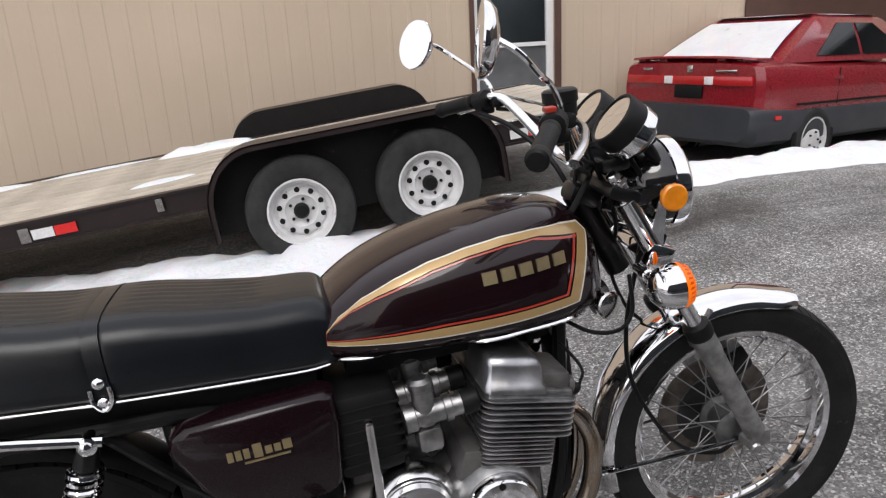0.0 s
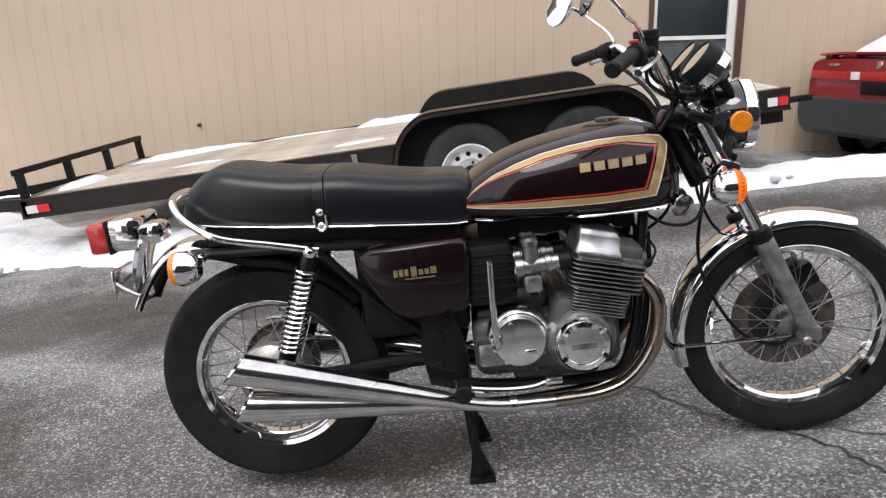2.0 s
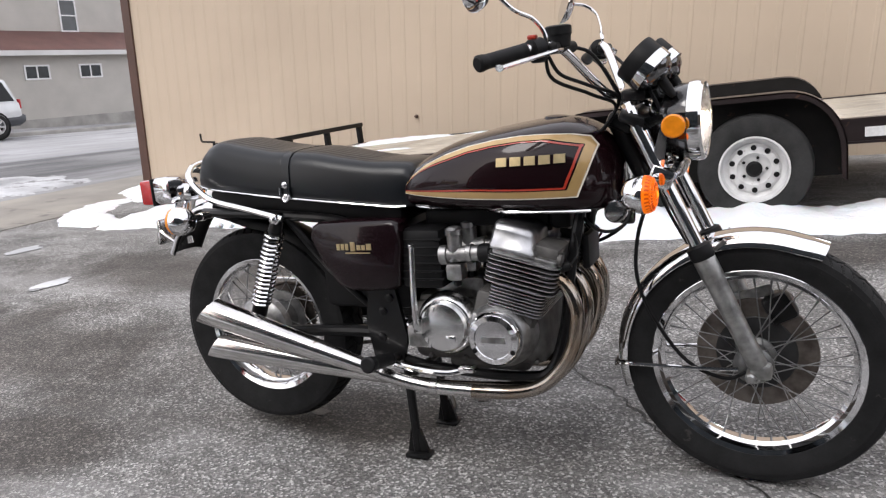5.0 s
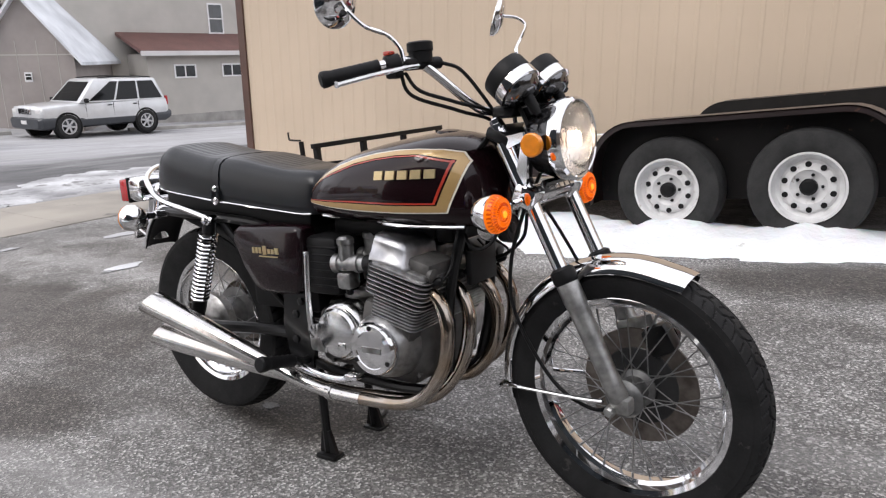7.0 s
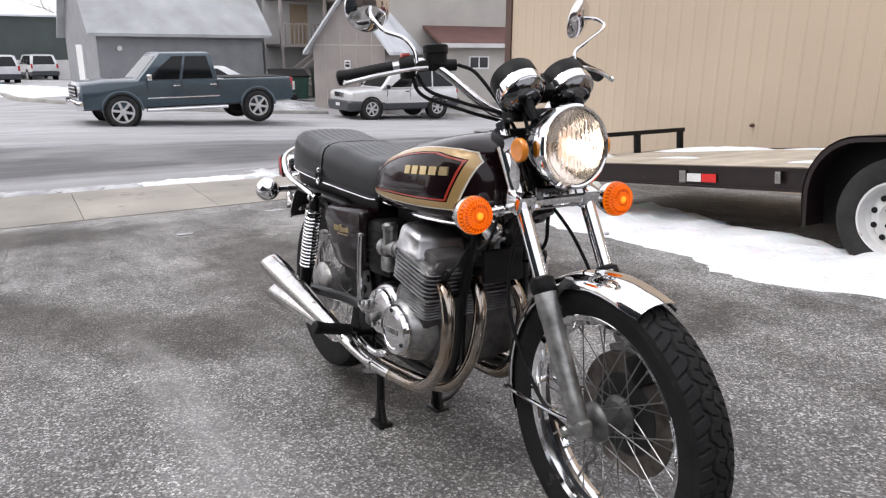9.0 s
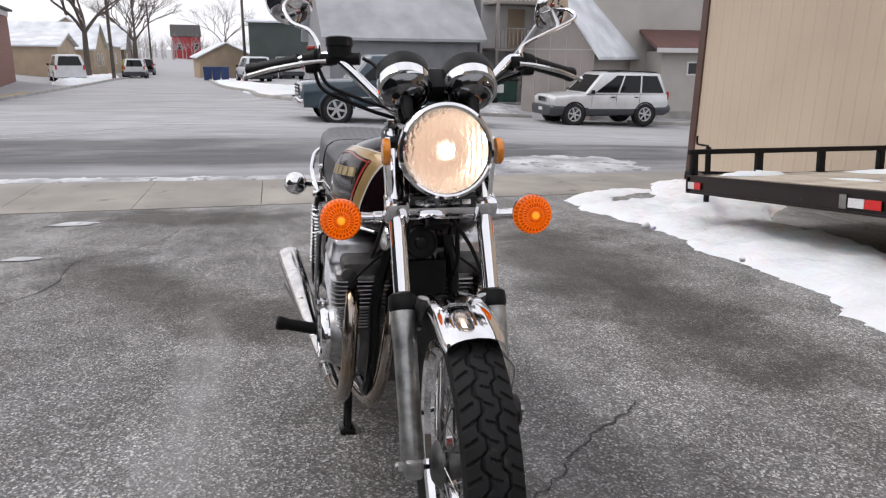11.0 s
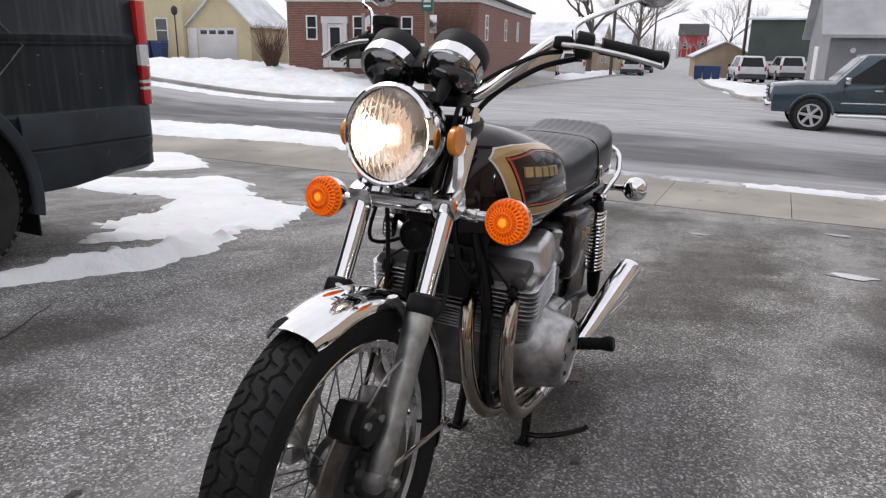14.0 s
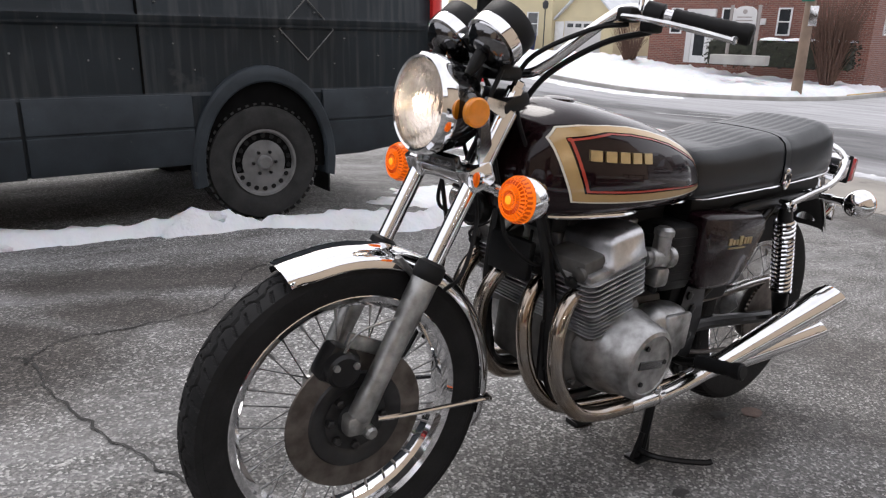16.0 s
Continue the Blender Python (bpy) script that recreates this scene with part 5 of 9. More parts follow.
def cargo_van(m):
    """A tall panel van; tail at x = 0, facing +x; its left side is the one seen."""
    van = thing("cargo_van", m, "dirty matt black tall panel van with grey plastic cladding", "van")
    hw = 0.96
    bm = B()
    rings = []
    for x, zt, w in ((-0.02, 2.55, 0.86), (0.02, 2.6, 0.915), (0.09, 2.66, 0.95), (0.3, 2.70, hw), (4.6, 2.70, hw), (5.1, 2.3, 0.94), (5.6, 1.55, 0.92), (6.2, 1.25, 0.9), (6.45, 1.05, 0.82)):
        half = [(w * 0.93, 0.36), (w, 0.40), (w, 0.75), (w * 0.985, 0.77), (w * 0.982, 1.11), (w * 0.993, 1.125), (w * 0.993, 1.17), (w * 0.978, 1.19), (w * 0.95, min(zt - 0.3, 1.9)), (w * 0.88, zt - 0.12), (w * 0.72, zt - 0.02), (w * 0.3, zt)]
        rings.append([V(x, -y, z) for y, z in half] + [V(x, y, z) for y, z in reversed(half)])
    skin(bm, rings)
    part("body", bm, van_paint, van, "matt black sheet metal with dirt streaks")
    rw, fw, R = 1.315, 5.15, 0.347
    for s in (-1, 1):
        # cladding along the sill: before and behind the rear wheel
        for a, b, zb in ((0.0, rw - 0.40, 0.345), (rw + 0.40, rw + 1.22, 0.365), (rw + 1.24, 4.55, 0.36)):
            bm = B()
            rings = []
            for u in (0, 0.05, 0.12, 0.25, 0.45, 0.7, 1):
                x = a + (b - a) * u
                back = max(0.0, 1 - u / 0.7) if a == 0.0 else 0.0
                zz = zb + 0.17 * back ** 1.8
                tuck = 0.085 * max(0.0, 1 - u / 0.14) ** 2 if a == 0.0 else 0.0
                w = hw - tuck
                rings.append([V(x, s * (w - 0.05), zz), V(x, s * (w + 0.004), zz + 0.006), V(x, s * (w + 0.02), zz + 0.03), V(x, s * (w + 0.024), 0.565), V(x, s * (w + 0.014), 0.571), V(x, s * (w + 0.014), 0.579), V(x, s * (w + 0.022), 0.585), V(x, s * (w + 0.018), 0.735), V(x, s * (w + 0.006), 0.762), V(x, s * (w - 0.03), 0.762)])
            skin(bm, rings)
            part("sill_cladding", bm, van_plastic, van, "scuffed grey plastic side cladding")
        arc = range(-12, 193, 6)
        lines = []
        for rx, rz, out in ((0.452, 0.565, -0.02), (0.448, 0.560, 0.022), (0.435, 0.545, 0.036), (0.405, 0.505, 0.042), (0.388, 0.482, 0.040), (0.380, 0.472, 0.030), (0.378, 0.470, -0.24)):
            lines.append([V(rw + rx * math.cos(radians(a)) - 0.025, s * (hw + out), R + 0.0 + rz * math.sin(radians(a))) for a in arc])
        bm = B()
        sheet(bm, lines)
        part("arch_flare", bm, van_plastic, van, "grey plastic wheel arch flare")
        # solid black block stands in for the shade inside the wheel arch
        bm = B()
        plate(bm, [(rw - 0.025 + 0.40 * math.cos(radians(a)), R + 0.49 * math.sin(radians(a))) for a in range(-6, 187, 8)], s * (hw - 0.28), s * (hw + 0.006), bevel=0.002)
        part("arch_shade_block", bm, arch_dark, van)
        bm = B()
        lathe(bm, V(fw, s * (hw - 0.28), R + 0.02), (0, s, 0), [(0.42, 0), (0.42, 0.29)], 30)
        part("arch_shade_block", bm, arch_dark, van)
        for x in (rw, fw):
            road_wheel(van, "wheel", V(x, s * (hw - 0.085), R), R, 0.225, 0.195, s, old_tyre, van_rim, "van", "big mud-grey all-terrain tyre")
        bm = B()
        box(bm, (rw - 0.43, s * (hw - 0.10), 0.25), (0.012, 0.22, 0.26), 0.004)
        part("mud_flap", bm, black_plastic, van)
        # tail lamp stack, wrapped round the rear corner
        z = 0.765
        for h, mt in ((0.09, red_lens), (0.018, white_tape), (0.022, red_lens), (0.018, white_tape), (0.085, red_lens), (0.125, white_tape), (0.25, red_tape)):
            bm = B()
            rings = []
            for zz in (z + 0.002, z + h - 0.002):
                edge = [(-0.032, hw - 0.14), (-0.030, hw - 0.075), (-0.012, hw - 0.035), (0.03, hw - 0.006), (0.085, hw - 0.001), (0.085, hw - 0.05), (0.0, hw - 0.14)]
                rings.append([V(px, s * py, zz) for px, py in edge])
            skin(bm, rings)
            part("tail_lamp", bm, mt, van)
            z += h
        for x in (1.95, 3.2):
            bm = B()
            quadbox(bm, x, x + 0.012, s * (hw - 0.02), s * (hw - 0.009), 0.77, 2.3)
            part("panel_seam", bm, arch_dark, van)
        for zz in (1.123, 1.93):
            bm = B()
            quadbox(bm, 0.15, 4.5, s * (hw * 0.95), s * (hw * 0.993 + 0.004 if zz < 1.5 else hw * 0.955), zz, zz + 0.012)
            part("pressed_rib", bm, van_paint, van)
    bm = B()
    rings = []
    for x, w, zb in ((-0.09, 0.70, 0.56), (-0.07, 0.80, 0.53), (-0.02, 0.88, 0.52), (0.06, 0.93, 0.50), (0.12, 0.94, 0.50)):
        rings.append([V(x, -w, zb), V(x, -w, 0.765), V(x, w, 0.765), V(x, w, zb)])
    skin(bm, rings)
    part("rear_bumper", bm, van_plastic, van, "grey plastic rear bumper")
    # diamond left by an old placard: rivets and worn line
    grime = material("pale_grime", (0.16, 0.165, 0.165), 0.8, 0.0, 0.3, 30, 0, 90)
    bm = B()
    c, r = V(0.996, hw * 0.983 + 0.006, 1.115), 0.175
    rng = random.Random(5)
    for k in range(4):
        a, b = radians(90 * k), radians(90 * (k + 1))
        p, q = c + V(math.cos(a) * r, 0, math.sin(a) * r), c + V(math.cos(b) * r, 0, math.sin(b) * r)
        tube(bm, [p, p.lerp(q, 0.45), q], 0.003, 5, 2)
        for i in range(16):
            t = i / 16
            if rng.random() < 0.8:
                o = p.lerp(q, t)
                lathe(bm, o - V(0, 0.02, 0), (0, 1, 0), [(rng.uniform(0.003, 0.007), 0), (0.003, 0.022)], 6)
    part("old_placard_outline", bm, grime, van, "diamond outline of pale grime")
    bm = B()
    for i in range(34):
        x, z = rng.uniform(0.2, 3.6), rng.uniform(0.8, 1.4)
        lathe(bm, V(x, hw * 0.975, z), (0, 1, 0), [(rng.uniform(0.003, 0.008), 0), (0.003, 0.02)], 6)
    tagged(part("mud_specks", bm, grime, van), kind="stuff")
    return van


cargo_van(pose(-0.88, -2.82 - 0.975, 0.055))


bright_alloy = material("bright_wheel_alloy", (0.55, 0.55, 0.56), 0.35, 0.35, 0.1, 12, 0, 80, coat=0.3)


def pickup_truck(m, paint):
    """A crew-cab pickup; centre of its front axle at x = 0, tail towards -x is behind; faces +x."""
    car = thing("pickup_truck", m, "slate blue crew-cab pickup truck parked by the kerb", "truck")
    bm = B()
    loft_body(bm, [(0.98, 0.55, 1.02, 0.86, 0.86, 1.06), (0.90, 0.46, 1.10, 0.94, 0.93, 1.16), (0.3, 0.46, 1.16, 0.97, 0.96, 1.22), (-0.62, 0.46, 1.17, 0.98, 0.97, 1.24), (-2.6, 0.46, 1.17, 0.98, 0.97, 1.20), (-2.75, 0.46, 1.17, 0.98, 0.97, 1.18), (-4.65, 0.50, 1.18, 0.98, 0.97, 1.19), (-4.72, 0.55, 1.16, 0.95, 0.95, 1.17)])
    part("body", bm, paint, car, "slate blue body")
    cab = Cabin(-2.58, -0.42, -2.46, -1.08, 0.92, 0.76, 1.15, 1.86)
    bm = B()
    cab.mesh(bm)
    part("cab", bm, paint, car)
    for s in (-1, 1):
        part("window", cab.side_pane(s, 0.07, 0.46, 0.07, 0.90, 0.03, 0.03), dark_glass, car)
        part("window", cab.side_pane(s, 0.50, 0.90, 0.07, 0.90, 0.03, -0.17), dark_glass, car)
        for x in (-0.68, -1.56, -2.52):
            small_box("door_seam", car, black_plastic, (x, s * 0.973, 0.86), (0.012, 0.014, 0.60), 0.002)
        for x in (-1.42, -2.40):
            small_box("door_handle", car, chrome, (x, s * 0.985, 1.03), (0.18, 0.03, 0.035), 0.008)
        small_box("mirror", car, chrome, (-0.72, s * 1.07, 1.26), (0.12, 0.16, 0.17), 0.03)
        bm = B()
        rod(bm, (-0.6, s * 1.0, 0.42), (-2.75, s * 1.0, 0.42), 0.05, seg=10)
        part("side_step", bm, chrome, car)
        small_box("side_moulding", car, chrome, (-1.6, s * 0.985, 0.72), (1.9, 0.016, 0.03), 0.004)
        small_box("headlamp", car, white_tape, (0.90, s * 0.74, 0.98), (0.16, 0.30, 0.16), 0.03)
        small_box("tail_lamp", car, red_lens, (-4.70, s * 0.90, 0.98), (0.08, 0.12, 0.36), 0.02)
        for x in (0.0, -3.645):
            bm = B()
            tube(bm, [V(x + 0.50 * math.cos(radians(a)), s * 0.985, 0.42 + 0.50 * math.sin(radians(a))) for a in range(0, 181, 15)], 0.03, 6, 2)
            part("arch_lip", bm, paint, car)
    part("windscreen", cab.end_pane(True), dark_glass, car)
    part("rear_window", cab.end_pane(False), dark_glass, car)
    small_box("grille", car, black_plastic, (0.97, 0, 0.93), (0.06, 1.15, 0.30), 0.02)
    for k in range(3):
        small_box("grille_bar", car, chrome, (1.01, 0, 0.84 + k * 0.09), (0.03, 1.15, 0.035), 0.008)
    small_box("front_bumper", car, chrome, (0.97, 0, 0.60), (0.22, 1.86, 0.24), 0.05, "chrome front bumper")
    small_box("rear_bumper", car, black_plastic, (-4.80, 0, 0.58), (0.18, 1.86, 0.18), 0.03)
    # black slab on the closed body imitates the shaded open bed
    small_box("bed_shade_slab", car, black_plastic, (-3.68, 0, 1.17), (1.86, 1.70, 0.06), 0.01)
    add_wheels(car, (0.0, -3.645), 0.97, 0.40, 0.26, 0.275, bright_alloy, "spokes")
    return car


def suv(m, paint, lower, label, name="estate_suv", far=False):
    """A boxy four-door SUV, centre of its front axle at x = 0, facing +x."""
    car = thing(name, m, label, "car")
    bm = B()
    loft_body(bm, [(0.78, 0.50, 0.86, 0.76, 0.76, 0.90), (0.70, 0.42, 0.94, 0.86, 0.85, 1.0), (0.1, 0.42, 0.99, 0.91, 0.89, 1.06), (-0.55, 0.42, 1.02, 0.92, 0.90, 1.08), (-2.6, 0.42, 1.05, 0.92, 0.90, 1.08), (-3.50, 0.44, 1.06, 0.90, 0.88, 1.08), (-3.60, 0.5, 1.05, 0.84, 0.84, 1.07)])
    part("body", bm, paint, car)
    bm = B()
    loft_body(bm, [(0.86, 0.34, 0.62, 0.76, 0.80, 0.63), (0.76, 0.30, 0.66, 0.90, 0.92, 0.67), (-3.5, 0.32, 0.64, 0.90, 0.92, 0.65), (-3.72, 0.40, 0.66, 0.84, 0.86, 0.67)])
    part("lower_cladding", bm, lower, car)
    cab = Cabin(-3.55, -0.42, -3.30, -1.08, 0.86, 0.71, 1.05, 1.74)
    bm = B()
    cab.mesh(bm)
    part("cab", bm, paint, car)
    for s in (-1, 1):
        for a, b, l0, l1 in ((0.04, 0.32, 0.03, 0.0), (0.345, 0.60, 0.0, 0.0), (0.625, 0.90, 0.0, -0.16)):
            part("window", cab.side_pane(s, a, b, 0.07, 0.90, l0, l1), dark_glass, car)
        small_box("mirror", car, black_plastic, (-0.62, s * 0.98, 1.12), (0.10, 0.16, 0.13), 0.03)
        small_box("headlamp", car, white_tape, (0.72, s * 0.66, 0.85), (0.14, 0.24, 0.13), 0.03)
        small_box("tail_lamp", car, red_lens, (-3.60, s * 0.80, 1.0), (0.06, 0.12, 0.30), 0.02)
        if not far:
            for x in (-0.62, -1.55, -2.45):
                small_box("door_seam", car, black_plastic, (x, s * 0.915, 0.83), (0.010, 0.014, 0.40), 0.002)
            for x in (-1.42, -2.32):
                small_box("door_handle", car, black_plastic, (x, s * 0.922, 0.95), (0.15, 0.02, 0.035), 0.008)
            bm = B()
            tube(bm, [(-3.2, s * 0.6, 1.78), (-2.2, s * 0.6, 1.82), (-1.3, s * 0.6, 1.79)], 0.02, 6)
            part("roof_rail", bm, black_plastic, car)
    part("windscreen", cab.end_pane(True), dark_glass, car)
    part("rear_window", cab.end_pane(False), dark_glass, car)
    small_box("grille", car, polished_alloy, (0.80, 0, 0.84), (0.05, 0.70, 0.18), 0.015)
    for k in range(7):
        small_box("grille_slot", car, black_plastic, (0.828, -0.27 + k * 0.09, 0.84), (0.012, 0.045, 0.14), 0.004)
    small_box("plate_blank", car, white_tape, (0.87, 0, 0.52), (0.012, 0.30, 0.11), 0.003)
    add_wheels(car, (0.0, -2.69), 0.90, 0.37, 0.24, 0.23, bright_alloy, "far" if far else "spokes")
    return car


tx, ty = -18.74, 1.38
pickup_truck(pose(tx, ty, -0.79, 0, 0, 0) @ Matrix.Rotation(radians(-86.5), 4, "Z") @ Matrix.Rotation(radians(0.6), 4, "Y"), truck_paint)
jx, jy = -20.97, 9.62
suv(pose(jx, jy, -1.155) @ Matrix.Rotation(radians(-87.6), 4, "Z") @ Matrix.Rotation(radians(-0.5), 4, "Y"), silver_paint, grey_lower, "silver boxy SUV with grey lower cladding parked at the kerb")
suv(on_ground(-51, -14.0, 200), white_paint, white_paint, "white SUV parked beside the brick building", "parked_suv", True)
suv(on_ground(-51.7, -1.9, 192), white_paint, grey_lower, "white SUV parked by the small garage", "parked_suv", True)
suv(on_ground(-58, 0.5, 192), silver_paint, grey_lower, "silver car parked in the snowy yard", "parked_suv", True)
suv(on_ground(-70, -12.6, 186), silver_paint, grey_lower, "grey car parked down the side street", "parked_suv", True)
suv(on_ground(-88, -14.6, 186), dark_glass, grey_lower, "dark car parked down the side street", "parked_suv", True)
lime = material("lime_paint", (0.35, 0.42, 0.03), 0.4, 0.0, 0.1, 3, 0, 80, coat=0.5)
suv(on_ground(-76, -13.9, 186), lime, grey_lower, "lime yellow car parked down the side street", "parked_suv", True)
sedan(on_ground(-26.6, 7.6, -100), "parked_sedan", "silver sedan parked behind the pickup", silver_paint, silver_paint, False)


# ---- houses ----
def siding_walls(bm, x0, x1, y0, y1, z0, z1, lap=0.0):
    """Four walls; lap: the height of overlapping boards, which stand out at their lower edge."""
    zs = [(z0, 0.0)]
    if lap:
        z = z0
        while z < z1 - 1e-6:
            t = min(z + lap, z1)
            zs += [(z, 0.016), (t, 0.0)]
            z = t
    else:
        zs.append((z1, 0.0))
    rings = []
    for z, o in zs:
        rings.append([V(x0 - o, y0 - o, z), V(x1 + o, y0 - o, z), V(x1 + o, y1 + o, z), V(x0 - o, y1 + o, z)])
    return skin(bm, rings, caps=False)


def gable_roof(bm, x0, x1, y0, y1, ze, zr, axis, over=0.3, thick=0.12):
    """Two slopes, ridge along an axis."""
    if axis == "x":
        a, b, mid = (y0 - over, y1 + over, (y0 + y1) / 2)
        ends = (x0 - over, x1 + over)
        def at(e, s, z): return V(e, s, z)
    else:
        a, b, mid = (x0 - over, x1 + over, (x0 + x1) / 2)
        ends = (y0 - over, y1 + over)
        def at(e, s, z): return V(s, e, z)
    drop = (zr - ze) / ((b - a) / 2 - over) * over
    rings = []
    for e in ends:
        rings.append([at(e, a, ze - drop), at(e, mid, zr), at(e, b, ze - drop), at(e, b, ze - drop + thick), at(e, mid, zr + thick), at(e, a, ze - drop + thick)])
    return skin(bm, rings)


def gable_ends(bm, x0, x1, y0, y1, ze, zr, axis):
    if axis == "x":
        for x in (x0, x1):
            bm.faces.new([bm.verts.new(p) for p in (V(x, y0, ze), V(x, y1, ze), V(x, (y0 + y1) / 2, zr))])
    else:
        for y in (y0, y1):
            bm.faces.new([bm.verts.new(p) for p in (V(x0, y, ze), V(x1, y, ze), V((x0 + x1) / 2, y, zr))])


def house_window(house, x, y, z, w, h, face="x", frame_mat=None, split=True):
    """A framed window on the wall that looks to +x (or +y, -y)."""
    fm = frame_mat or white_frame
    if face == "x":
        m = pose(x, y, z)
    elif face == "y":
        m = pose(x, y, z, 0, 0, 90)
    else:
        m = pose(x, y, z, 0, 0, -90)
    bm = B()
    for a, b, c, d in ((-w / 2 - 0.06, -w / 2, -h / 2 - 0.06, h / 2 + 0.06), (w / 2, w / 2 + 0.06, -h / 2 - 0.06, h / 2 + 0.06), (-w / 2, w / 2, h / 2, h / 2 + 0.06), (-w / 2, w / 2, -h / 2 - 0.06, -h / 2)):
        quadbox(bm, -0.02, 0.05, a, b, c, d)
    if split == "v":
        quadbox(bm, -0.02, 0.04, -0.025, 0.025, -h / 2, h / 2)
    elif split:
        quadbox(bm, -0.02, 0.04, -w / 2, w / 2, -0.025, 0.025)
    f = part("window", bm, fm, house, "", m)
    bm = B()
    quadbox(bm, 0.012, 0.02, -w / 2, w / 2, -h / 2, h / 2)
    part("pane", bm, window_glass, f)


def house(name, m, label, size, wall_mat, ze, zr, axis, roof_mat, lap=0.0, z0=-0.8, over=0.3, fascia=True, category="house"):
    h = thing(name, m, label, category)
    x0, x1, y0, y1 = size
    bm = B()
    siding_walls(bm, x0, x1, y0, y1, z0, ze, lap)
    gable_ends(bm, x0, x1, y0, y1, ze, zr, axis)
    part("wall", bm, wall_mat, h)
    bm = B()
    gable_roof(bm, x0, x1, y0, y1, ze, zr, axis, over)
    part("roof", bm, roof_mat, h)
    return h


# brick building on the far corner
brick = thing("brick_building", pose(-27.1, -11.5, -0.65, 0, 0, 12), "low red-brown brick building with a white cornice and snowy roof", "building")
bm = B()
siding_walls(bm, -20.0, 0, -8.9, 0, -1.6, 3.55)
part("wall", bm, brick_mat, brick)
bm = B()
siding_walls(bm, -20.06, 0.06, -8.96, 0.06, 3.55, 3.85)
part("cornice", bm, white_wall, brick, "white painted cornice")
bm = B()
rings = [[V(0.3, 0.3, 3.85), V(-20.3, 0.3, 3.85), V(-20.3, -9.2, 3.85), V(0.3, -9.2, 3.85)], [V(0.3, 0.3, 3.97), V(-20.3, 0.3, 3.97), V(-20.3, -9.2, 3.97), V(0.3, -9.2, 3.97)], [V(-4.2, -4.3, 5.4), V(-16, -4.3, 5.4), V(-16, -4.6, 5.4), V(-4.2, -4.6, 5.4)]]
skin(bm, rings)
part("roof", bm, dark_roof, brick, "dark hipped roof")
bm = B()
rings = [[V(0.2, -0.9, 4.06), V(-0.5, -0.9, 4.26), V(-0.5, -8.6, 4.26), V(0.2, -8.6, 4.06)], [V(0.2, -1.0, 4.12), V(-2.6, -3.2, 5.0), V(-2.6, -6.0, 5.0), V(0.2, -8.5, 4.12)]]
skin(bm, rings)
part("roof_snow", bm, roof_snow, brick)
for y in (-7.7, -5.45, -3.2):
    house_window(brick, 0.0, y, 2.43, 0.42, 0.95)
for x in (-2.0, -8.0, -13.0):
    house_window(brick, x, 0.0, 2.55, 0.6, 1.0, "y")
bm = B()
quadbox(bm, -0.02, 0.12, -7.15, -6.92, 0.7, 2.62)
quadbox(bm, -0.02, 0.12, -6.22, -5.99, 0.7, 2.62)
quadbox(bm, -0.02, 0.14, -7.2, -5.94, 2.62, 2.92)
door = part("door_surround", bm, white_wall, brick, "pale stone door surround")
bm = B()
quadbox(bm, -0.02, 0.05, -6.92, -6.22, 0.7, 2.6)
part("door_leaf", bm, white_frame, door)
bm = B()
quadbox(bm, 0.05, 0.06, -6.8, -6.34, 1.0, 2.45)
part("door_glass", bm, window_glass, door)
bm = B()
quadbox(bm, 0, 0.08, -4.2, -3.9, 2.3, 2.55)
part("meter_box", bm, white_wall, brick)

# posts and signs on the verge
pole = thing("utility_pole", pose(-21.2, -10.95, -0.75), "weathered wooden utility pole with a green sign", "utility pole")
bm = B()
lathe(bm, (0, 0, 0), (0, 0, 1), [(0.17, 0), (0.165, 1), (0.15, 4), (0.13, 9)], 14)
part("shaft", bm, pole_wood, pole)
bm = B()
box(bm, (0.18, 0.0, 3.28), (0.012, 0.42, 0.5), 0.004)
part("green_sign", bm, sign_green, pole)
bm = B()
for k in range(2):
    quadbox(bm, 0.187, 0.19, -0.14, 0.14, 3.16 + k * 0.16, 3.23 + k * 0.16)
part("sign_bars", bm, white_tape, pole)
bm = B()
box(bm, (0.12, 0.2, 2.6), (0.02, 0.3, 0.6), 0.01)
part("notice", bm, worn_chrome, pole)
sign = thing("notice_board", pose(-22.6, -14.0, 0.2, 0, 0, 15) @ Matrix.Scale(1.15, 4), "white arched notice board on two grey posts in the snow", "sign")
for y in (-0.42, 0.42):
    bm = B()
    box(bm, (0, y, 0.85), (0.09, 0.09, 1.9), 0.01)
    part("post", bm, taupe_board, sign)
bm = B()
pts = [(-0.36, 1.1), (0.36, 1.1)] + [(0.36 * math.cos(radians(a)), 1.55 + 0.22 * math.sin(radians(a))) for a in range(0, 181, 15)]
plate(bm, pts, -0.03, 0.05, "x")
part("board", bm, white_wall, sign)
bm = B()
for z, w in ((1.22, 0.24), (1.32, 0.26), (1.42, 0.22)):
    quadbox(bm, 0.051, 0.056, -w, w, z, z + 0.035)
lathe(bm, (0.05, 0, 1.6), (1, 0, 0), [(0.07, 0), (0.07, 0.006)], 14)
part("board_bars", bm, taupe_board, sign)
bm = B()
box(bm, (0, 0, 0.14), (0.6, 1.7, 0.3), 0.03)
part("planter", bm, kerb_mat, sign)


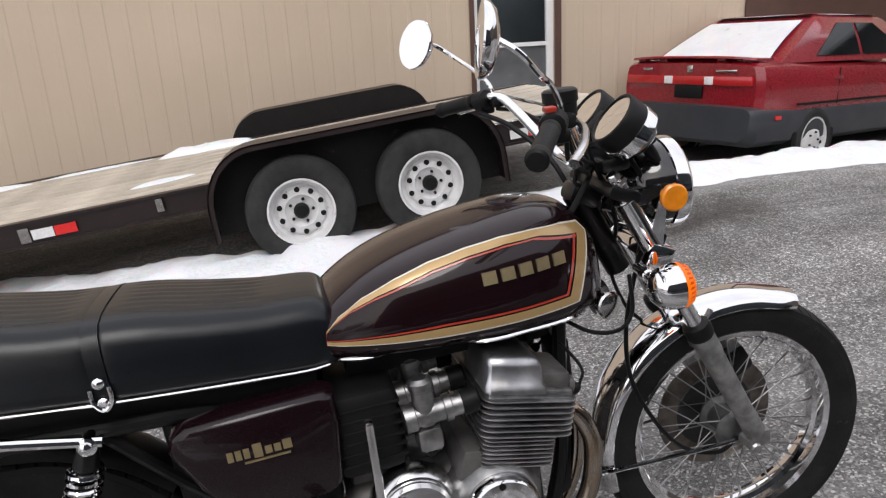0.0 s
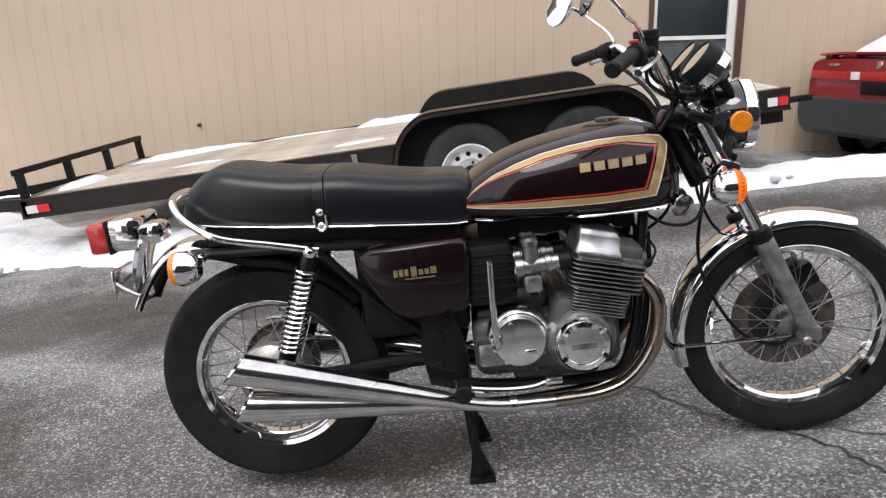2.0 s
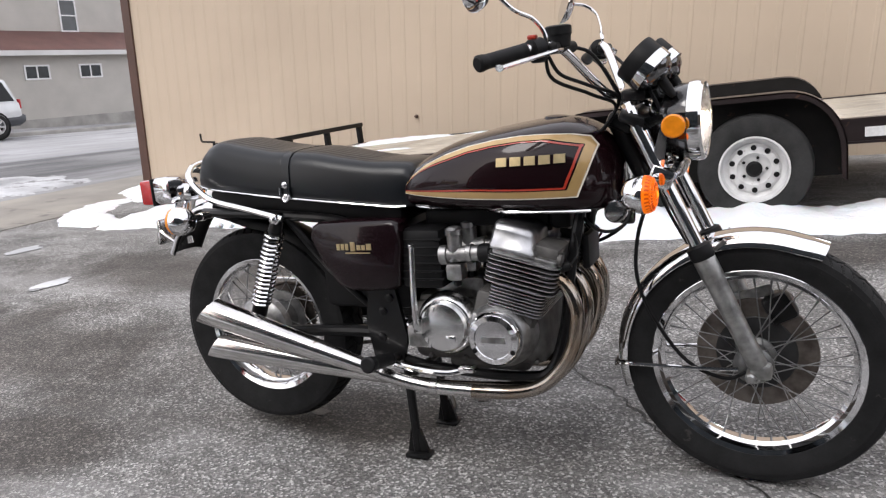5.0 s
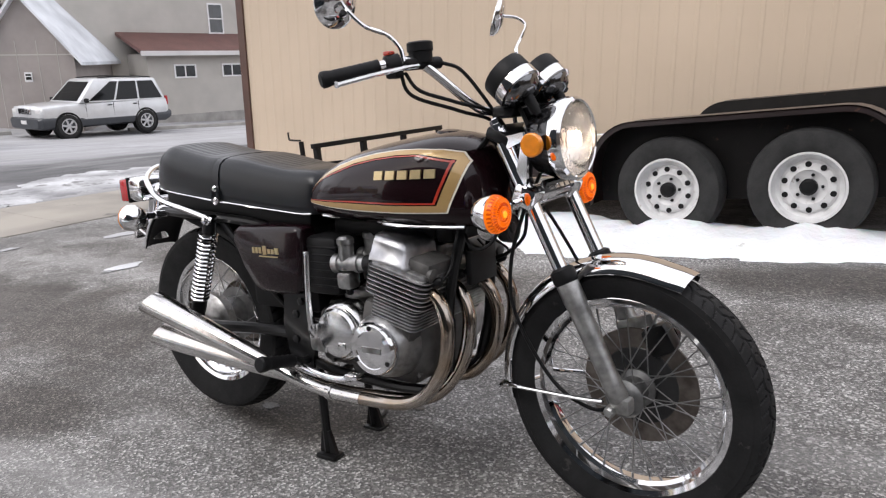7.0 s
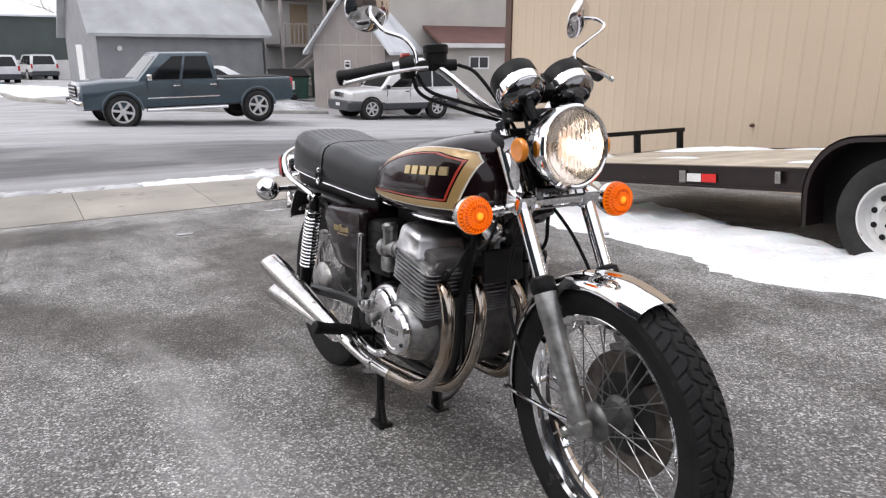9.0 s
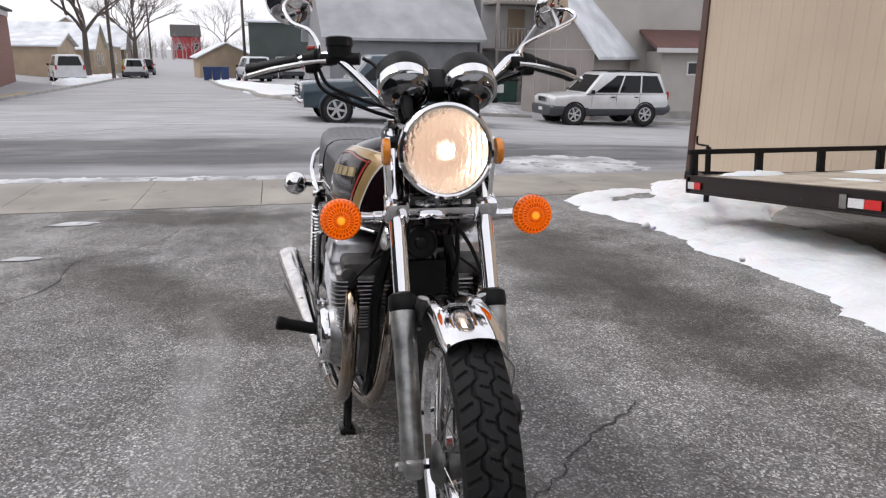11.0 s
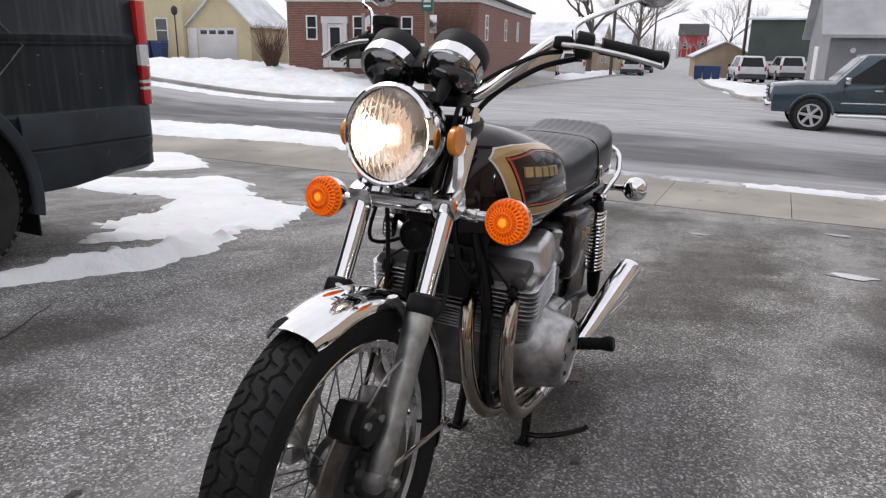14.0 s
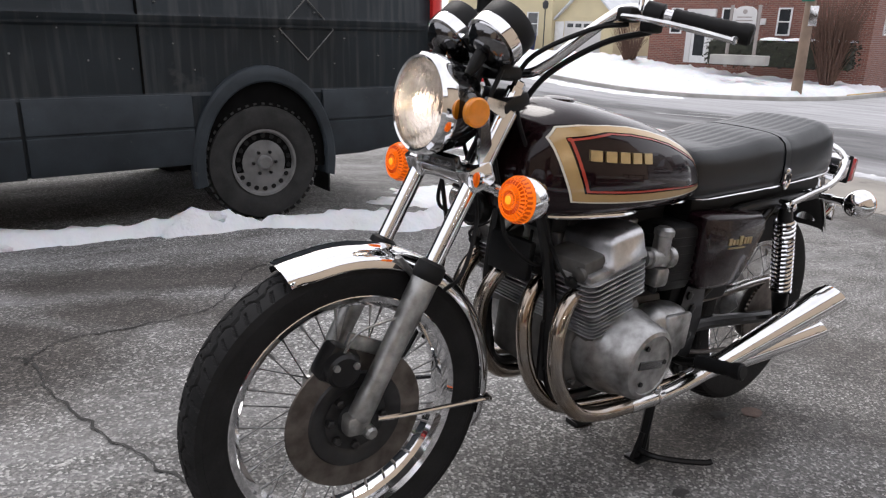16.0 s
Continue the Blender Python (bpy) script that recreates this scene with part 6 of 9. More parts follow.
def twig_bush(name, x, y, r, h, n, label, seed, mat=None, z=None):
    rng = random.Random(seed)
    bm = B()
    for i in range(n):
        a, t = rng.uniform(0, 2 * math.pi), rng.uniform(0.2, 1) ** 0.6
        base = V(rng.uniform(-0.15, 0.15) * r, rng.uniform(-0.15, 0.15) * r, 0)
        tip = V(math.cos(a) * r * t, math.sin(a) * r * t, h * rng.uniform(0.5, 1.0))
        mid = base.lerp(tip, 0.5) + V(rng.uniform(-1, 1), rng.uniform(-1, 1), 0.8) * 0.12 * r
        tube(bm, [base, mid, tip], lambda u: 0.016 * (1.15 - u), 4, 3)
    ob = thing(name, pose(x, y, (ground_height(x, y) if z is None else z) + 0.05), label, "bush")
    tagged(part("twig_mass", bm, mat or twig, ob), kind="stuff")


twig_bush("bare_bush", -25.1, -11.9, 1.05, 3.5, 640, "large brown leafless bush beside the brick wall", 4, None, -0.65)
twig_bush("bare_bush", -23.5, -19.8, 1.0, 2.2, 200, "brown leafless shrub before the yellow house", 6)
bm = B()
rng = random.Random(8)
for i in range(2600):
    p = V(rng.uniform(-0.4, 0.4), rng.uniform(-1.9, 1.9), rng.uniform(0.02, 0.85))
    d = V(rng.uniform(-1, 1), rng.uniform(-1, 1), rng.uniform(-1, 1)).normalized() * 0.07
    e = V(rng.uniform(-1, 1), rng.uniform(-1, 1), rng.uniform(-1, 1)).normalized() * 0.05
    bm.faces.new([bm.verts.new(q) for q in (p, p + d, p + d + e, p + e)])
hedge = thing("hedge", pose(-25.0, -13.9, 0.05, 0, 0, 12) @ Matrix.Diagonal((1.2, 1.45, 1.2, 1)), "dark clipped hedge topped with snow before the brick wall", "hedge")
tagged(part("foliage", bm, hedge_leaf, hedge), kind="stuff")
bm = B()
box(bm, (0, 0, 0.42), (0.62, 3.6, 0.8), 0.1)
part("core", bm, hedge_leaf, hedge)
for k, (y, w) in enumerate(((-1.2, 0.5), (-0.2, 0.35), (0.6, 0.6), (1.5, 0.4))):
    bm = B()
    lathe(bm, (0.05, y, 0.84), (0, 0, 1), [(0.30, 0), (0.26, 0.05), (0.12, 0.09), (0.01, 0.1)], 12)
    for v in bm.verts:
        v.co.y = y + (v.co.y - y) * w * 3
    part("snow_cap", bm, snow_mat, hedge)

# yellow house
yz = ground_height(-27, -29)
yh = house("yellow_house", pose(-27.0, -28.3, yz, 0, 0, 16), "pale yellow house with snowy roofs and a white garage door", (-8, 0, -7.2, 0.0), yellow_siding, 3.6, 5.6, "y", roof_snow, 0.14)
house_window(yh, 0.0, -1.2, 1.55, 0.62, 1.15)
house_window(yh, 0.0, -5.2, 1.6, 1.4, 1.0, "x", None, "v")
house_window(yh, 0.0, -3.6, 0.35, 0.4, 0.5)
bm = B()
siding_walls(bm, -5.6, -0.35, 0.02, 3.6, -0.5, 2.0, 0.14)
part("garage_wall", bm, yellow_siding, yh)
bm = B()
gable_roof(bm, -5.6, -0.35, 0.3, 3.6, 2.0, 3.6, "x", 0.25)
part("garage_roof", bm, roof_snow, yh)
bm = B()
bm.faces.new([bm.verts.new(p) for p in (V(-0.35, 0.02, 2.0), V(-0.35, 3.6, 2.0), V(-0.35, 1.95, 3.6))])
part("garage_gable", bm, yellow_siding, yh)
bm = B()
box(bm, (-0.33, 1.75, 0.85), (0.06, 2.2, 1.75), 0.01)
gd = part("garage_door", bm, white_wall, yh, "white sectional garage door")
bm = B()
for k in range(4):
    box(bm, (-0.295, 1.0 + k * 0.5, 1.5), (0.012, 0.36, 0.2), 0.004)
part("door_panes", bm, window_glass, gd)
bm = B()
box(bm, (-0.33, 0.32, 0.85), (0.06, 0.55, 1.7), 0.01)
part("side_door", bm, white_frame, yh)
for k in range(2):
    bn = thing("wheeled_bin", pose(-25.6 + 0.12 * k, -28.6 - 0.75 * k, ground_height(-25.6, -28.8), 0, 0, 16), "blue plastic wheeled rubbish bin by the house wall", "bin", "bins by the yellow house")
    bm = B()
    skin(bm, [[V(-0.25, -0.25, 0.05), V(0.25, -0.25, 0.05), V(0.25, 0.25, 0.05), V(-0.25, 0.25, 0.05)], [V(-0.32, -0.31, 0.95), V(0.32, -0.31, 0.95), V(0.32, 0.31, 0.95), V(-0.32, 0.31, 0.95)]])
    part("tub", bm, blue_bin, bn)
    bm = B()
    box(bm, (0, 0, 1.0), (0.70, 0.66, 0.08), 0.03)
    part("lid", bm, blue_bin, bn)
lamp = thing("yard_lamp", pose(-25, -26.8, ground_height(-25, -26.8)), "thin dark yard lamp on a post", "lamp post")
bm = B()
rod(bm, (0, 0, 0), (0, 0, 2.3), 0.03)
part("post", bm, rail_black, lamp)
bm = B()
lathe(bm, (0, 0, 2.25), (0, 0, 1), [(0.05, 0), (0.14, 0.08), (0.16, 0.3), (0.1, 0.4), (0.02, 0.45)], 10)
part("head", bm, rail_black, lamp)

# grey block building behind the pickup
gz = ground_height(-30, 5)
grey = house("grey_garage", pose(-29.5, 5.55, gz, 0, 0, 3), "grey block building with a snow-dusted roof", (-9.0, 0, -3.4, 3.35), grey_block, 2.72, 6.6, "y", thin_roof, 0, -0.5, 0.35, True, "building")
bm = B()
lathe(bm, (0.02, -2.6, 2.0), (1, 0, -0.3), [(0.06, 0), (0.1, 0.1), (0.1, 0.16)], 10)
part("wall_lamp", bm, white_wall, grey)
bm = B()
quadbox(bm, -5.4, -3.6, -3.46, -3.4, 0, 2.1)
part("side_door", bm, white_frame, grey)
for dy in (0.0, 1.75):
    d = thing("dumpster", pose(-27.6 + dy * 0.3, 9.3 + dy, ground_height(-27.6, 9.6), 0, 0, -12), "dark green steel dumpster with pale placards", "dumpster", "dumpsters by the stairs")
    bm = B()
    skin(bm, [[V(-0.6, -0.75, 0.1), V(0.5, -0.75, 0.1), V(0.5, 0.75, 0.1), V(-0.6, 0.75, 0.1)], [V(-0.6, -0.78, 1.25), V(0.62, -0.78, 1.0), V(0.62, 0.78, 1.0), V(-0.6, 0.78, 1.25)]])
    part("tub", bm, green_paint, d)
    bm = B()
    skin(bm, [[V(-0.62, -0.8, 1.26), V(0.66, -0.8, 1.01), V(0.66, 0.8, 1.01), V(-0.62, 0.8, 1.26)], [V(-0.62, -0.8, 1.32), V(0.66, -0.8, 1.06), V(0.66, 0.8, 1.06), V(-0.62, 0.8, 1.32)]])
    part("lid", bm, black_plastic, d)
    bm = B()
    quadbox(bm, 0.60, 0.625, -0.18, 0.18, 0.5, 0.85)
    part("placard", bm, white_tape, d)

# timber stairs and balcony house
st = thing("balcony_house", pose(-32.5, 12.4, ground_height(-32, 12), 0, 0, 4), "brown timber house with outside stairs and a balcony", "house")
bm = B()
siding_walls(bm, -8, 0, -2.6, 3.4, -0.5, 6.5)
part("wall", bm, white_wall, st)
for z in (2.45, 4.6):
    bm = B()
    box(bm, (0.9, -0.2, z), (1.8, 4.6, 0.14), 0.01)
    deck = part("balcony", bm, taupe_board, st)
    bm = B()
    for y in np.linspace(-2.45, 2.05, 22):
        quadbox(bm, 1.72, 1.77, y, y + 0.05, z + 0.07, z + 0.95)
    quadbox(bm, 1.70, 1.80, -2.5, 2.1, z + 0.95, z + 1.02)
    part("railing", bm, taupe_board, deck)
for y in (-2.4, -0.2, 2.0):
    bm = B()
    box(bm, (1.72, y, 2.9), (0.14, 0.14, 5.9), 0.01)
    part("post", bm, taupe_board, st)
bm = B()
for k in range(12):
    quadbox(bm, 1.9, 2.8, -2.6 + k * 0.26, -2.34 + k * 0.26, 0.15 + k * 0.19, 0.2 + k * 0.19)
for x in (1.9, 2.8):
    skin(bm, [[V(x, -2.6, 0.0), V(x + 0.05, -2.6, 0.0), V(x + 0.05, -2.6, 0.25), V(x, -2.6, 0.25)], [V(x, 0.6, 2.25), V(x + 0.05, 0.6, 2.25), V(x + 0.05, 0.6, 2.5), V(x, 0.6, 2.5)]])
    skin(bm, [[V(x, -2.6, 0.95), V(x + 0.05, -2.6, 0.95), V(x + 0.05, -2.6, 1.05), V(x, -2.6, 1.05)], [V(x, 0.6, 3.2), V(x + 0.05, 0.6, 3.2), V(x + 0.05, 0.6, 3.3), V(x, 0.6, 3.3)]])
part("stairs", bm, taupe_board, st, "timber outside stairs")
house_window(st, 0.0, 1.5, 3.4, 0.9, 1.2)
bm = B()
quadbox(bm, -0.02, 0.05, -1.2, -0.3, 2.5, 4.4)
part("upper_door", bm, tan_wall, st)

# taupe gabled shed, then the beige house with its lean-to
gz = ground_height(-26, 11.5)
shed = house("gabled_shed", pose(-23.4, 10.3, gz + 0.02, 0, 0, -45) @ Matrix.Scale(0.94, 4), "taupe board shed with a steep snowy roof", (-5.6, 0, -1.55, 1.55), taupe_board, 2.55, 4.55, "x", roof_snow, 0, -0.4, 0.32, True, "shed")
bm = B()
for y in (-1.0, -0.35, 0.35, 1.0):
    quadbox(bm, 0.0, 0.012, y, y + 0.02, 0, 3.0)
quadbox(bm, 0.0, 0.014, -1.5, 1.5, 2.5, 2.54)
part("board_joint", bm, beige_siding, shed)
bm = B()
box(bm, (0.02, -0.05, 1.75), (0.02, 0.26, 0.34), 0.004)
nb = part("notice", bm, white_tape, shed)
bm = B()
quadbox(bm, 0.031, 0.034, -0.14, 0.04, 1.80, 1.86)
quadbox(bm, 0.031, 0.034, -0.14, 0.04, 1.66, 1.76)
part("notice_bars", bm, black_plastic, nb)
hz0 = ground_height(-25, 17)
hs = thing("beige_house", pose(-25.6, 13.1, hz0, 0, 0, -6), "two-storey beige sided house with a brown-roofed lean-to", "house")
bm = B()
siding_walls(bm, -9, 0.0, -0.6, 9.5, -0.6, 6.5, 0.13)
part("wall", bm, beige_siding, hs, "beige lapped siding")
bm = B()
gable_roof(bm, -9, 0, -0.6, 9.5, 6.5, 8.6, "y", 0.4)
part("roof", bm, roof_snow, hs)
bm = B()
quadbox(bm, -0.01, 0.035, -0.64, -0.54, -0.5, 6.5)
part("corner_board", bm, white_wall, hs)
bm = B()
siding_walls(bm, 0.02, 1.6, 2.0, 9.4, 0.25, 2.62, 0.13)
part("lean_to_wall", bm, beige_siding, hs)
bm = B()
quadbox(bm, 0.02, 1.66, 1.94, 9.46, -0.6, 0.25)
part("lean_to_base", bm, kerb_mat, hs)
bm = B()
skin(bm, [[V(0.02, 1.6, 3.35), V(2.0, 1.6, 2.62), V(2.0, 1.6, 2.76), V(0.02, 1.6, 3.48)], [V(0.02, 9.8, 3.35), V(2.0, 9.8, 2.62), V(2.0, 9.8, 2.76), V(0.02, 9.8, 3.48)]])
part("lean_to_roof", bm, brown_roof, hs, "brown metal lean-to roof")
bm = B()
quadbox(bm, 2.0, 2.03, 1.58, 9.82, 2.56, 2.74)
part("fascia", bm, white_wall, hs)
house_window(hs, 1.6, 3.55, 1.95, 0.85, 0.42, "x", None, "v")
house_window(hs, 1.6, 5.7, 1.95, 0.85, 0.42, "x", None, "v")
house_window(hs, 0.0, 6.1, 4.1, 0.62, 1.15)

# houses and sheds down the side street
def plain_house(name, x, y, turn, size, wall_mat, ze, zr, axis, label, wins=(), roof=None):
    h = house(name, pose(x, y, ground_height(x, y), 0, 0, turn), label, size, wall_mat, ze, zr, axis, roof or roof_snow)
    for wx, wy, wz, ww, wh, f in wins:
        house_window(h, wx, wy, wz, ww, wh, f)
    return h


plain_house("tan_house", -67, -15.6, 5, (-9, 0, -8, 0), tan_wall, 2.4, 4.6, "y", "tan house with a snowy roof on the side street", ((0, -2, 1.4, 0.8, 1.0, "x"), (-3, 0, 1.4, 0.9, 1.0, "y"), (-6, 0, 1.4, 0.9, 1.0, "y")))
plain_house("tan_garage", -56, -15.6, 5, (-8, 0, -6, 0), tan_wall, 2.3, 3.2, "y", "low pale garage with a snowy roof", ())
plain_house("brown_house", -81, -16.8, 5, (-9, 0, -8, 0), tan_wall, 2.9, 5.6, "x", "tan house with a snowy gable on the side street", ((0, -4, 1.5, 0.8, 1.1, "x"), (-3, 0, 1.5, 0.9, 1.0, "y")))
plain_house("brown_house", -94, -18.0, 5, (-9, 0, -9, 0), wood_brown, 2.7, 5.4, "y", "brown house with a snowy roof on the side street", ((-3, 0, 1.5, 0.9, 1.0, "y"),))
plain_house("small_garage", -72, -4.6, 11, (-6, 0, -2.6, 2.6), tan_wall, 2.0, 3.3, "x", "small tan garage with a snowy roof", ())
plain_house("red_house", -190, -20.5, 8, (-7, 0, -3.6, 3), red_wall, 5.6, 8.2, "y", "red house far down the street", ((0, -2, 3.0, 0.9, 1.4, "x"), (0, 2, 3.0, 0.9, 1.4, "x")), dark_roof)
plain_house("white_house", -105, -23, 8, (-8, 0, -6, 0), white_wall, 2.6, 4.6, "y", "white house far down the street", ())
plain_house("white_house", -100, -2.0, 8, (-8, 0, -5, 2), white_wall, 2.2, 3.6, "y", "low white house far down the street", ())
gh = plain_house("green_hall", -58, 6.5, 0, (-14, 0, -8.5, 5.5), green_wall, 4.6, 5.0, "y", "long dark green hall with a snowy edge", ())
bm = B()
quadbox(bm, 0.01, 0.1, -8.4, 5.4, 0, 1.6)
part("white_base", bm, white_wall, gh)
for k in range(3):
    bn = thing("wheeled_bin", on_ground(-54.0, -5.0 + 0.62 * k), "dark blue rubbish bin by the small garage", "bin", "bins by the small garage")
    bm = B()
    skin(bm, [[V(-0.25, -0.25, 0.05), V(0.25, -0.25, 0.05), V(0.25, 0.25, 0.05), V(-0.25, 0.25, 0.05)], [V(-0.3, -0.29, 0.95), V(0.3, -0.29, 0.95), V(0.3, 0.29, 0.95), V(-0.3, 0.29, 0.95)]])
    part("tub", bm, blue_bin, bn)
    bm = B()
    box(bm, (0, 0, 1.0), (0.66, 0.62, 0.08), 0.03)
    part("lid", bm, blue_bin, bn)


# ---- trees and poles ----
def bare_tree(x, y, high, seed, label="bare leafless street tree", r0=0.22):
    rng = random.Random(seed)
    tree = thing("bare_tree", on_ground(x, y), label, "tree", "street trees")
    trunk, crown = B(), B()
    top = V(rng.uniform(-0.3, 0.3), rng.uniform(-0.3, 0.3), high * 0.30)
    tube(trunk, [(0, 0, -0.1), top * 0.5 + V(0.05, 0, 0), top], lambda u: r0 * (1.1 - 0.35 * u), 9, 4)

    def grow(p, d, ln, r, depth):
        q = p + d * ln * 0.5 + V(rng.uniform(-1, 1), rng.uniform(-1, 1), rng.uniform(-0.3, 0.6)) * ln * 0.10
        e = p + d * ln
        tube(trunk if depth < 2 else crown, [p, q, e], lambda u: r * (1 - 0.45 * u), 6 if depth < 2 else (4 if depth < 4 else 3), 3 if depth < 3 else 2)
        if depth >= 5:
            return
        for k in range(3 if depth < 4 else 2):
            n = (d + V(rng.uniform(-1, 1), rng.uniform(-1, 1), rng.uniform(-0.35, 0.7)) * 0.75).normalized()
            s = p.lerp(e, 1.0 if k == 0 else rng.uniform(0.5, 1.0))
            grow(s, n, ln * rng.uniform(0.6, 0.82), r * 0.55, depth + 1)
    for k in range(4):
        a = 2 * math.pi * k / 4 + rng.uniform(-0.4, 0.4)
        grow(top, V(math.cos(a) * 0.75, math.sin(a) * 0.75, 0.85).normalized(), high * 0.24, r0 * 0.6, 0)
    part("trunk", trunk, bark, tree)
    tagged(part("crown", crown, bark, tree), kind="stuff")
    return tree


bare_tree(-54, -13.2, 11.0, 3)
bare_tree(-92, -16.5, 12.0, 5)
for i, (x, y, h) in enumerate(((-100, 8, 14), (-110, -20, 15), (-120, 18, 16), (-95, 26, 14), (-130, -8, 13))):
    bare_tree(x, y, h, 11 + i, "bare tree far down the street", 0.17)
for i, (x, y, h) in enumerate(((-58, -12.3, 9), (-80, -14.2, 9), (-104, -16.4, 9), (-64, -2.6, 9.5))):
    p = thing("power_pole", on_ground(x, y), "wooden power pole with a cross-arm", "utility pole", "power poles")
    bm = B()
    lathe(bm, (0, 0, -0.1), (0, 0, 1), [(0.14, 0), (0.1, h)], 10)
    part("shaft", bm, bark, p)
    bm = B()
    box(bm, (0, 0, h - 0.5), (0.1, 2.0, 0.12), 0.01)
    part("cross_arm", bm, bark, p)
for k, (dy, z) in enumerate(((-0.9, 8.2), (0.0, 8.25), (0.9, 8.2), (0, 6.6))):
    pts = []
    for a, b in (((-58, -12.3), (-80, -14.2)), ((-80, -14.2), (-104, -16.4))):
        for u in (0, 0.25, 0.5, 0.75):
            pts.append((a[0] + (b[0] - a[0]) * u, a[1] + (b[1] - a[1]) * u + dy, z - 1.6 * u * (1 - u)))
    bm = B()
    tube(bm, pts, 0.018, 4, 2)
    single("power_line", bm, rail_black, Matrix.Identity(4), "black overhead power line", "cable", "power lines")
for k in range(3):
    bm = B()
    tube(bm, [(-58, -12.3, 6.6 + k * 0.4), (-60, -8, 6.1 + k * 0.4), (-64, -2.6, 7.0 + k * 0.4), (-55, 14, 7.0 + k * 0.4), (-60, 30, 8 + k * 0.4)], 0.018, 4, 5)
    single("power_line", bm, rail_black, Matrix.Identity(4), "black overhead power line", "cable", "power lines")
# far woods, their twigs coloured pale grey to give the haze of distance
far_twig = material("hazed_far_twigs", (0.36, 0.35, 0.345), 0.9, 0.0, 0.3, 0.3, 0, 2)
bm = B()
rng = random.Random(21)
for i in range(700):
    a = rng.uniform(-0.6, 0.6)
    d = rng.uniform(170, 230)
    x, y = -d * math.cos(a), d * math.sin(a)
    h = rng.uniform(3.5, 8)
    zz = ground_height(x, y)
    tube(bm, [(x, y, zz), (x, y, zz + h * 0.5)], lambda u: 0.12 * (1.1 - u), 4, 1)
    for k in range(7):
        p = V(x, y, zz + h * rng.uniform(0.25, 0.55))
        tube(bm, [p, p + V(0, rng.uniform(-0.32, 0.32) * h, h * rng.uniform(0.2, 0.5))], lambda u: 0.055 * (1.15 - u), 3, 1)
single("far_woods", bm, far_twig, Matrix.Identity(4), "bare woods on the horizon", "woods", "", "stuff")
closing_wall = material("dark_unseen_wall", (0.085, 0.07, 0.06), 0.8, 0.0, 0.15, 2, 0, 40)
# plain unseen buildings added to close the place behind the camera, dark for the paint's reflections
for i, (x, y, t, sx, sy, h) in enumerate(((14, -16, 0, 6, 26, 5), (2, -24, 90, 5, 22, 5), (24, 4, 0, 6, 22, 6))):
    plain_house("unseen_building", x, y, t, (-sx / 2, sx / 2, -sy / 2, sy / 2), closing_wall, h, h + 1.5, "y", "added plain dark brown building out of view", ())
from mathutils.bvhtree import BVHTree

# ---- the motorcycle: x forward, y to its left, rear axle near x = 0 ----
bike = thing("motorcycle", LEVEL.copy(), "dark maroon classic motorcycle with gold tank stripes on its stand", "motorcycle")
RAKE = Vector((0.407, 0, -0.9135)).normalized()
STEER = Matrix.Translation((1.14, 0, 0.95)) @ Matrix.Rotation(radians(4.5), 4, RAKE) @ Matrix.Translation((-1.14, 0, -0.95))
FRONT, REAR = V(1.502, 0, 0.308), V(0.014, 0, 0.347)


def on_fork(d, y=0.0, ahead=0.0):
    """A point d metres down the fork from its top, ahead of the tubes' plane."""
    return V(1.243, y, 0.946) + RAKE * d + V(0.9135, 0, 0.407) * ahead


def tread_band(bm, c, radius, half, blocks):
    """The crown of the tyre: two zigzag grooves, short cuts between them and slanting cuts on the shoulders."""
    def bump_wave(p):
        p = p % 1.0
        return max(-1.0, min(1.0, 3.2 * (1 - 4 * abs(p - 0.5))))

    across = [-0.995] + [-0.96 + 1.92 * k / 40 for k in range(41)] + [0.995]
    steps = 960
    rows = []
    for i in range(steps):
        a = 2 * math.pi * i / steps
        p = a * blocks / (2 * math.pi)
        row = []
        for u in across:
            w = abs(u)
            if w > 0.97:
                r = radius - 0.027
            else:
                line = 0.33 + 0.10 * bump_wave(p + (0.5 if u > 0 else 0))
                deep = 0.0062 * math.exp(-((w - line) / 0.05) ** 4)
                q = (2 * p + (0.9 if u > 0 else 0.4) + 0.9 * w) % 1
                if 0.52 < w < 0.94 and q < 0.2:
                    deep = max(deep, 0.0042)
                if w < 0.17 and (2 * p + 0.6 * u) % 1 < 0.16:
                    deep = max(deep, 0.0035)
                if 0.9 < w:
                    deep *= 0.5
                r = radius - 0.30 * w ** 2.4 * half - deep
            row.append(c + V(math.cos(a) * r, u * half, math.sin(a) * r))
        rows.append(row)
    grid = [[bm.verts.new(p) for p in row] for row in rows]
    for i in range(steps):
        g, h = grid[i], grid[(i + 1) % steps]
        for k in range(len(across) - 1):
            bm.faces.new((g[k], g[k + 1], h[k + 1], h[k]))


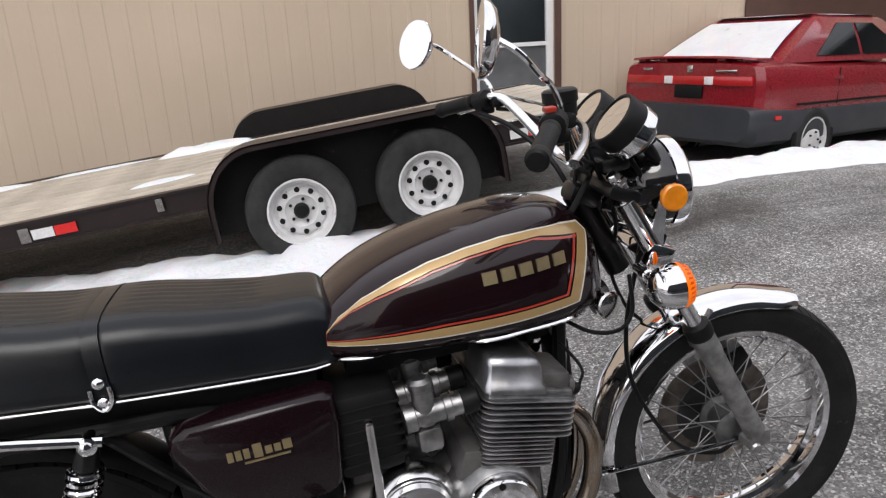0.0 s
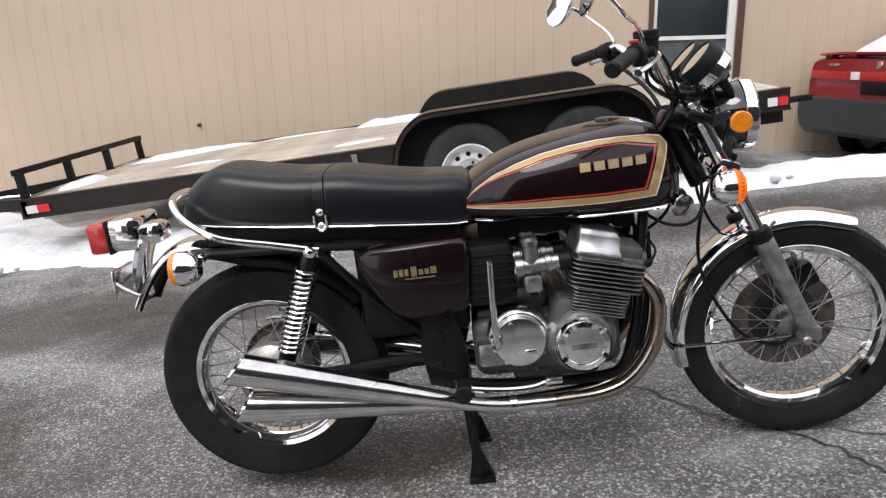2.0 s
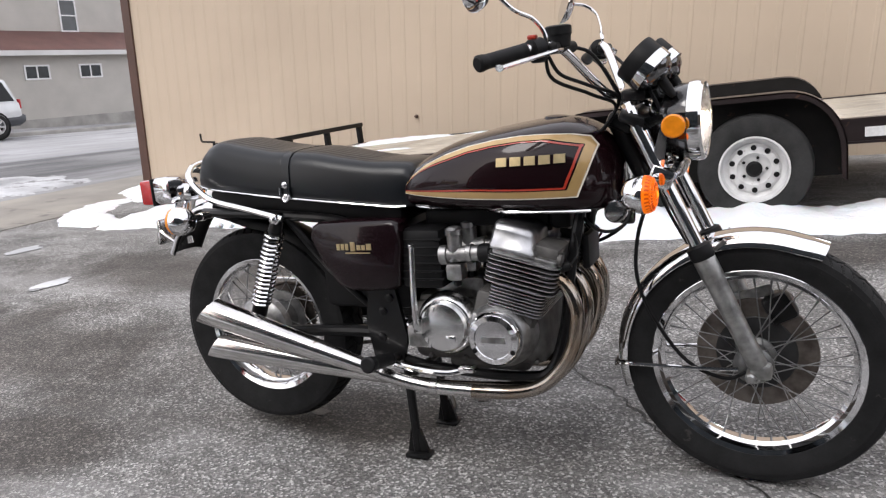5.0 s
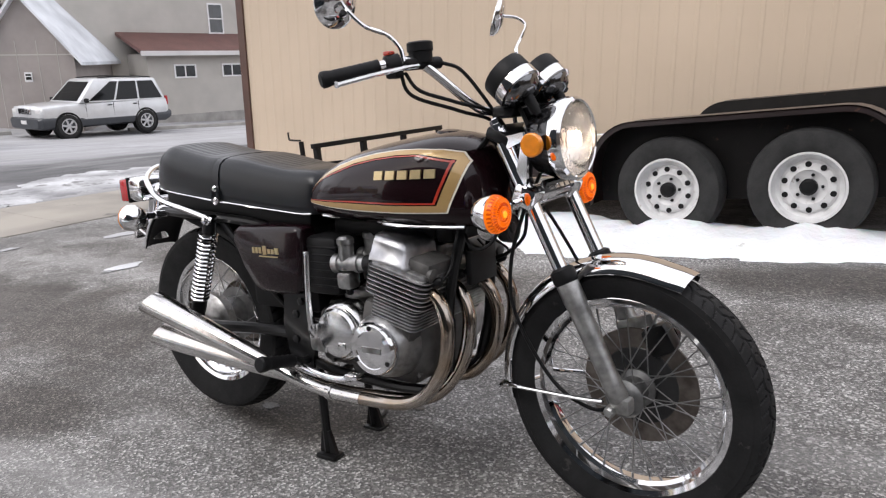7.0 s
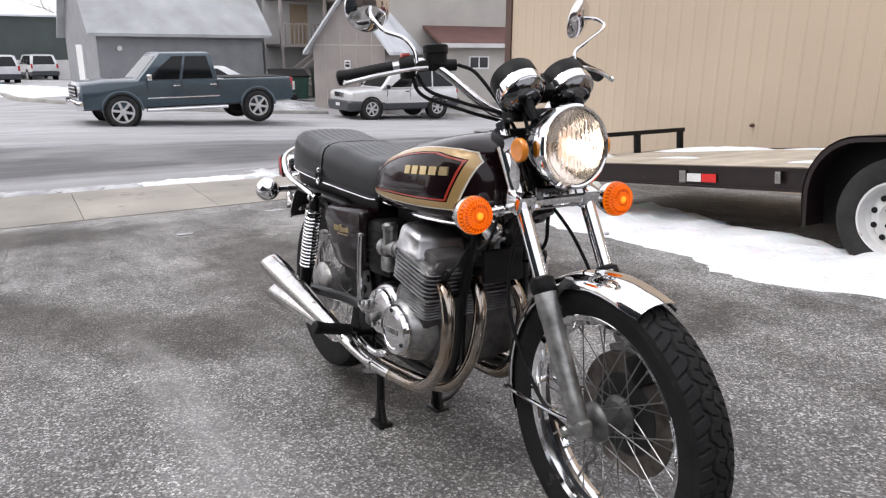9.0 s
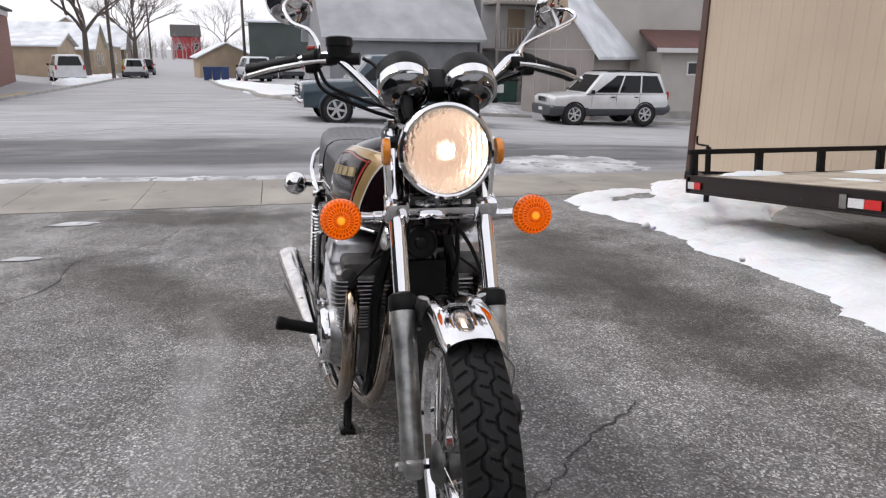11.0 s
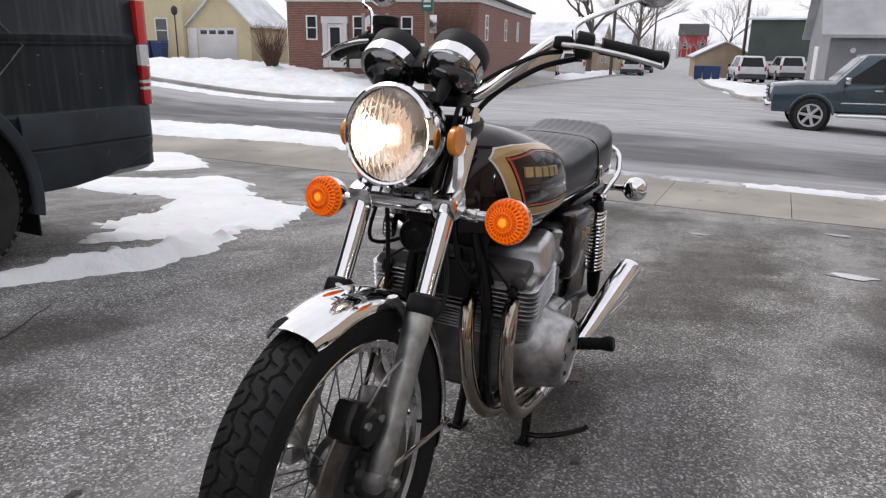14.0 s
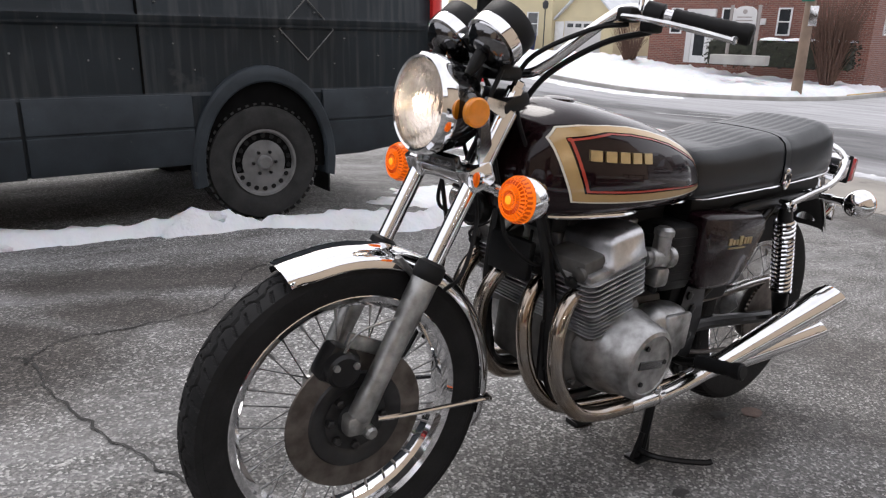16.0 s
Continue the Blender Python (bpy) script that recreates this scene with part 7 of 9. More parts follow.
def wheel(name, c, radius, width, rim_r, hub_r, hub_w, parent, m, blocks, label):
    half = width / 2
    bm = B()
    lathe(bm, c - V(0, hub_w, 0), (0, 1, 0), [(0.012, -0.012), (0.03, -0.01), (hub_r, 0), (hub_r * 1.12, 0.006), (hub_r * 1.12, 0.012), (hub_r * 0.8, 0.02),
          (hub_r * 0.7, hub_w), (hub_r * 0.8, 2 * hub_w - 0.02), (hub_r * 1.12, 2 * hub_w - 0.012), (hub_r * 1.12, 2 * hub_w - 0.006), (hub_r, 2 * hub_w), (0.03, 2 * hub_w + 0.01), (0.012, 2 * hub_w + 0.012)], 36)
    hub = part(name, bm, hub_alloy, parent, label, m)
    bm = B()
    prof = [(rim_r - 0.006, -half * 0.70), (rim_r + 0.012, -half * 0.80), (radius - 0.045, -half * 0.98), (radius - 0.028, -half * 1.0), (radius - 0.017, -half * 0.86),
            (radius - 0.0105, -half * 0.5), (radius - 0.0085, 0), (radius - 0.0105, half * 0.5), (radius - 0.017, half * 0.86), (radius - 0.028, half * 1.0), (radius - 0.045, half * 0.98),
            (rim_r + 0.012, half * 0.80), (rim_r - 0.006, half * 0.70)]
    lathe(bm, c, (0, 1, 0), [(r, h) for r, h in prof], 72, caps=False)
    tread = B()
    tread_band(tread, c, radius, half, blocks)
    part("tyre", bm, rubber, hub, "worn black rubber tyre with block tread")
    tagged(part("tread", tread, rubber, hub), kind="stuff")
    bm = B()
    hw = half * 0.66
    lathe(bm, c, (0, 1, 0), [(rim_r + 0.002, -hw), (rim_r + 0.004, -hw - 0.003), (rim_r, -hw - 0.005), (rim_r - 0.012, -hw), (rim_r - 0.017, -hw * 0.55), (rim_r - 0.026, -hw * 0.35), (rim_r - 0.027, 0),
          (rim_r - 0.026, hw * 0.35), (rim_r - 0.017, hw * 0.55), (rim_r - 0.012, hw), (rim_r, hw + 0.005), (rim_r + 0.004, hw + 0.003), (rim_r + 0.002, hw)], 72, caps=False)
    part("rim", bm, chrome, hub, "bright chromed steel rim")
    # spokes: one rod, shared
    n = 36
    r0, r1, y0, y1 = hub_r * 1.04, rim_r - 0.024, hub_w - 0.008, 0.008
    first = None
    for i in range(n):
        a = 2 * math.pi * i / n
        s = -1 if i % 2 else 1
        lean = 0.55 if (i // 2) % 2 else -0.55
        p = c + V(math.cos(a + lean) * r0, s * y0, math.sin(a + lean) * r0)
        q = c + V(math.cos(a) * r1, s * y1, math.sin(a) * r1)
        if first is None:
            bm = B()
            ln = (q - p).length
            lathe(bm, (0, 0, 0), (0, 0, 1), [(0.0016, 0), (0.0016, ln - 0.02), (0.003, ln - 0.019), (0.003, ln)], 6)
            first = finish(bm, "spoke", spoke_steel)
        mm = (q - p).to_track_quat("Z", "Y").to_matrix().to_4x4()
        mm.translation = p
        share("spoke", first, hub, mm)
    return hub


def arc_fender(bm, c, r, half, a0, a1, lip=0.012, steps=40, flare=0.0):
    """A curved mudguard round a wheel, with a rolled edge."""
    grid_out, grid_in = [], []
    ys = [-1, -0.97, -0.88, -0.7, -0.4, 0, 0.4, 0.7, 0.88, 0.97, 1]
    drops = [1.0, 0.72, 0.46, 0.24, 0.07, 0, 0.07, 0.24, 0.46, 0.72, 1.0]
    for i in range(steps + 1):
        t = i / steps
        a = radians(a0 + (a1 - a0) * t)
        end = min(t, 1 - t) * steps
        w = half * (1 if end > 3 else (0.80, 0.92, 0.97, 0.99)[int(end)]) if i > steps / 2 else half * (1 if end > 2 else (0.9, 0.97, 0.99)[int(end)])
        up = flare * max(0, 1 - t * 14)
        ro, ri = [], []
        for y, d in zip(ys, drops):
            rr = r - d * 0.034 + up
            ro.append(c + V(math.cos(a) * rr, y * w, math.sin(a) * rr))
            ri.append(c + V(math.cos(a) * (rr - 0.0025), y * w * 0.97, math.sin(a) * (rr - 0.0025)))
        grid_out.append(ro + ri[::-1])
    return skin(bm, grid_out)


def blocks_of(bm, bars, place, thick):
    """Small raised bars: (along, up, length, height) laid by place(along, up, out)."""
    for a, b, la, lb in bars:
        p = [place(a + i * la, b + j * lb, k * thick) for i in (0, 1) for j in (0, 1) for k in (-0.6, 1)]
        vs = [bm.verts.new(q) for q in p]
        for f in ((0, 1, 3, 2), (4, 6, 7, 5), (0, 4, 5, 1), (2, 3, 7, 6), (0, 2, 6, 4), (1, 5, 7, 3)):
            bm.faces.new([vs[i] for i in f])
    return bm


# wheels
front_wheel = wheel("front_wheel", FRONT, 0.321, 0.098, 0.244, 0.043, 0.045, bike, STEER, 34, "spoked front wheel with a chrome rim")
rear_wheel = wheel("rear_wheel", REAR, 0.330, 0.120, 0.225, 0.085, 0.06, bike, None, 32, "spoked rear wheel with a chrome rim")
# front brake disc, on the left
bm = B()
lathe(bm, FRONT + V(0, 0.052, 0), (0, 1, 0), [(0.098, 0), (0.145, 0), (0.147, 0.003), (0.145, 0.006), (0.098, 0.006), (0.098, 0)], 48, caps=False)
part("brake_disc", bm, brake_steel, front_wheel, "rust-tinted steel brake disc")
bm = B()
lathe(bm, FRONT + V(0, 0.046, 0), (0, 1, 0), [(0.02, 0), (0.096, 0.004), (0.103, 0.010), (0.098, 0.016), (0.075, 0.016), (0.066, 0.010), (0.04, 0.012), (0.034, 0.026), (0.02, 0.028)], 40)
for i in range(8):
    a = 2 * math.pi * i / 8
    lathe(bm, FRONT + V(math.cos(a) * 0.056, 0.056, math.sin(a) * 0.056), (0, 1, 0), [(0.009, 0), (0.009, 0.01), (0.006, 0.012)], 6)
part("disc_carrier", bm, dark_alloy, front_wheel)
# rear drum, sprocket, chain
bm = B()
lathe(bm, REAR + V(0, -0.075, 0), (0, 1, 0), [(0.02, -0.012), (0.05, -0.01), (0.085, 0.0), (0.098, 0.012), (0.10, 0.04), (0.085, 0.05)], 36)
part("brake_drum", bm, alloy, rear_wheel)
bm = B()
teeth = []
for i in range(96):
    a = 2 * math.pi * i / 96
    r = 0.108 + (0.006 if i % 2 else 0)
    teeth.append((REAR.x + math.cos(a) * r, REAR.z + math.sin(a) * r))
plate(bm, teeth, 0.082, 0.09)
part("sprocket", bm, brake_steel, rear_wheel)
bm = B()
for s in (1, -1):
    tube(bm, [REAR + V(0, 0.086, s * 0.112), V(0.35, 0.086, 0.35 + s * 0.085), V(0.62, 0.086, 0.385 + s * 0.05)], 0.0085, 6, 6, flat=0.7)
tube(bm, [REAR + V(-0.112 * math.sin(a), 0.086, 0.112 * math.cos(a)) for a in (radians(k) for k in range(0, 181, 20))], 0.0085, 6, 2, flat=0.7)
part("drive_chain", bm, brake_steel, bike, "oily steel drive chain")
bm = B()
tube(bm, [(-0.02, 0.095, 0.475), (0.15, 0.095, 0.472), (0.33, 0.095, 0.455)], 0.014, 8, 6, flat=0.35)
part("chain_guard", bm, worn_chrome, bike)

# fork
bm = B()
for name, s in (("fork_leg", -1), ("fork_leg", 1)):
    bm = B()
    p0 = on_fork(0.37, s * 0.094)
    lathe(bm, p0, RAKE, [(0.0235, 0), (0.0265, 0.008), (0.0265, 0.06), (0.0245, 0.075), (0.0235, 0.16), (0.0225, 0.24), (0.0235, 0.255), (0.0235, 0.30), (0.016, 0.312)], 24)
    box(bm, on_fork(0.672, s * 0.094) + V(0.006, 0, -0.012), (0.05, 0.036, 0.04), 0.009)
    lathe(bm, FRONT + V(0, s * 0.072, 0), (0, s, 0), [(0.013, 0), (0.013, 0.05), (0.009, 0.055)], 8)
    leg = part(name, bm, fork_alloy, bike, "dull grey aluminium fork slider", STEER)
    bm = B()
    lathe(bm, on_fork(0.345, s * 0.094), RAKE, [(0.02, 0), (0.0285, 0.006), (0.030, 0.02), (0.0295, 0.032), (0.026, 0.04)], 20)
    part("dust_boot", bm, black_plastic, leg)
    bm = B()
    rod(bm, on_fork(-0.01, s * 0.094), on_fork(0.36, s * 0.094), 0.0175, seg=20)
    part("fork_tube", bm, chrome, leg, "chromed fork tube")
    bm = B()
    lathe(bm, on_fork(0.025, s * 0.094), RAKE, [(0.0185, 0), (0.0225, 0.002), (0.0225, 0.125), (0.019, 0.128)], 20)
    part("fork_cover", bm, chrome, leg)
    bm = B()
    lathe(bm, on_fork(-0.035, s * 0.094), RAKE, [(0.011, 0), (0.0135, 0.003), (0.0135, 0.014), (0.019, 0.016), (0.019, 0.03)], 6)
    part("fork_cap", bm, chrome, leg)
    # headlight ear: two arms to the amber reflector
    bm = B()
    a0, a1, tip = on_fork(0.03, s * 0.108), on_fork(0.14, s * 0.108), V(1.335, s * 0.112, 0.925)
    for p, q in ((a0, tip + V(-0.015, 0, 0.012)), (a1, tip + V(-0.015, 0, -0.012))):
        d = (q - p)
        n = V(-d.z, 0, d.x).normalized() * 0.011
        rings = []
        for u in (0, 0.15, 0.9, 1):
            c = p + d * u
            k = 1.5 - u * 0.7
            rings.append([c + n * k + V(0, s * 0.004, 0), c - n * k + V(0, s * 0.004, 0), c - n * k - V(0, s * 0.006, 0), c + n * k - V(0, s * 0.006, 0)])
        skin(bm, rings)
    part("headlight_ear", bm, chrome, leg)
    bm = B()
    lathe(bm, V(1.342, s * 0.110, 0.916), (0, s, 0), [(0.026, 0), (0.0275, 0.003), (0.0275, 0.012), (0.024, 0.015)], 24)
    part("side_reflector", bm, amber_solid, leg, "round amber side reflector")
# clamps
bm = B()
box(bm, on_fork(0.165, 0), (0.045, 0.235, 0.034), 0.008, Matrix.Rotation(radians(25), 3, "Y"))
for s in (-1, 1):
    box(bm, on_fork(0.163, s * 0.094), (0.058, 0.052, 0.05), 0.009, Matrix.Rotation(radians(25), 3, "Y"))
lower_clamp = part("lower_fork_clamp", bm, chrome, bike, "", STEER)
bm = B()
box(bm, on_fork(0.158, 0, 0.03), (0.016, 0.142, 0.030), 0.003, Matrix.Rotation(radians(25), 3, "Y"))
part("emblem_plate", bm, gloss_black, lower_clamp, "black name plate with plain bright bars")
bm = B()
face = on_fork(0.170, 0, 0.0385)
bm.free()
for k in range(5):
    bm = B()
    blocks_of(bm, [(-0.058 + k * 0.0245, 0, 0.018, 0.014)], lambda a, b, k: face + V(0, a, 0) - RAKE * b + V(0.9135, 0, 0.407) * k, 0.0015)
    part("emblem_bar", bm, polished_alloy, lower_clamp)
bm = B()
box(bm, on_fork(0.01, 0), (0.07, 0.23, 0.03), 0.009, Matrix.Rotation(radians(25), 3, "Y"))
box(bm, on_fork(0.0, 0, -0.05), (0.07, 0.07, 0.04), 0.012, Matrix.Rotation(radians(25), 3, "Y"))
part("upper_fork_clamp", bm, black_paint, bike, "", STEER)
bm = B()
rod(bm, on_fork(-0.01, 0, -0.06), on_fork(0.19, 0, -0.06), 0.027, seg=18)
part("steering_stem", bm, black_paint, bike)
# brake caliper and hose
bm = B()
cal = FRONT + V(0.055, 0.058, 0.125)
box(bm, cal, (0.07, 0.05, 0.075), 0.014, Matrix.Rotation(radians(-28), 3, "Y"))
lathe(bm, cal + V(0, 0.02, 0), (0, 1, 0), [(0.034, 0), (0.034, 0.02), (0.028, 0.026)], 20)
caliper = part("brake_caliper", bm, black_paint, bike, "black brake caliper behind the disc edge", STEER)
bm = B()
box(bm, FRONT + V(-0.01, 0.062, 0.155), (0.10, 0.012, 0.03), 0.004, Matrix.Rotation(radians(-20), 3, "Y"))
tube(bm, [cal + V(0, 0.03, 0.03), cal + V(-0.02, 0.045, 0.075), cal + V(-0.06, 0.04, 0.085), FRONT + V(-0.075, 0.09, 0.22)], 0.003, 6)
for k in (-0.02, 0.02):
    lathe(bm, cal + V(k, 0.044, 0.012), (0, 1, 0), [(0.007, 0), (0.007, 0.007)], 6)
part("caliper_arm", bm, fork_alloy, caliper)

# front fender with its stays
bm = B()
arc_fender(bm, FRONT, 0.342, 0.059, 62, 196, flare=0.006)
front_fender = part("front_fender", bm, chrome, bike, "bright chromed steel front mudguard", STEER)
for s in (-1, 1):
    bm = B()
    tube(bm, [FRONT + V(-0.03, s * 0.088, 0.008), FRONT + V(-0.10, s * 0.082, 0.0), FRONT + V(-0.30, s * 0.066, -0.012), FRONT + V(-0.336, s * 0.058, -0.020)], 0.0052, 8, 4)
    part("fender_stay", bm, chrome, front_fender)
    bm = B()
    tube(bm, [on_fork(0.42, s * 0.07), on_fork(0.40, s * 0.066, -0.02), FRONT + V(-0.06, s * 0.058, 0.325)], 0.012, 8, 4, flat=0.4)
    part("fender_bracket", bm, alloy, front_fender)
bm = B()
tube(bm, [FRONT + V(-0.336, 0.058, -0.020), FRONT + V(-0.343, 0.03, -0.022), FRONT + V(-0.343, -0.03, -0.022), FRONT + V(-0.336, -0.058, -0.020)], 0.0052, 8, 4)
part("fender_stay", bm, black_paint, front_fender)

# headlight, lit
HL = V(1.380, 0, 0.918)
bm = B()
lathe(bm, HL, (-1, 0, 0), [(0.092, -0.004), (0.0925, 0.01), (0.091, 0.035), (0.084, 0.07), (0.066, 0.098), (0.04, 0.112), (0.01, 0.116)], 40, caps=False)
headlight = part("headlight", bm, gloss_black, bike, "round lit headlight in a black shell with a chrome rim", STEER)
bm = B()
lathe(bm, HL, (1, 0, 0), [(0.092, -0.016), (0.0965, -0.014), (0.098, 0.0), (0.096, 0.012), (0.090, 0.018), (0.086, 0.016), (0.085, 0.006)], 48, caps=False)
part("headlight_rim", bm, chrome, headlight)
bm = B()
lathe(bm, HL + V(-0.05, 0, 0), (1, 0, 0), [(r, r * r / 0.128) for r in (0.006, 0.015, 0.03, 0.045, 0.06, 0.072, 0.082, 0.0855)], 40, caps=False)
part("reflector_bowl", bm, reflector_bowl, headlight)
bm = B()
lathe(bm, HL + V(-0.034, 0, 0), (1, 0, 0), [(0.002, 0), (0.016, 0.004), (0.022, 0.014), (0.017, 0.024), (0.010, 0.028), (0.010, 0.0285), (0.002, 0.0285)], 16)
bulb = part("bulb", bm, lamp_glow, headlight, "glowing warm bulb")
# oversized glowing disc before the bulb, added for the lens's bright centre
bm = B()
lathe(bm, HL + V(-0.0055, 0, 0), (1, 0, 0), [(0.001, 0), (0.012, 0.003), (0.014, 0.007), (0.001, 0.012)], 14)
part("glow_disc", bm, lamp_on, bulb)
bm = B()
lathe(bm, HL, (1, 0, 0), [(0.085, 0.006), (0.080, 0.012), (0.065, 0.020), (0.045, 0.026), (0.02, 0.029), (0.0, 0.030)], 40, caps=False)
lens = part("headlight_lens", bm, headlight_glass, headlight, "fluted clear glass lens")
lens.visible_shadow = False


def signal(p, facing, parent, m, label, lit):
    """A round turn signal: chrome shell, stalk, ribbed amber lens."""
    s = 1 if p.y > 0 else -1
    bm = B()
    lathe(bm, p, (facing, 0, 0), [(0.008, -0.050), (0.024, -0.046), (0.036, -0.034), (0.0425, -0.014), (0.0445, 0.0), (0.0445, 0.004), (0.041, 0.004)], 28)
    body = part("turn_signal", bm, chrome, parent, label, m)
    bm = B()
    lathe(bm, p + V(-0.018 * facing, -s * 0.04, 0), (0, -s, 0), [(0.013, 0), (0.0115, 0.01), (0.0105, 0.03), (0.0135, 0.032), (0.0135, 0.05), (0.0105, 0.052), (0.0105, 0.085)], 14)
    part("stalk", bm, chrome, body)
    bm = B()
    rings = []
    seg = 56
    for r, h in ((0.0435, 0.003), (0.0435, 0.012), (0.039, 0.021), (0.028, 0.027), (0.018, 0.029), (0.011, 0.0285), (0.0085, 0.031), (0.001, 0.033)):
        ring = []
        for i in range(seg):
            a = 2 * math.pi * i / seg
            k = (0.0022 if i % 2 else 0) * (1 if r > 0.012 else 0)
            ring.append(p + V(facing * (h - k), math.cos(a) * r, math.sin(a) * r))
        rings.append(ring)
    skin(bm, rings)
    # every other facet takes the dimmer glow, painting light through the ribs
    if lit:
        bm.faces.ensure_lookup_table()
        for i, f in enumerate(bm.faces):
            row, col = divmod(i, seg)
            if 1 <= row < 5 and (col + row) % 2:
                f.material_index = 1
    part("lens", bm, [amber_lit, amber_deep] if lit else amber_solid, body, "ribbed amber lens, lit" if lit else "ribbed amber lens")
    if lit:
        # glowing cap on the lens stands for the bulb seen through it
        bm = B()
        lathe(bm, p + V(facing * 0.0295, 0, 0), (facing, 0, 0), [(0.0085, 0), (0.0075, 0.003), (0.004, 0.0045), (0.001, 0.005)], 20)
        part("lens_centre", bm, signal_on, body)
        for rr in (0.018, 0.028, 0.037):
            bm = B()
            h = float(np.interp(rr, [0.018, 0.028, 0.039], [0.029, 0.027, 0.021]))
            ring = [p + V(facing * (h + 0.0006), math.cos(a) * rr, math.sin(a) * rr) for a in (2 * math.pi * i / 36 for i in range(36))]
            tube(bm, ring, 0.0011, 5, 1, closed=True, straight=True)
            part("lens_ring", bm, amber_lit, body)


for s in (-1, 1):
    signal(V(1.288, s * 0.21, 0.774), 1, bike, STEER, "round chrome front turn signal with a lit amber lens", True)
    signal(V(-0.100, s * 0.235, 0.735), -1, bike, None, "round chrome rear turn signal with an amber lens", False)
bm = B()
rod(bm, (-0.100, -0.16, 0.735), (-0.100, 0.16, 0.735), 0.010, seg=12)
part("signal_bar", bm, chrome, bike)

# gauges
GN = V(-0.72, 0, 0.69).normalized()
for s in (-1, 1):
    g = V(1.297, s * 0.070, 1.034)
    bm = B()
    lathe(bm, g, GN, [(0.055, 0.026), (0.0565, 0.034), (0.0565, 0.066), (0.054, 0.070), (0.049, 0.070), (0.049, 0.060)], 36)
    gauge = part("gauge", bm, black_plastic, bike, "round instrument in a black and chrome case", STEER)
    bm = B()
    lathe(bm, g, GN, [(0.052, 0.004), (0.0575, 0.006), (0.058, 0.020), (0.0575, 0.030), (0.055, 0.031)], 36)
    part("chrome_band", bm, chrome, gauge)
    bm = B()
    lathe(bm, g, GN, [(0.010, -0.022), (0.024, -0.020), (0.040, -0.012), (0.049, 0.0), (0.053, 0.012)], 36)
    part("gauge_cup", bm, darkened_chrome, gauge)
    bm = B()
    lathe(bm, g, GN, [(0.002, 0.060), (0.048, 0.060)], 30)
    part("dial", bm, dial_white, gauge)
    bm = B()
    for k in range(9):
        a = radians(-130 + k * 32)
        d1, d2 = basis(GN)
        o = g + GN * 0.0612
        rod(bm, o + (d1 * math.sin(a) + d2 * math.cos(a)) * 0.034, o + (d1 * math.sin(a) + d2 * math.cos(a)) * 0.044, 0.001, seg=4)
    part("dial_marks", bm, cream_line, gauge)
    bm = B()
    lathe(bm, g, GN, [(0.0, 0.068), (0.049, 0.0675)], 30, caps=False)
    pane = part("gauge_glass", bm, clear, gauge)
    pane.visible_shadow = False
    bm = B()
    lathe(bm, g + V(0.012, 0, -0.012), V(0.55, 0, -0.83), [(0.014, 0), (0.012, 0.03), (0.007, 0.05)], 12)
    for k in (-0.022, 0.022):
        lathe(bm, g + V(0.014, k, 0.002), V(0.7, 0, -0.7), [(0.009, 0), (0.009, 0.012), (0.005, 0.014)], 8)
    part("gauge_mount", bm, black_plastic, gauge)
bm = B()
box(bm, (1.262, 0, 1.053), (0.05, 0.045, 0.06), 0.01, Matrix.Rotation(radians(-43), 3, "Y"))
part("warning_light_panel", bm, black_plastic, bike, "", STEER)
bm = B()
box(bm, (1.245, 0, 0.992), (0.06, 0.17, 0.03), 0.01)
tube(bm, [(1.285, -0.04, 1.0), (1.29, -0.03, 0.96), (1.25, 0, 0.9)], 0.012, 8)
tube(bm, [(1.285, 0.04, 1.0), (1.29, 0.03, 0.96), (1.25, 0, 0.88)], 0.012, 8)
part("gauge_bracket", bm, black_paint, bike, "", STEER)

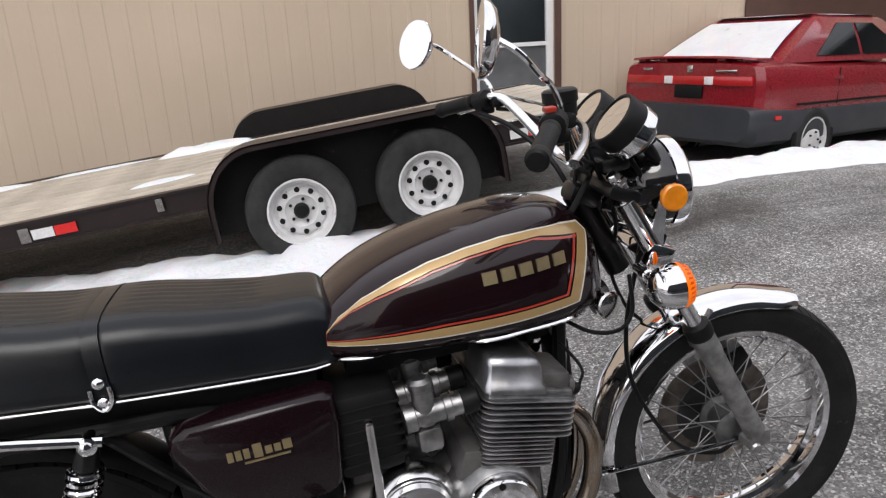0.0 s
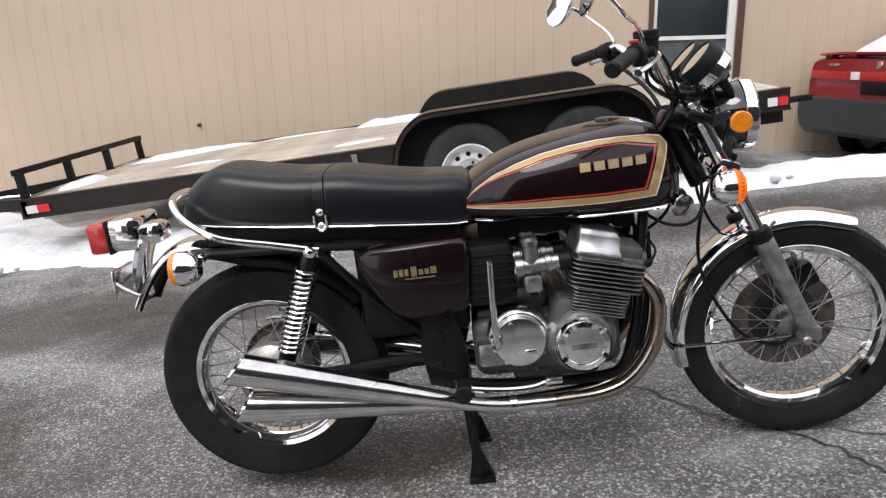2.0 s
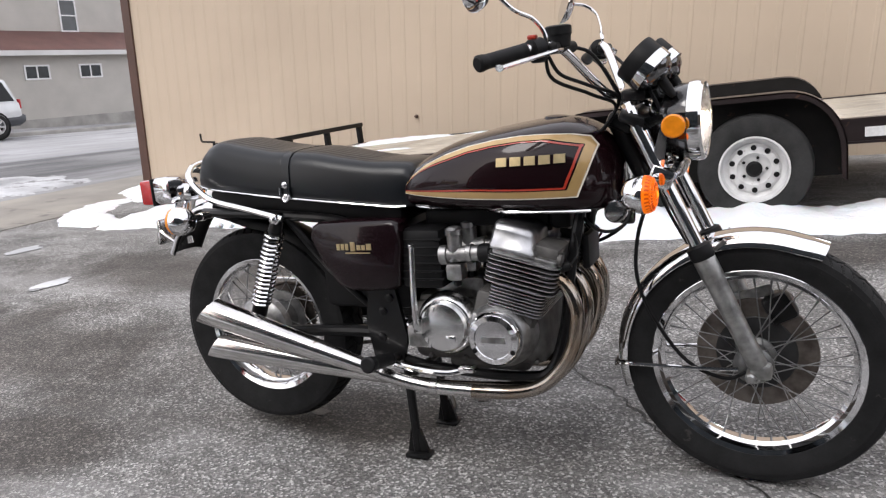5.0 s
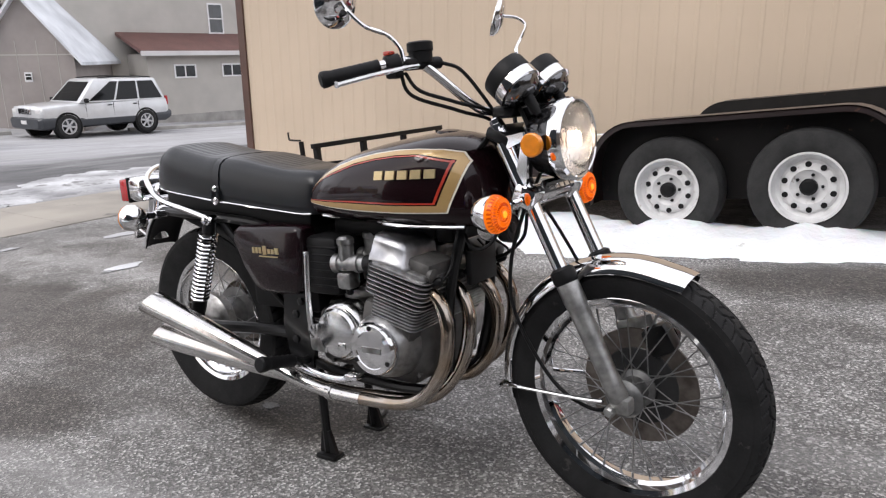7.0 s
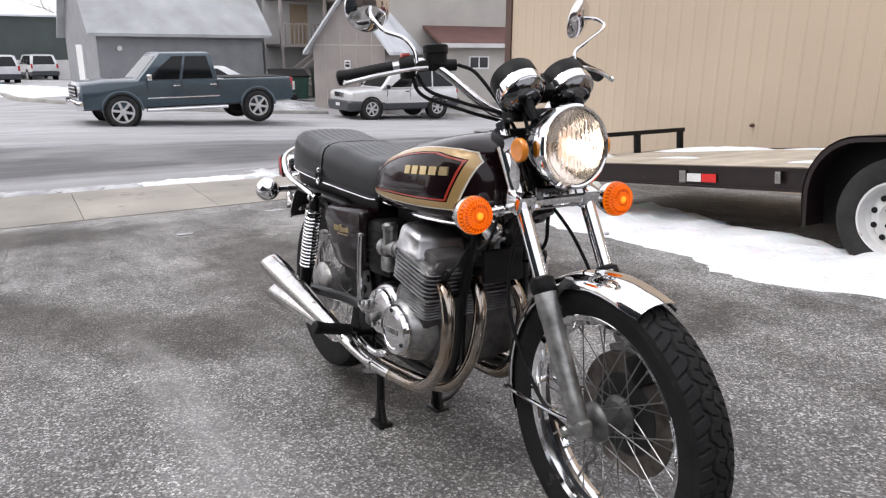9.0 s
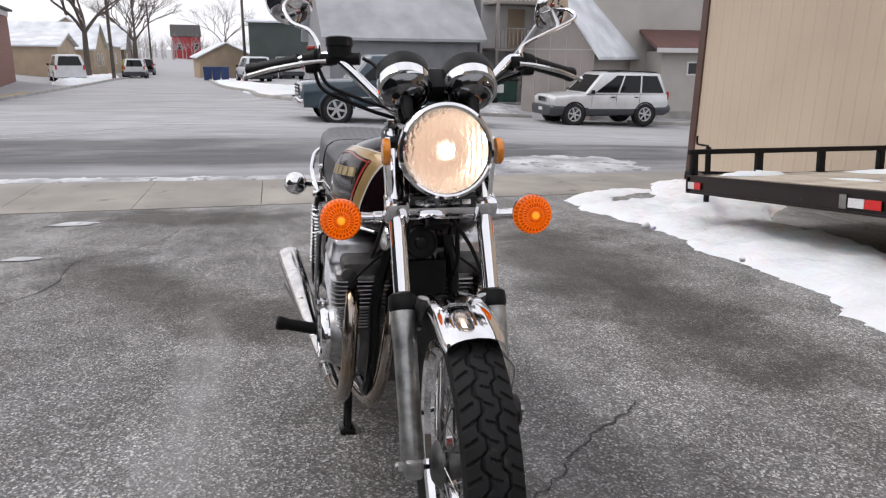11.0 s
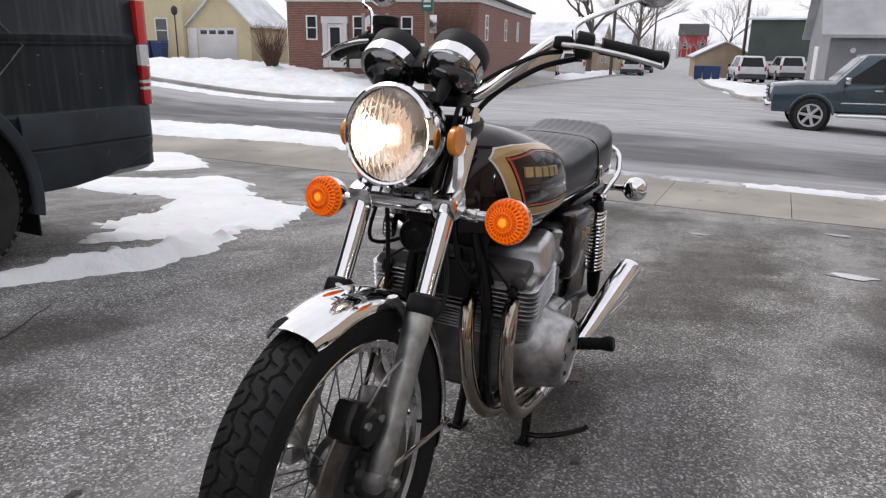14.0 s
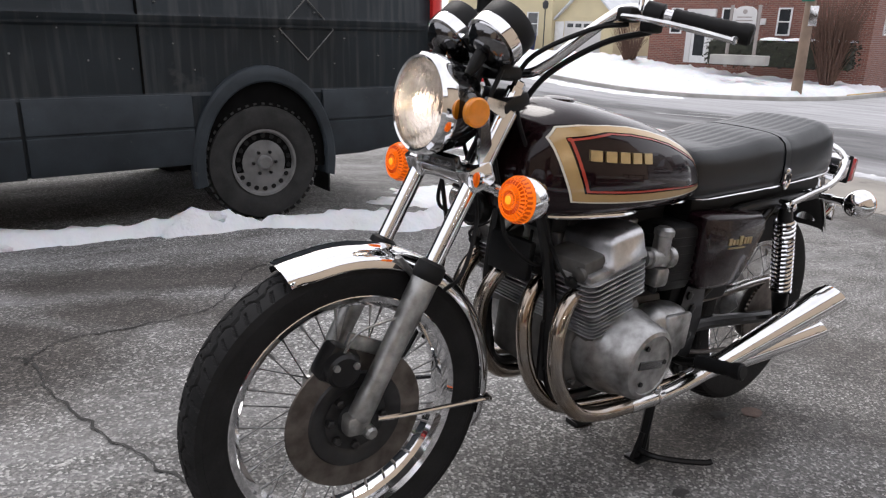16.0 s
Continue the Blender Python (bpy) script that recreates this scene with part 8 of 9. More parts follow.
# handlebar
bars = B()
tube(bars, [(1.05, -0.30, 1.116), (1.095, -0.222, 1.126), (1.122, -0.185, 1.104), (1.172, -0.10, 1.018), (1.19, -0.055, 0.996), (1.19, 0.055, 0.996), (1.172, 0.10, 1.018), (1.122, 0.185, 1.104),
            (1.095, 0.222, 1.126), (1.05, 0.30, 1.116)], 0.011, 12, 7)
handlebar = part("handlebar", bars, chrome, bike, "tall chromed handlebar", STEER)
for s in (-1, 1):
    bm = B()
    a, b = V(1.058, s * 0.286, 1.117), V(0.994, s * 0.408, 1.096)
    lathe(bm, a, b - a, [(0.017, 0), (0.0165, 0.01)] + [(0.0158 + (0.001 if k % 2 else 0), 0.012 + k * 0.006) for k in range(18)] + [(0.0185, 0.124), (0.0185, 0.134), (0.014, 0.138)], 16)
    part("grip", bm, black_plastic, handlebar, "ribbed black rubber grip")
    bm = B()
    c = V(1.072, s * 0.258, 1.119)
    ax = (b - a).normalized()
    lathe(bm, c - ax * 0.022, ax, [(0.016, 0), (0.023, 0.003), (0.023, 0.034), (0.017, 0.037)], 14)
    box(bm, c + V(0.008, 0, -0.02), (0.034, 0.03, 0.022), 0.006)
    housing = part("switch_housing", bm, black_plastic, handlebar)
    if s < 0:
        bm = B()
        box(bm, c + V(-0.004, 0, 0.026), (0.02, 0.02, 0.01), 0.003)
        part("kill_switch", bm, red_stripe, housing, "small red engine stop switch")
    bm = B()
    box(bm, V(1.102, s * 0.222, 1.117), (0.036, 0.04, 0.026), 0.008)
    perch = part("lever_perch", bm, black_plastic, handlebar)
    bm = B()
    tube(bm, [(1.122, s * 0.226, 1.112), (1.118, s * 0.27, 1.108), (1.088, s * 0.345, 1.096), (1.05, s * 0.40, 1.084), (1.046, s * 0.41, 1.083)], lambda u: 0.0075 if u < 0.93 else 0.0105, 8, 6, flat=0.75)
    part("lever", bm, polished_alloy, perch, "alloy hand lever")
    # mirror
    mc = V(0.955, 0.362, 1.262) if s > 0 else V(0.965, -0.305, 1.268)
    bend = V(1.035, 0.390, 1.228) if s > 0 else V(1.045, -0.30, 1.205)
    bm = B()
    tube(bm, [(1.095, s * 0.24, 1.124), (1.090, s * 0.243, 1.154), (1.072, s * (0.30 if s > 0 else 0.262), 1.185), bend, bend.lerp(mc, 0.4) + V(0, s * 0.015, 0.012), mc + V(0.018, 0, 0)], 0.005, 8, 6)
    mirror = part("mirror", bm, chrome, bike, "round chrome rear-view mirror on a bent stem", STEER)
    md = V(-1, -0.6 if s > 0 else 0.12, 0.42 if s > 0 else 0.22).normalized()
    bm = B()
    lathe(bm, mc, md, [(0.004, -0.022), (0.022, -0.021), (0.046, -0.014), (0.057, -0.003), (0.0585, 0.004), (0.057, 0.007)], 32)
    part("mirror_shell", bm, chrome, mirror)
    bm = B()
    lathe(bm, mc, md, [(0.0, 0.0075), (0.055, 0.007)], 32, caps=False)
    part("mirror_glass", bm, mirror_glass, mirror)
bm = B()
lathe(bm, (1.108, -0.195, 1.114), (0, 0, 1), [(0.018, 0), (0.027, 0.006), (0.028, 0.03), (0.0305, 0.032), (0.0305, 0.050), (0.026, 0.053)], 24)
rod(bm, (1.111, -0.215, 1.118), (1.125, -0.150, 1.118), 0.014, seg=12)
part("brake_reservoir", bm, black_plastic, handlebar, "black round brake fluid reservoir")
# cables and hoses, each its own
for pts, r in (([(1.112, -0.145, 1.114), (1.155, -0.12, 1.09), (1.20, -0.07, 1.0), (1.235, -0.05, 0.93), (1.25, -0.04, 0.85), (1.262, 0.02, 0.78), (1.285, 0.075, 0.70), (1.325, 0.10, 0.61), (1.355, 0.085, 0.57)], 0.0045),
               ([(1.08, -0.245, 1.092), (1.10, -0.22, 1.05), (1.15, -0.15, 1.02), (1.2, -0.06, 0.98), (1.12, -0.06, 0.88), (0.95, -0.05, 0.80)], 0.0045),
               ([(1.075, -0.255, 1.092), (1.085, -0.23, 1.04), (1.15, -0.14, 1.0), (1.19, -0.05, 0.96), (1.1, -0.05, 0.86), (0.93, -0.04, 0.78)], 0.0045),
               ([(1.11, 0.215, 1.108), (1.16, 0.17, 1.09), (1.22, 0.08, 1.02), (1.21, 0.06, 0.93), (1.15, 0.08, 0.80), (1.07, 0.10, 0.62), (1.0, 0.13, 0.5)], 0.0048),
               ([(1.275, -0.074, 1.0), (1.30, -0.075, 0.93), (1.285, -0.065, 0.8), (1.235, -0.075, 0.64), (1.24, -0.08, 0.50), (1.33, -0.07, 0.335), (1.43, -0.07, 0.28), (1.49, -0.065, 0.30)], 0.005),
               ([(1.275, 0.074, 1.0), (1.29, 0.07, 0.92), (1.22, 0.06, 0.76), (1.19, 0.07, 0.66), (1.10, 0.08, 0.6), (1.04, 0.08, 0.62)], 0.005),
               ([(1.08, 0.245, 1.10), (1.12, 0.17, 1.07), (1.17, 0.09, 1.0), (1.2, 0.05, 0.92)], 0.006),
               ([(1.235, -0.11, 0.77), (1.225, -0.13, 0.70), (1.19, -0.135, 0.67), (1.14, -0.11, 0.67), (1.09, -0.06, 0.70)], 0.0045)):
    bm = B()
    tube(bm, pts, r, 7, 6)
    part("cable", bm, black_plastic, bike)

# tank
TX = [0.612, 0.645, 0.70, 0.76, 0.82, 0.88, 0.94, 1.0, 1.05, 1.085, 1.115, 1.145, 1.165, 1.185, 1.2]
TT = [0.822, 0.856, 0.888, 0.911, 0.926, 0.937, 0.945, 0.951, 0.953, 0.949, 0.940, 0.923, 0.902, 0.870, 0.83]
TW = [0.118, 0.142, 0.164, 0.180, 0.189, 0.193, 0.193, 0.187, 0.176, 0.165, 0.150, 0.131, 0.112, 0.085, 0.04]
SS = [0.0, 0.05, 0.14, 0.28, 0.45, 0.6, 0.72, 0.82, 0.9, 0.96, 1.0]
SF = [0.80, 0.90, 0.97, 1.0, 0.99, 0.955, 0.90, 0.815, 0.67, 0.43, 0.0]


def tank_bottom(x):
    return 0.745 - 0.026 * max(0, min(1, (x - 0.62) / 0.5))


bm = B()
rings = []
for x in curve_points([V(a, b, c) for a, b, c in zip(TX, TT, TW)], 5):
    low = tank_bottom(x.x)
    ring = []
    prof = curve_points([V(f, s, 0) for f, s in zip(SF, SS)], 3)
    for q in prof[:-1]:
        ring.append(V(x.x, -x.z * q.x, low + (x.y - low) * q.y))
    ring.append(V(x.x, 0, x.y))
    for q in reversed(prof[:-1]):
        ring.append(V(x.x, x.z * q.x, low + (x.y - low) * q.y))
    rings.append(ring)
skin(bm, rings)
bm.normal_update()
tank_tree = BVHTree.FromBMesh(bm)


def tank_side(x, z):
    """Half the tank's width at a place on its side."""
    hit = tank_tree.ray_cast(V(x, -1, z), V(0, 1, 0))[0]
    return -hit.y if hit else float(np.interp(x, TX, TW)) * 0.5


tank = part("fuel_tank", bm, maroon, bike, "glossy dark maroon fuel tank with gold and red stripes", None, 50)
PANEL = [(0.622, 0.782), (0.72, 0.775), (0.84, 0.768), (0.97, 0.763), (1.105, 0.760), (1.130, 0.820), (1.152, 0.880), (1.136, 0.900), (1.09, 0.910), (1.03, 0.914), (0.97, 0.914),
         (0.90, 0.908), (0.83, 0.897), (0.76, 0.878), (0.70, 0.855), (0.655, 0.828), (0.626, 0.800)]


def inset_panel(k):
    """The panel's outline moved inwards by k, more at the front, less along the top, none at the rear tip."""
    n = len(PANEL)
    lines = []
    for i in range(n):
        p, q = Vector(PANEL[i]), Vector(PANEL[(i + 1) % n])
        d = (q - p).normalized()
        mid = (p + q) / 2
        rear = max(0.12, min(1, (mid.x - 0.62) / 0.16))
        wide = 1.05 if mid.x > 1.10 and mid.y > 0.88 else 1.5 if abs(d.y) > abs(d.x) else (1.0 if mid.y < 0.78 else 0.66)
        lines.append((p + Vector((-d.y, d.x)) * k * rear * wide, d))
    out = []
    for i in range(n):
        (p, d), (q, e) = lines[i - 1], lines[i]
        cross = d.x * e.y - d.y * e.x
        if abs(cross) < 0.05:
            out.append((q + p + d * (q - p).dot(d)) / 2)
        else:
            w = q - p
            out.append(p + d * ((w.x * e.y - w.y * e.x) / cross))
    return out


def stripe(name, inset, width, mat, s, label, lift=0.0019):
    """A band that runs round the panel on one side of the tank, inset from its edge."""
    rows = []
    for k in np.linspace(inset, inset + width, 2 if width < 0.006 else 6):
        ring = inset_panel(float(k))
        n = len(ring)
        pts = [ring[i].lerp(ring[(i + 1) % n], j / 8) for i in range(n) for j in range(8)]
        rows.append([V(q.x, s * (tank_side(q.x, q.y) + lift), q.y) for q in pts])
    bm = B()
    sheet(bm, rows, closed=True)
    part(name, bm, mat, tank, label)


for s in (-1, 1):
    stripe("pinstripe", -0.003, 0.0028, cream_line, s, "cream pinstripe")
    stripe("gold_band", 0.0, 0.0165, gold_stripe, s, "gold band")
    stripe("red_line", 0.0195, 0.0042, red_stripe, s, "red pinstripe")
    for k in range(5):
        bm = B()
        blocks_of(bm, [(0.916 + k * 0.0355, 0.8445, 0.0265, 0.0215)], lambda a, b, k, s=s: V(a, s * (tank_side(a, b) + 0.001 + max(k, -0.003)), b), 0.004)
        part("emblem_bar", bm, gold_emblem, tank, "plain brass-coloured emblem bar")
    bm = B()
    tube(bm, [(x, s * (tank_side(x, tank_bottom(x)) + 0.004), tank_bottom(x) - 0.001) for x in (0.622, 0.7, 0.8, 0.9, 1.0, 1.08, 1.13)], 0.0042, 6, 4)
    part("tank_trim", bm, chrome, tank, "chrome trim strip along the tank edge")
bm = B()
lathe(bm, (1.03, 0, 0.944), (0.05, 0, 1), [(0.034, 0), (0.036, 0.004), (0.034, 0.009), (0.02, 0.012), (0.004, 0.013)], 24)
part("filler_lid", bm, maroon, tank)

# seat
SX = [-0.142, -0.132, -0.113, -0.08, -0.04, 0.0, 0.06, 0.12, 0.18, 0.236, 0.250, 0.264, 0.278, 0.34, 0.42, 0.52, 0.60, 0.632, 0.648]
ST = [0.828, 0.850, 0.890, 0.932, 0.957, 0.964, 0.951, 0.938, 0.927, 0.921, 0.916, 0.916, 0.919, 0.911, 0.894, 0.877, 0.870, 0.862, 0.845]
SW = [0.055, 0.085, 0.108, 0.128, 0.143, 0.151, 0.157, 0.160, 0.161, 0.161, 0.158, 0.158, 0.160, 0.158, 0.153, 0.145, 0.137, 0.131, 0.122]
seat_prof = [(0.94, 0.0), (0.985, 0.05), (1.0, 0.2), (0.985, 0.45), (0.955, 0.68), (0.90, 0.83), (0.80, 0.925), (0.62, 0.975), (0.4, 0.992), (0.2, 0.998)]


def seat_low(x):
    """The seat's lower edge rises to the tail."""
    return 0.742 + 0.115 * max(0, 0.59 - x)


def seat_line(x):
    return float(np.interp(x, SX, ST)), float(np.interp(x, SX, SW))


bm = B()
rings = []
smooth = curve_points([V(a, b, c) for a, b, c in zip(SX, ST, SW)], 10)
half_prof = [q for q in seat_prof if q[0] > 0.8 or q[1] < 0.9]
fs, gs = [q[0] for q in reversed(seat_prof)], [q[1] for q in reversed(seat_prof)]
for k in range(1, 25):
    f = 0.8 * (1 - k / 24)
    half_prof.append((f, float(np.interp(f, [0] + fs, [1.0] + gs))))
for p in smooth:
    low = seat_low(p.x)
    ends = max(0, min(1, (p.x + 0.07) / 0.03)) * max(0, min(1, (0.225 - p.x) / 0.03)) + max(0, min(1, (p.x - 0.285) / 0.03)) * max(0, min(1, (0.54 - p.x) / 0.03))

    def place(f, g, side):
        y = p.z * f
        pleat = 0.0030 * abs(math.cos(math.pi * y / 0.026)) ** 0.5 - 0.0030 if y < 0.098 else 0
        return V(p.x, side * y, low + (p.y - low) * g + pleat * min(1, ends))
    ring = [place(f, g, -1) for f, g in half_prof] + [place(f, g, 1) for f, g in reversed(half_prof[:-1])]
    rings.append(ring)
skin(bm, rings)
seat = part("seat", bm, vinyl, bike, "ribbed black vinyl dual seat", None, 60)
bm = B()
line = [(x, -(seat_line(x)[1] + 0.001), seat_low(x) + 0.003) for x in (0.625, 0.585, 0.5, 0.4, 0.3, 0.2, 0.1, 0.0, -0.06, -0.10, -0.13)]
line += [(-0.146, -0.03, 0.829), (-0.146, 0.03, 0.829)] + [(x, -y, z) for x, y, z in reversed(line)]
tube(bm, line, 0.0028, 6, 4)
part("seat_trim", bm, chrome, seat, "chrome beading round the seat base")
bm = B()
rings = []
for f, g in seat_prof[1:] + [(0, 1.0)] + [(-a, b) for a, b in reversed(seat_prof[1:])]:
    t, w = seat_line(0.253)
    y, z = -w * f, seat_low(0.253) + (t - seat_low(0.253)) * g
    n = V(0, -f, max(0, g - 0.5) * 1.4).normalized() * 0.005
    rings.append([V(0.240, y, z) + n, V(0.268, y, z) + n, V(0.268, y, z) - n, V(0.240, y, z) - n])
skin(bm, rings)
strap = part("grab_strap", bm, vinyl, seat, "black vinyl strap across the seat")
for s in (-1, 1):
    bm = B()
    lathe(bm, (0.253, s * 0.163, 0.822), (0, s, 0), [(0.010, -0.004), (0.010, 0.004), (0.006, 0.008), (0.001, 0.009)], 14)
    tube(bm, [(0.238, s * 0.167, 0.815), (0.239, s * 0.168, 0.79), (0.253, s * 0.168, 0.775), (0.267, s * 0.168, 0.79), (0.268, s * 0.167, 0.815)], 0.004, 6, 5)
    lathe(bm, (0.253, s * 0.164, 0.788), (0, s, 0), [(0.009, -0.002), (0.009, 0.004), (0.005, 0.007)], 12)
    part("strap_buckle", bm, chrome, seat)

# side covers
COVER = [(0.326, 0.672), (0.336, 0.70), (0.36, 0.712), (0.46, 0.715), (0.60, 0.714), (0.618, 0.706), (0.622, 0.65), (0.612, 0.58), (0.604, 0.532), (0.585, 0.516), (0.50, 0.510), (0.44, 0.512), (0.405, 0.528), (0.362, 0.588)]
for s in (-1, 1):
    bm = B()
    plate(bm, COVER, s * 0.12, s * 0.185, bevel=0.016)
    cover = part("side_cover", bm, cover_paint, bike, "dark maroon side cover with small gold bars", None, 50)
    for a, b, la, lb in ((0.415, 0.637, 0.008, 0.018), (0.426, 0.637, 0.008, 0.018), (0.437, 0.637, 0.008, 0.018), (0.450, 0.634, 0.012, 0.026), (0.466, 0.637, 0.009, 0.014), (0.478, 0.637, 0.009, 0.014), (0.490, 0.637, 0.012, 0.018), (0.436, 0.627, 0.062, 0.0035)):
        a0 = 0.42 + (a - 0.415) * 1.28 - (0.0 if s < 0 else 0.02)
        bm = B()
        quadbox(bm, a0, a0 + la * 1.28, s * 0.183, s * 0.1875, b - 0.004, b - 0.004 + lb)
        part("badge_bar", bm, gold_emblem, cover, "small gold plain badge bar")

# frame
def frame_tube(pts, r=0.0145, mirror_it=True, straight=False):
    for s in ((-1, 1) if mirror_it else (1,)):
        bm = B()
        tube(bm, [(x, s * y, z) for x, y, z in pts], r, 10, 5, straight=straight)
        part("frame_tube", bm, black_paint, bike)


frame_tube([(1.13, 0.02, 0.86), (1.10, 0.06, 0.74), (1.065, 0.10, 0.55), (1.045, 0.105, 0.40), (1.0, 0.11, 0.285), (0.92, 0.11, 0.262), (0.75, 0.11, 0.265), (0.58, 0.11, 0.285), (0.52, 0.11, 0.33), (0.51, 0.11, 0.45), (0.47, 0.115, 0.62), (0.42, 0.12, 0.70), (0.22, 0.135, 0.728), (0.0, 0.125, 0.738), (-0.12, 0.1, 0.74)])
frame_tube([(1.13, 0, 0.90), (0.95, 0, 0.80), (0.62, 0, 0.735), (0.42, 0, 0.72)], 0.028, False)
frame_tube([(0.22, 0.135, 0.725), (0.36, 0.12, 0.55), (0.50, 0.11, 0.42)], 0.011)
frame_tube([(0.52, 0.11, 0.37), (0.35, 0.10, 0.365), (0.15, 0.118, 0.358), (-0.03, 0.128, 0.352)], 0.019)
for s in (-1, 1):
    bm = B()
    plate(bm, [(0.47, 0.30), (0.56, 0.27), (0.585, 0.36), (0.56, 0.50), (0.53, 0.56), (0.47, 0.50), (0.455, 0.40)], s * 0.112, s * 0.128)
    for x, z in ((0.505, 0.36), (0.54, 0.48), (0.515, 0.44)):
        lathe(bm, (x, s * 0.126, z), (0, s, 0), [(0.013, 0), (0.013, 0.007), (0.008, 0.009)], 6)
    part("pivot_plate", bm, black_paint, bike)
    bm = B()
    plate(bm, [(1.0, 0.30), (1.06, 0.33), (1.075, 0.47), (1.05, 0.50), (1.03, 0.40)], s * 0.10, s * 0.108)
    for x, z in ((1.045, 0.36), (1.055, 0.44)):
        lathe(bm, (x, s * 0.106, z), (0, s, 0), [(0.009, 0), (0.009, 0.006)], 6)
    part("engine_mount", bm, black_paint, bike)
    # shock
    a, b = V(0.212, s * 0.165, 0.724), V(0.066, s * 0.165, 0.355)
    d = (b - a).normalized()
    ln = (b - a).length
    bm = B()
    lathe(bm, a, d, [(0.010, -0.012), (0.016, 0.0), (0.020, 0.025), (0.021, 0.045), (0.014, 0.05), (0.012, ln * 0.62), (0.024, ln * 0.66), (0.024, ln * 0.78), (0.020, ln * 0.95), (0.012, ln)], 18)
    shock = part("shock_absorber", bm, black_paint, bike, "rear shock with a chrome coil spring")
    bm = B()
    e1, e2 = basis(d)
    coil = []
    turns, steps = 17, 12
    for i in range(turns * steps + 1):
        t = i / (turns * steps)
        ang = 2 * math.pi * i / steps
        coil.append(a + d * (0.045 + t * (ln * 0.72 - 0.045)) + (e1 * math.cos(ang) + e2 * math.sin(ang)) * 0.0265)
    tube(bm, coil, 0.0048, 6, straight=True)
    part("coil_spring", bm, chrome, shock)
    bm = B()
    lathe(bm, a + V(0, s * 0.012, 0), (0, s, 0), [(0.016, -0.03), (0.016, 0.004), (0.011, 0.006), (0.011, 0.014), (0.006, 0.017)], 12)
    part("top_nut", bm, chrome, shock)
# grab rail
bm = B()
rail = [(0.235, -0.172, 0.724), (0.12, -0.176, 0.754), (0.0, -0.178, 0.783), (-0.06, -0.172, 0.813), (-0.112, -0.155, 0.855), (-0.142, -0.11, 0.882), (-0.155, -0.06, 0.893), (-0.158, 0, 0.896)]
tube(bm, rail + [(x, -y, z) for x, y, z in reversed(rail[:-1])], 0.0095, 10, 6)
part("grab_rail", bm, chrome, bike, "chromed grab rail round the seat tail")

# rear fender: a black front part under the seat and a chromed tail with a black lining
def rear_arc(pts, half, drop, thick):
    bm = B()
    line = curve_points([V(x, 0, z) for x, z in pts], 5)
    rings = []
    for i, p in enumerate(line):
        d = (line[min(i + 1, len(line) - 1)] - line[max(i - 1, 0)]).normalized()
        n = V(d.z, 0, -d.x)
        if n.z < 0:
            n = -n
        outer = [p + V(0, y * half, 0) - n * (k * drop) for y, k in ((-1, 1), (-0.95, 0.6), (-0.78, 0.25), (-0.4, 0.06), (0, 0), (0.4, 0.06), (0.78, 0.25), (0.95, 0.6), (1, 1))]
        inner = [q - n * thick - V(0, q.y * 0.04, 0) for q in reversed(outer)]
        rings.append(outer + inner)
    return skin(bm, rings)


part("inner_fender", rear_arc([(0.31, 0.56), (0.23, 0.636), (0.12, 0.69), (0.02, 0.712), (-0.06, 0.738), (-0.11, 0.75)], 0.066, 0.03, 0.003), black_plastic, bike)
rear_tail = [(-0.08, 0.752), (-0.14, 0.770), (-0.20, 0.760), (-0.255, 0.722), (-0.30, 0.668), (-0.34, 0.605)]
rear_fender = part("rear_fender", rear_arc(rear_tail, 0.074, 0.022, 0.003), chrome, bike, "chromed rear mudguard")
part("fender_lining", rear_arc([(x + 0.008, z - 0.006) for x, z in rear_tail], 0.067, 0.018, 0.003), black_plastic, rear_fender, "black lining of the mudguard")
bm = B()
box(bm, (-0.312, 0, 0.812), (0.085, 0.168, 0.090), 0.016)
box(bm, (-0.255, 0, 0.800), (0.07, 0.09, 0.06), 0.02)
tail = part("tail_lamp", bm, chrome, bike, "square tail lamp with a red lens in a chrome box")
bm = B()
box(bm, (-0.378, 0, 0.808), (0.060, 0.164, 0.084), 0.010)
part("lens", bm, red_lens, tail, "red plastic lens")
bm = B()
box(bm, (-0.350, 0, 0.809), (0.01, 0.17, 0.092), 0.003)
part("gasket", bm, black_plastic, tail)
bm = B()
tube(bm, [(-0.325, 0, 0.62), (-0.318, 0, 0.69), (-0.29, 0, 0.765), (-0.262, 0, 0.80)], 0.040, 10, 4, flat=0.6)
part("lamp_bracket", bm, chrome, tail)
bm = B()
box(bm, (-0.380, 0, 0.668), (0.012, 0.12, 0.088), 0.004, Matrix.Rotation(radians(8), 3, "Y"))
tube(bm, [(-0.325, -0.04, 0.63), (-0.355, -0.05, 0.655), (-0.378, -0.05, 0.675)], 0.006, 6)
tube(bm, [(-0.325, 0.04, 0.63), (-0.355, 0.05, 0.655), (-0.378, 0.05, 0.675)], 0.006, 6)
part("plate_bracket", bm, worn_chrome, bike)

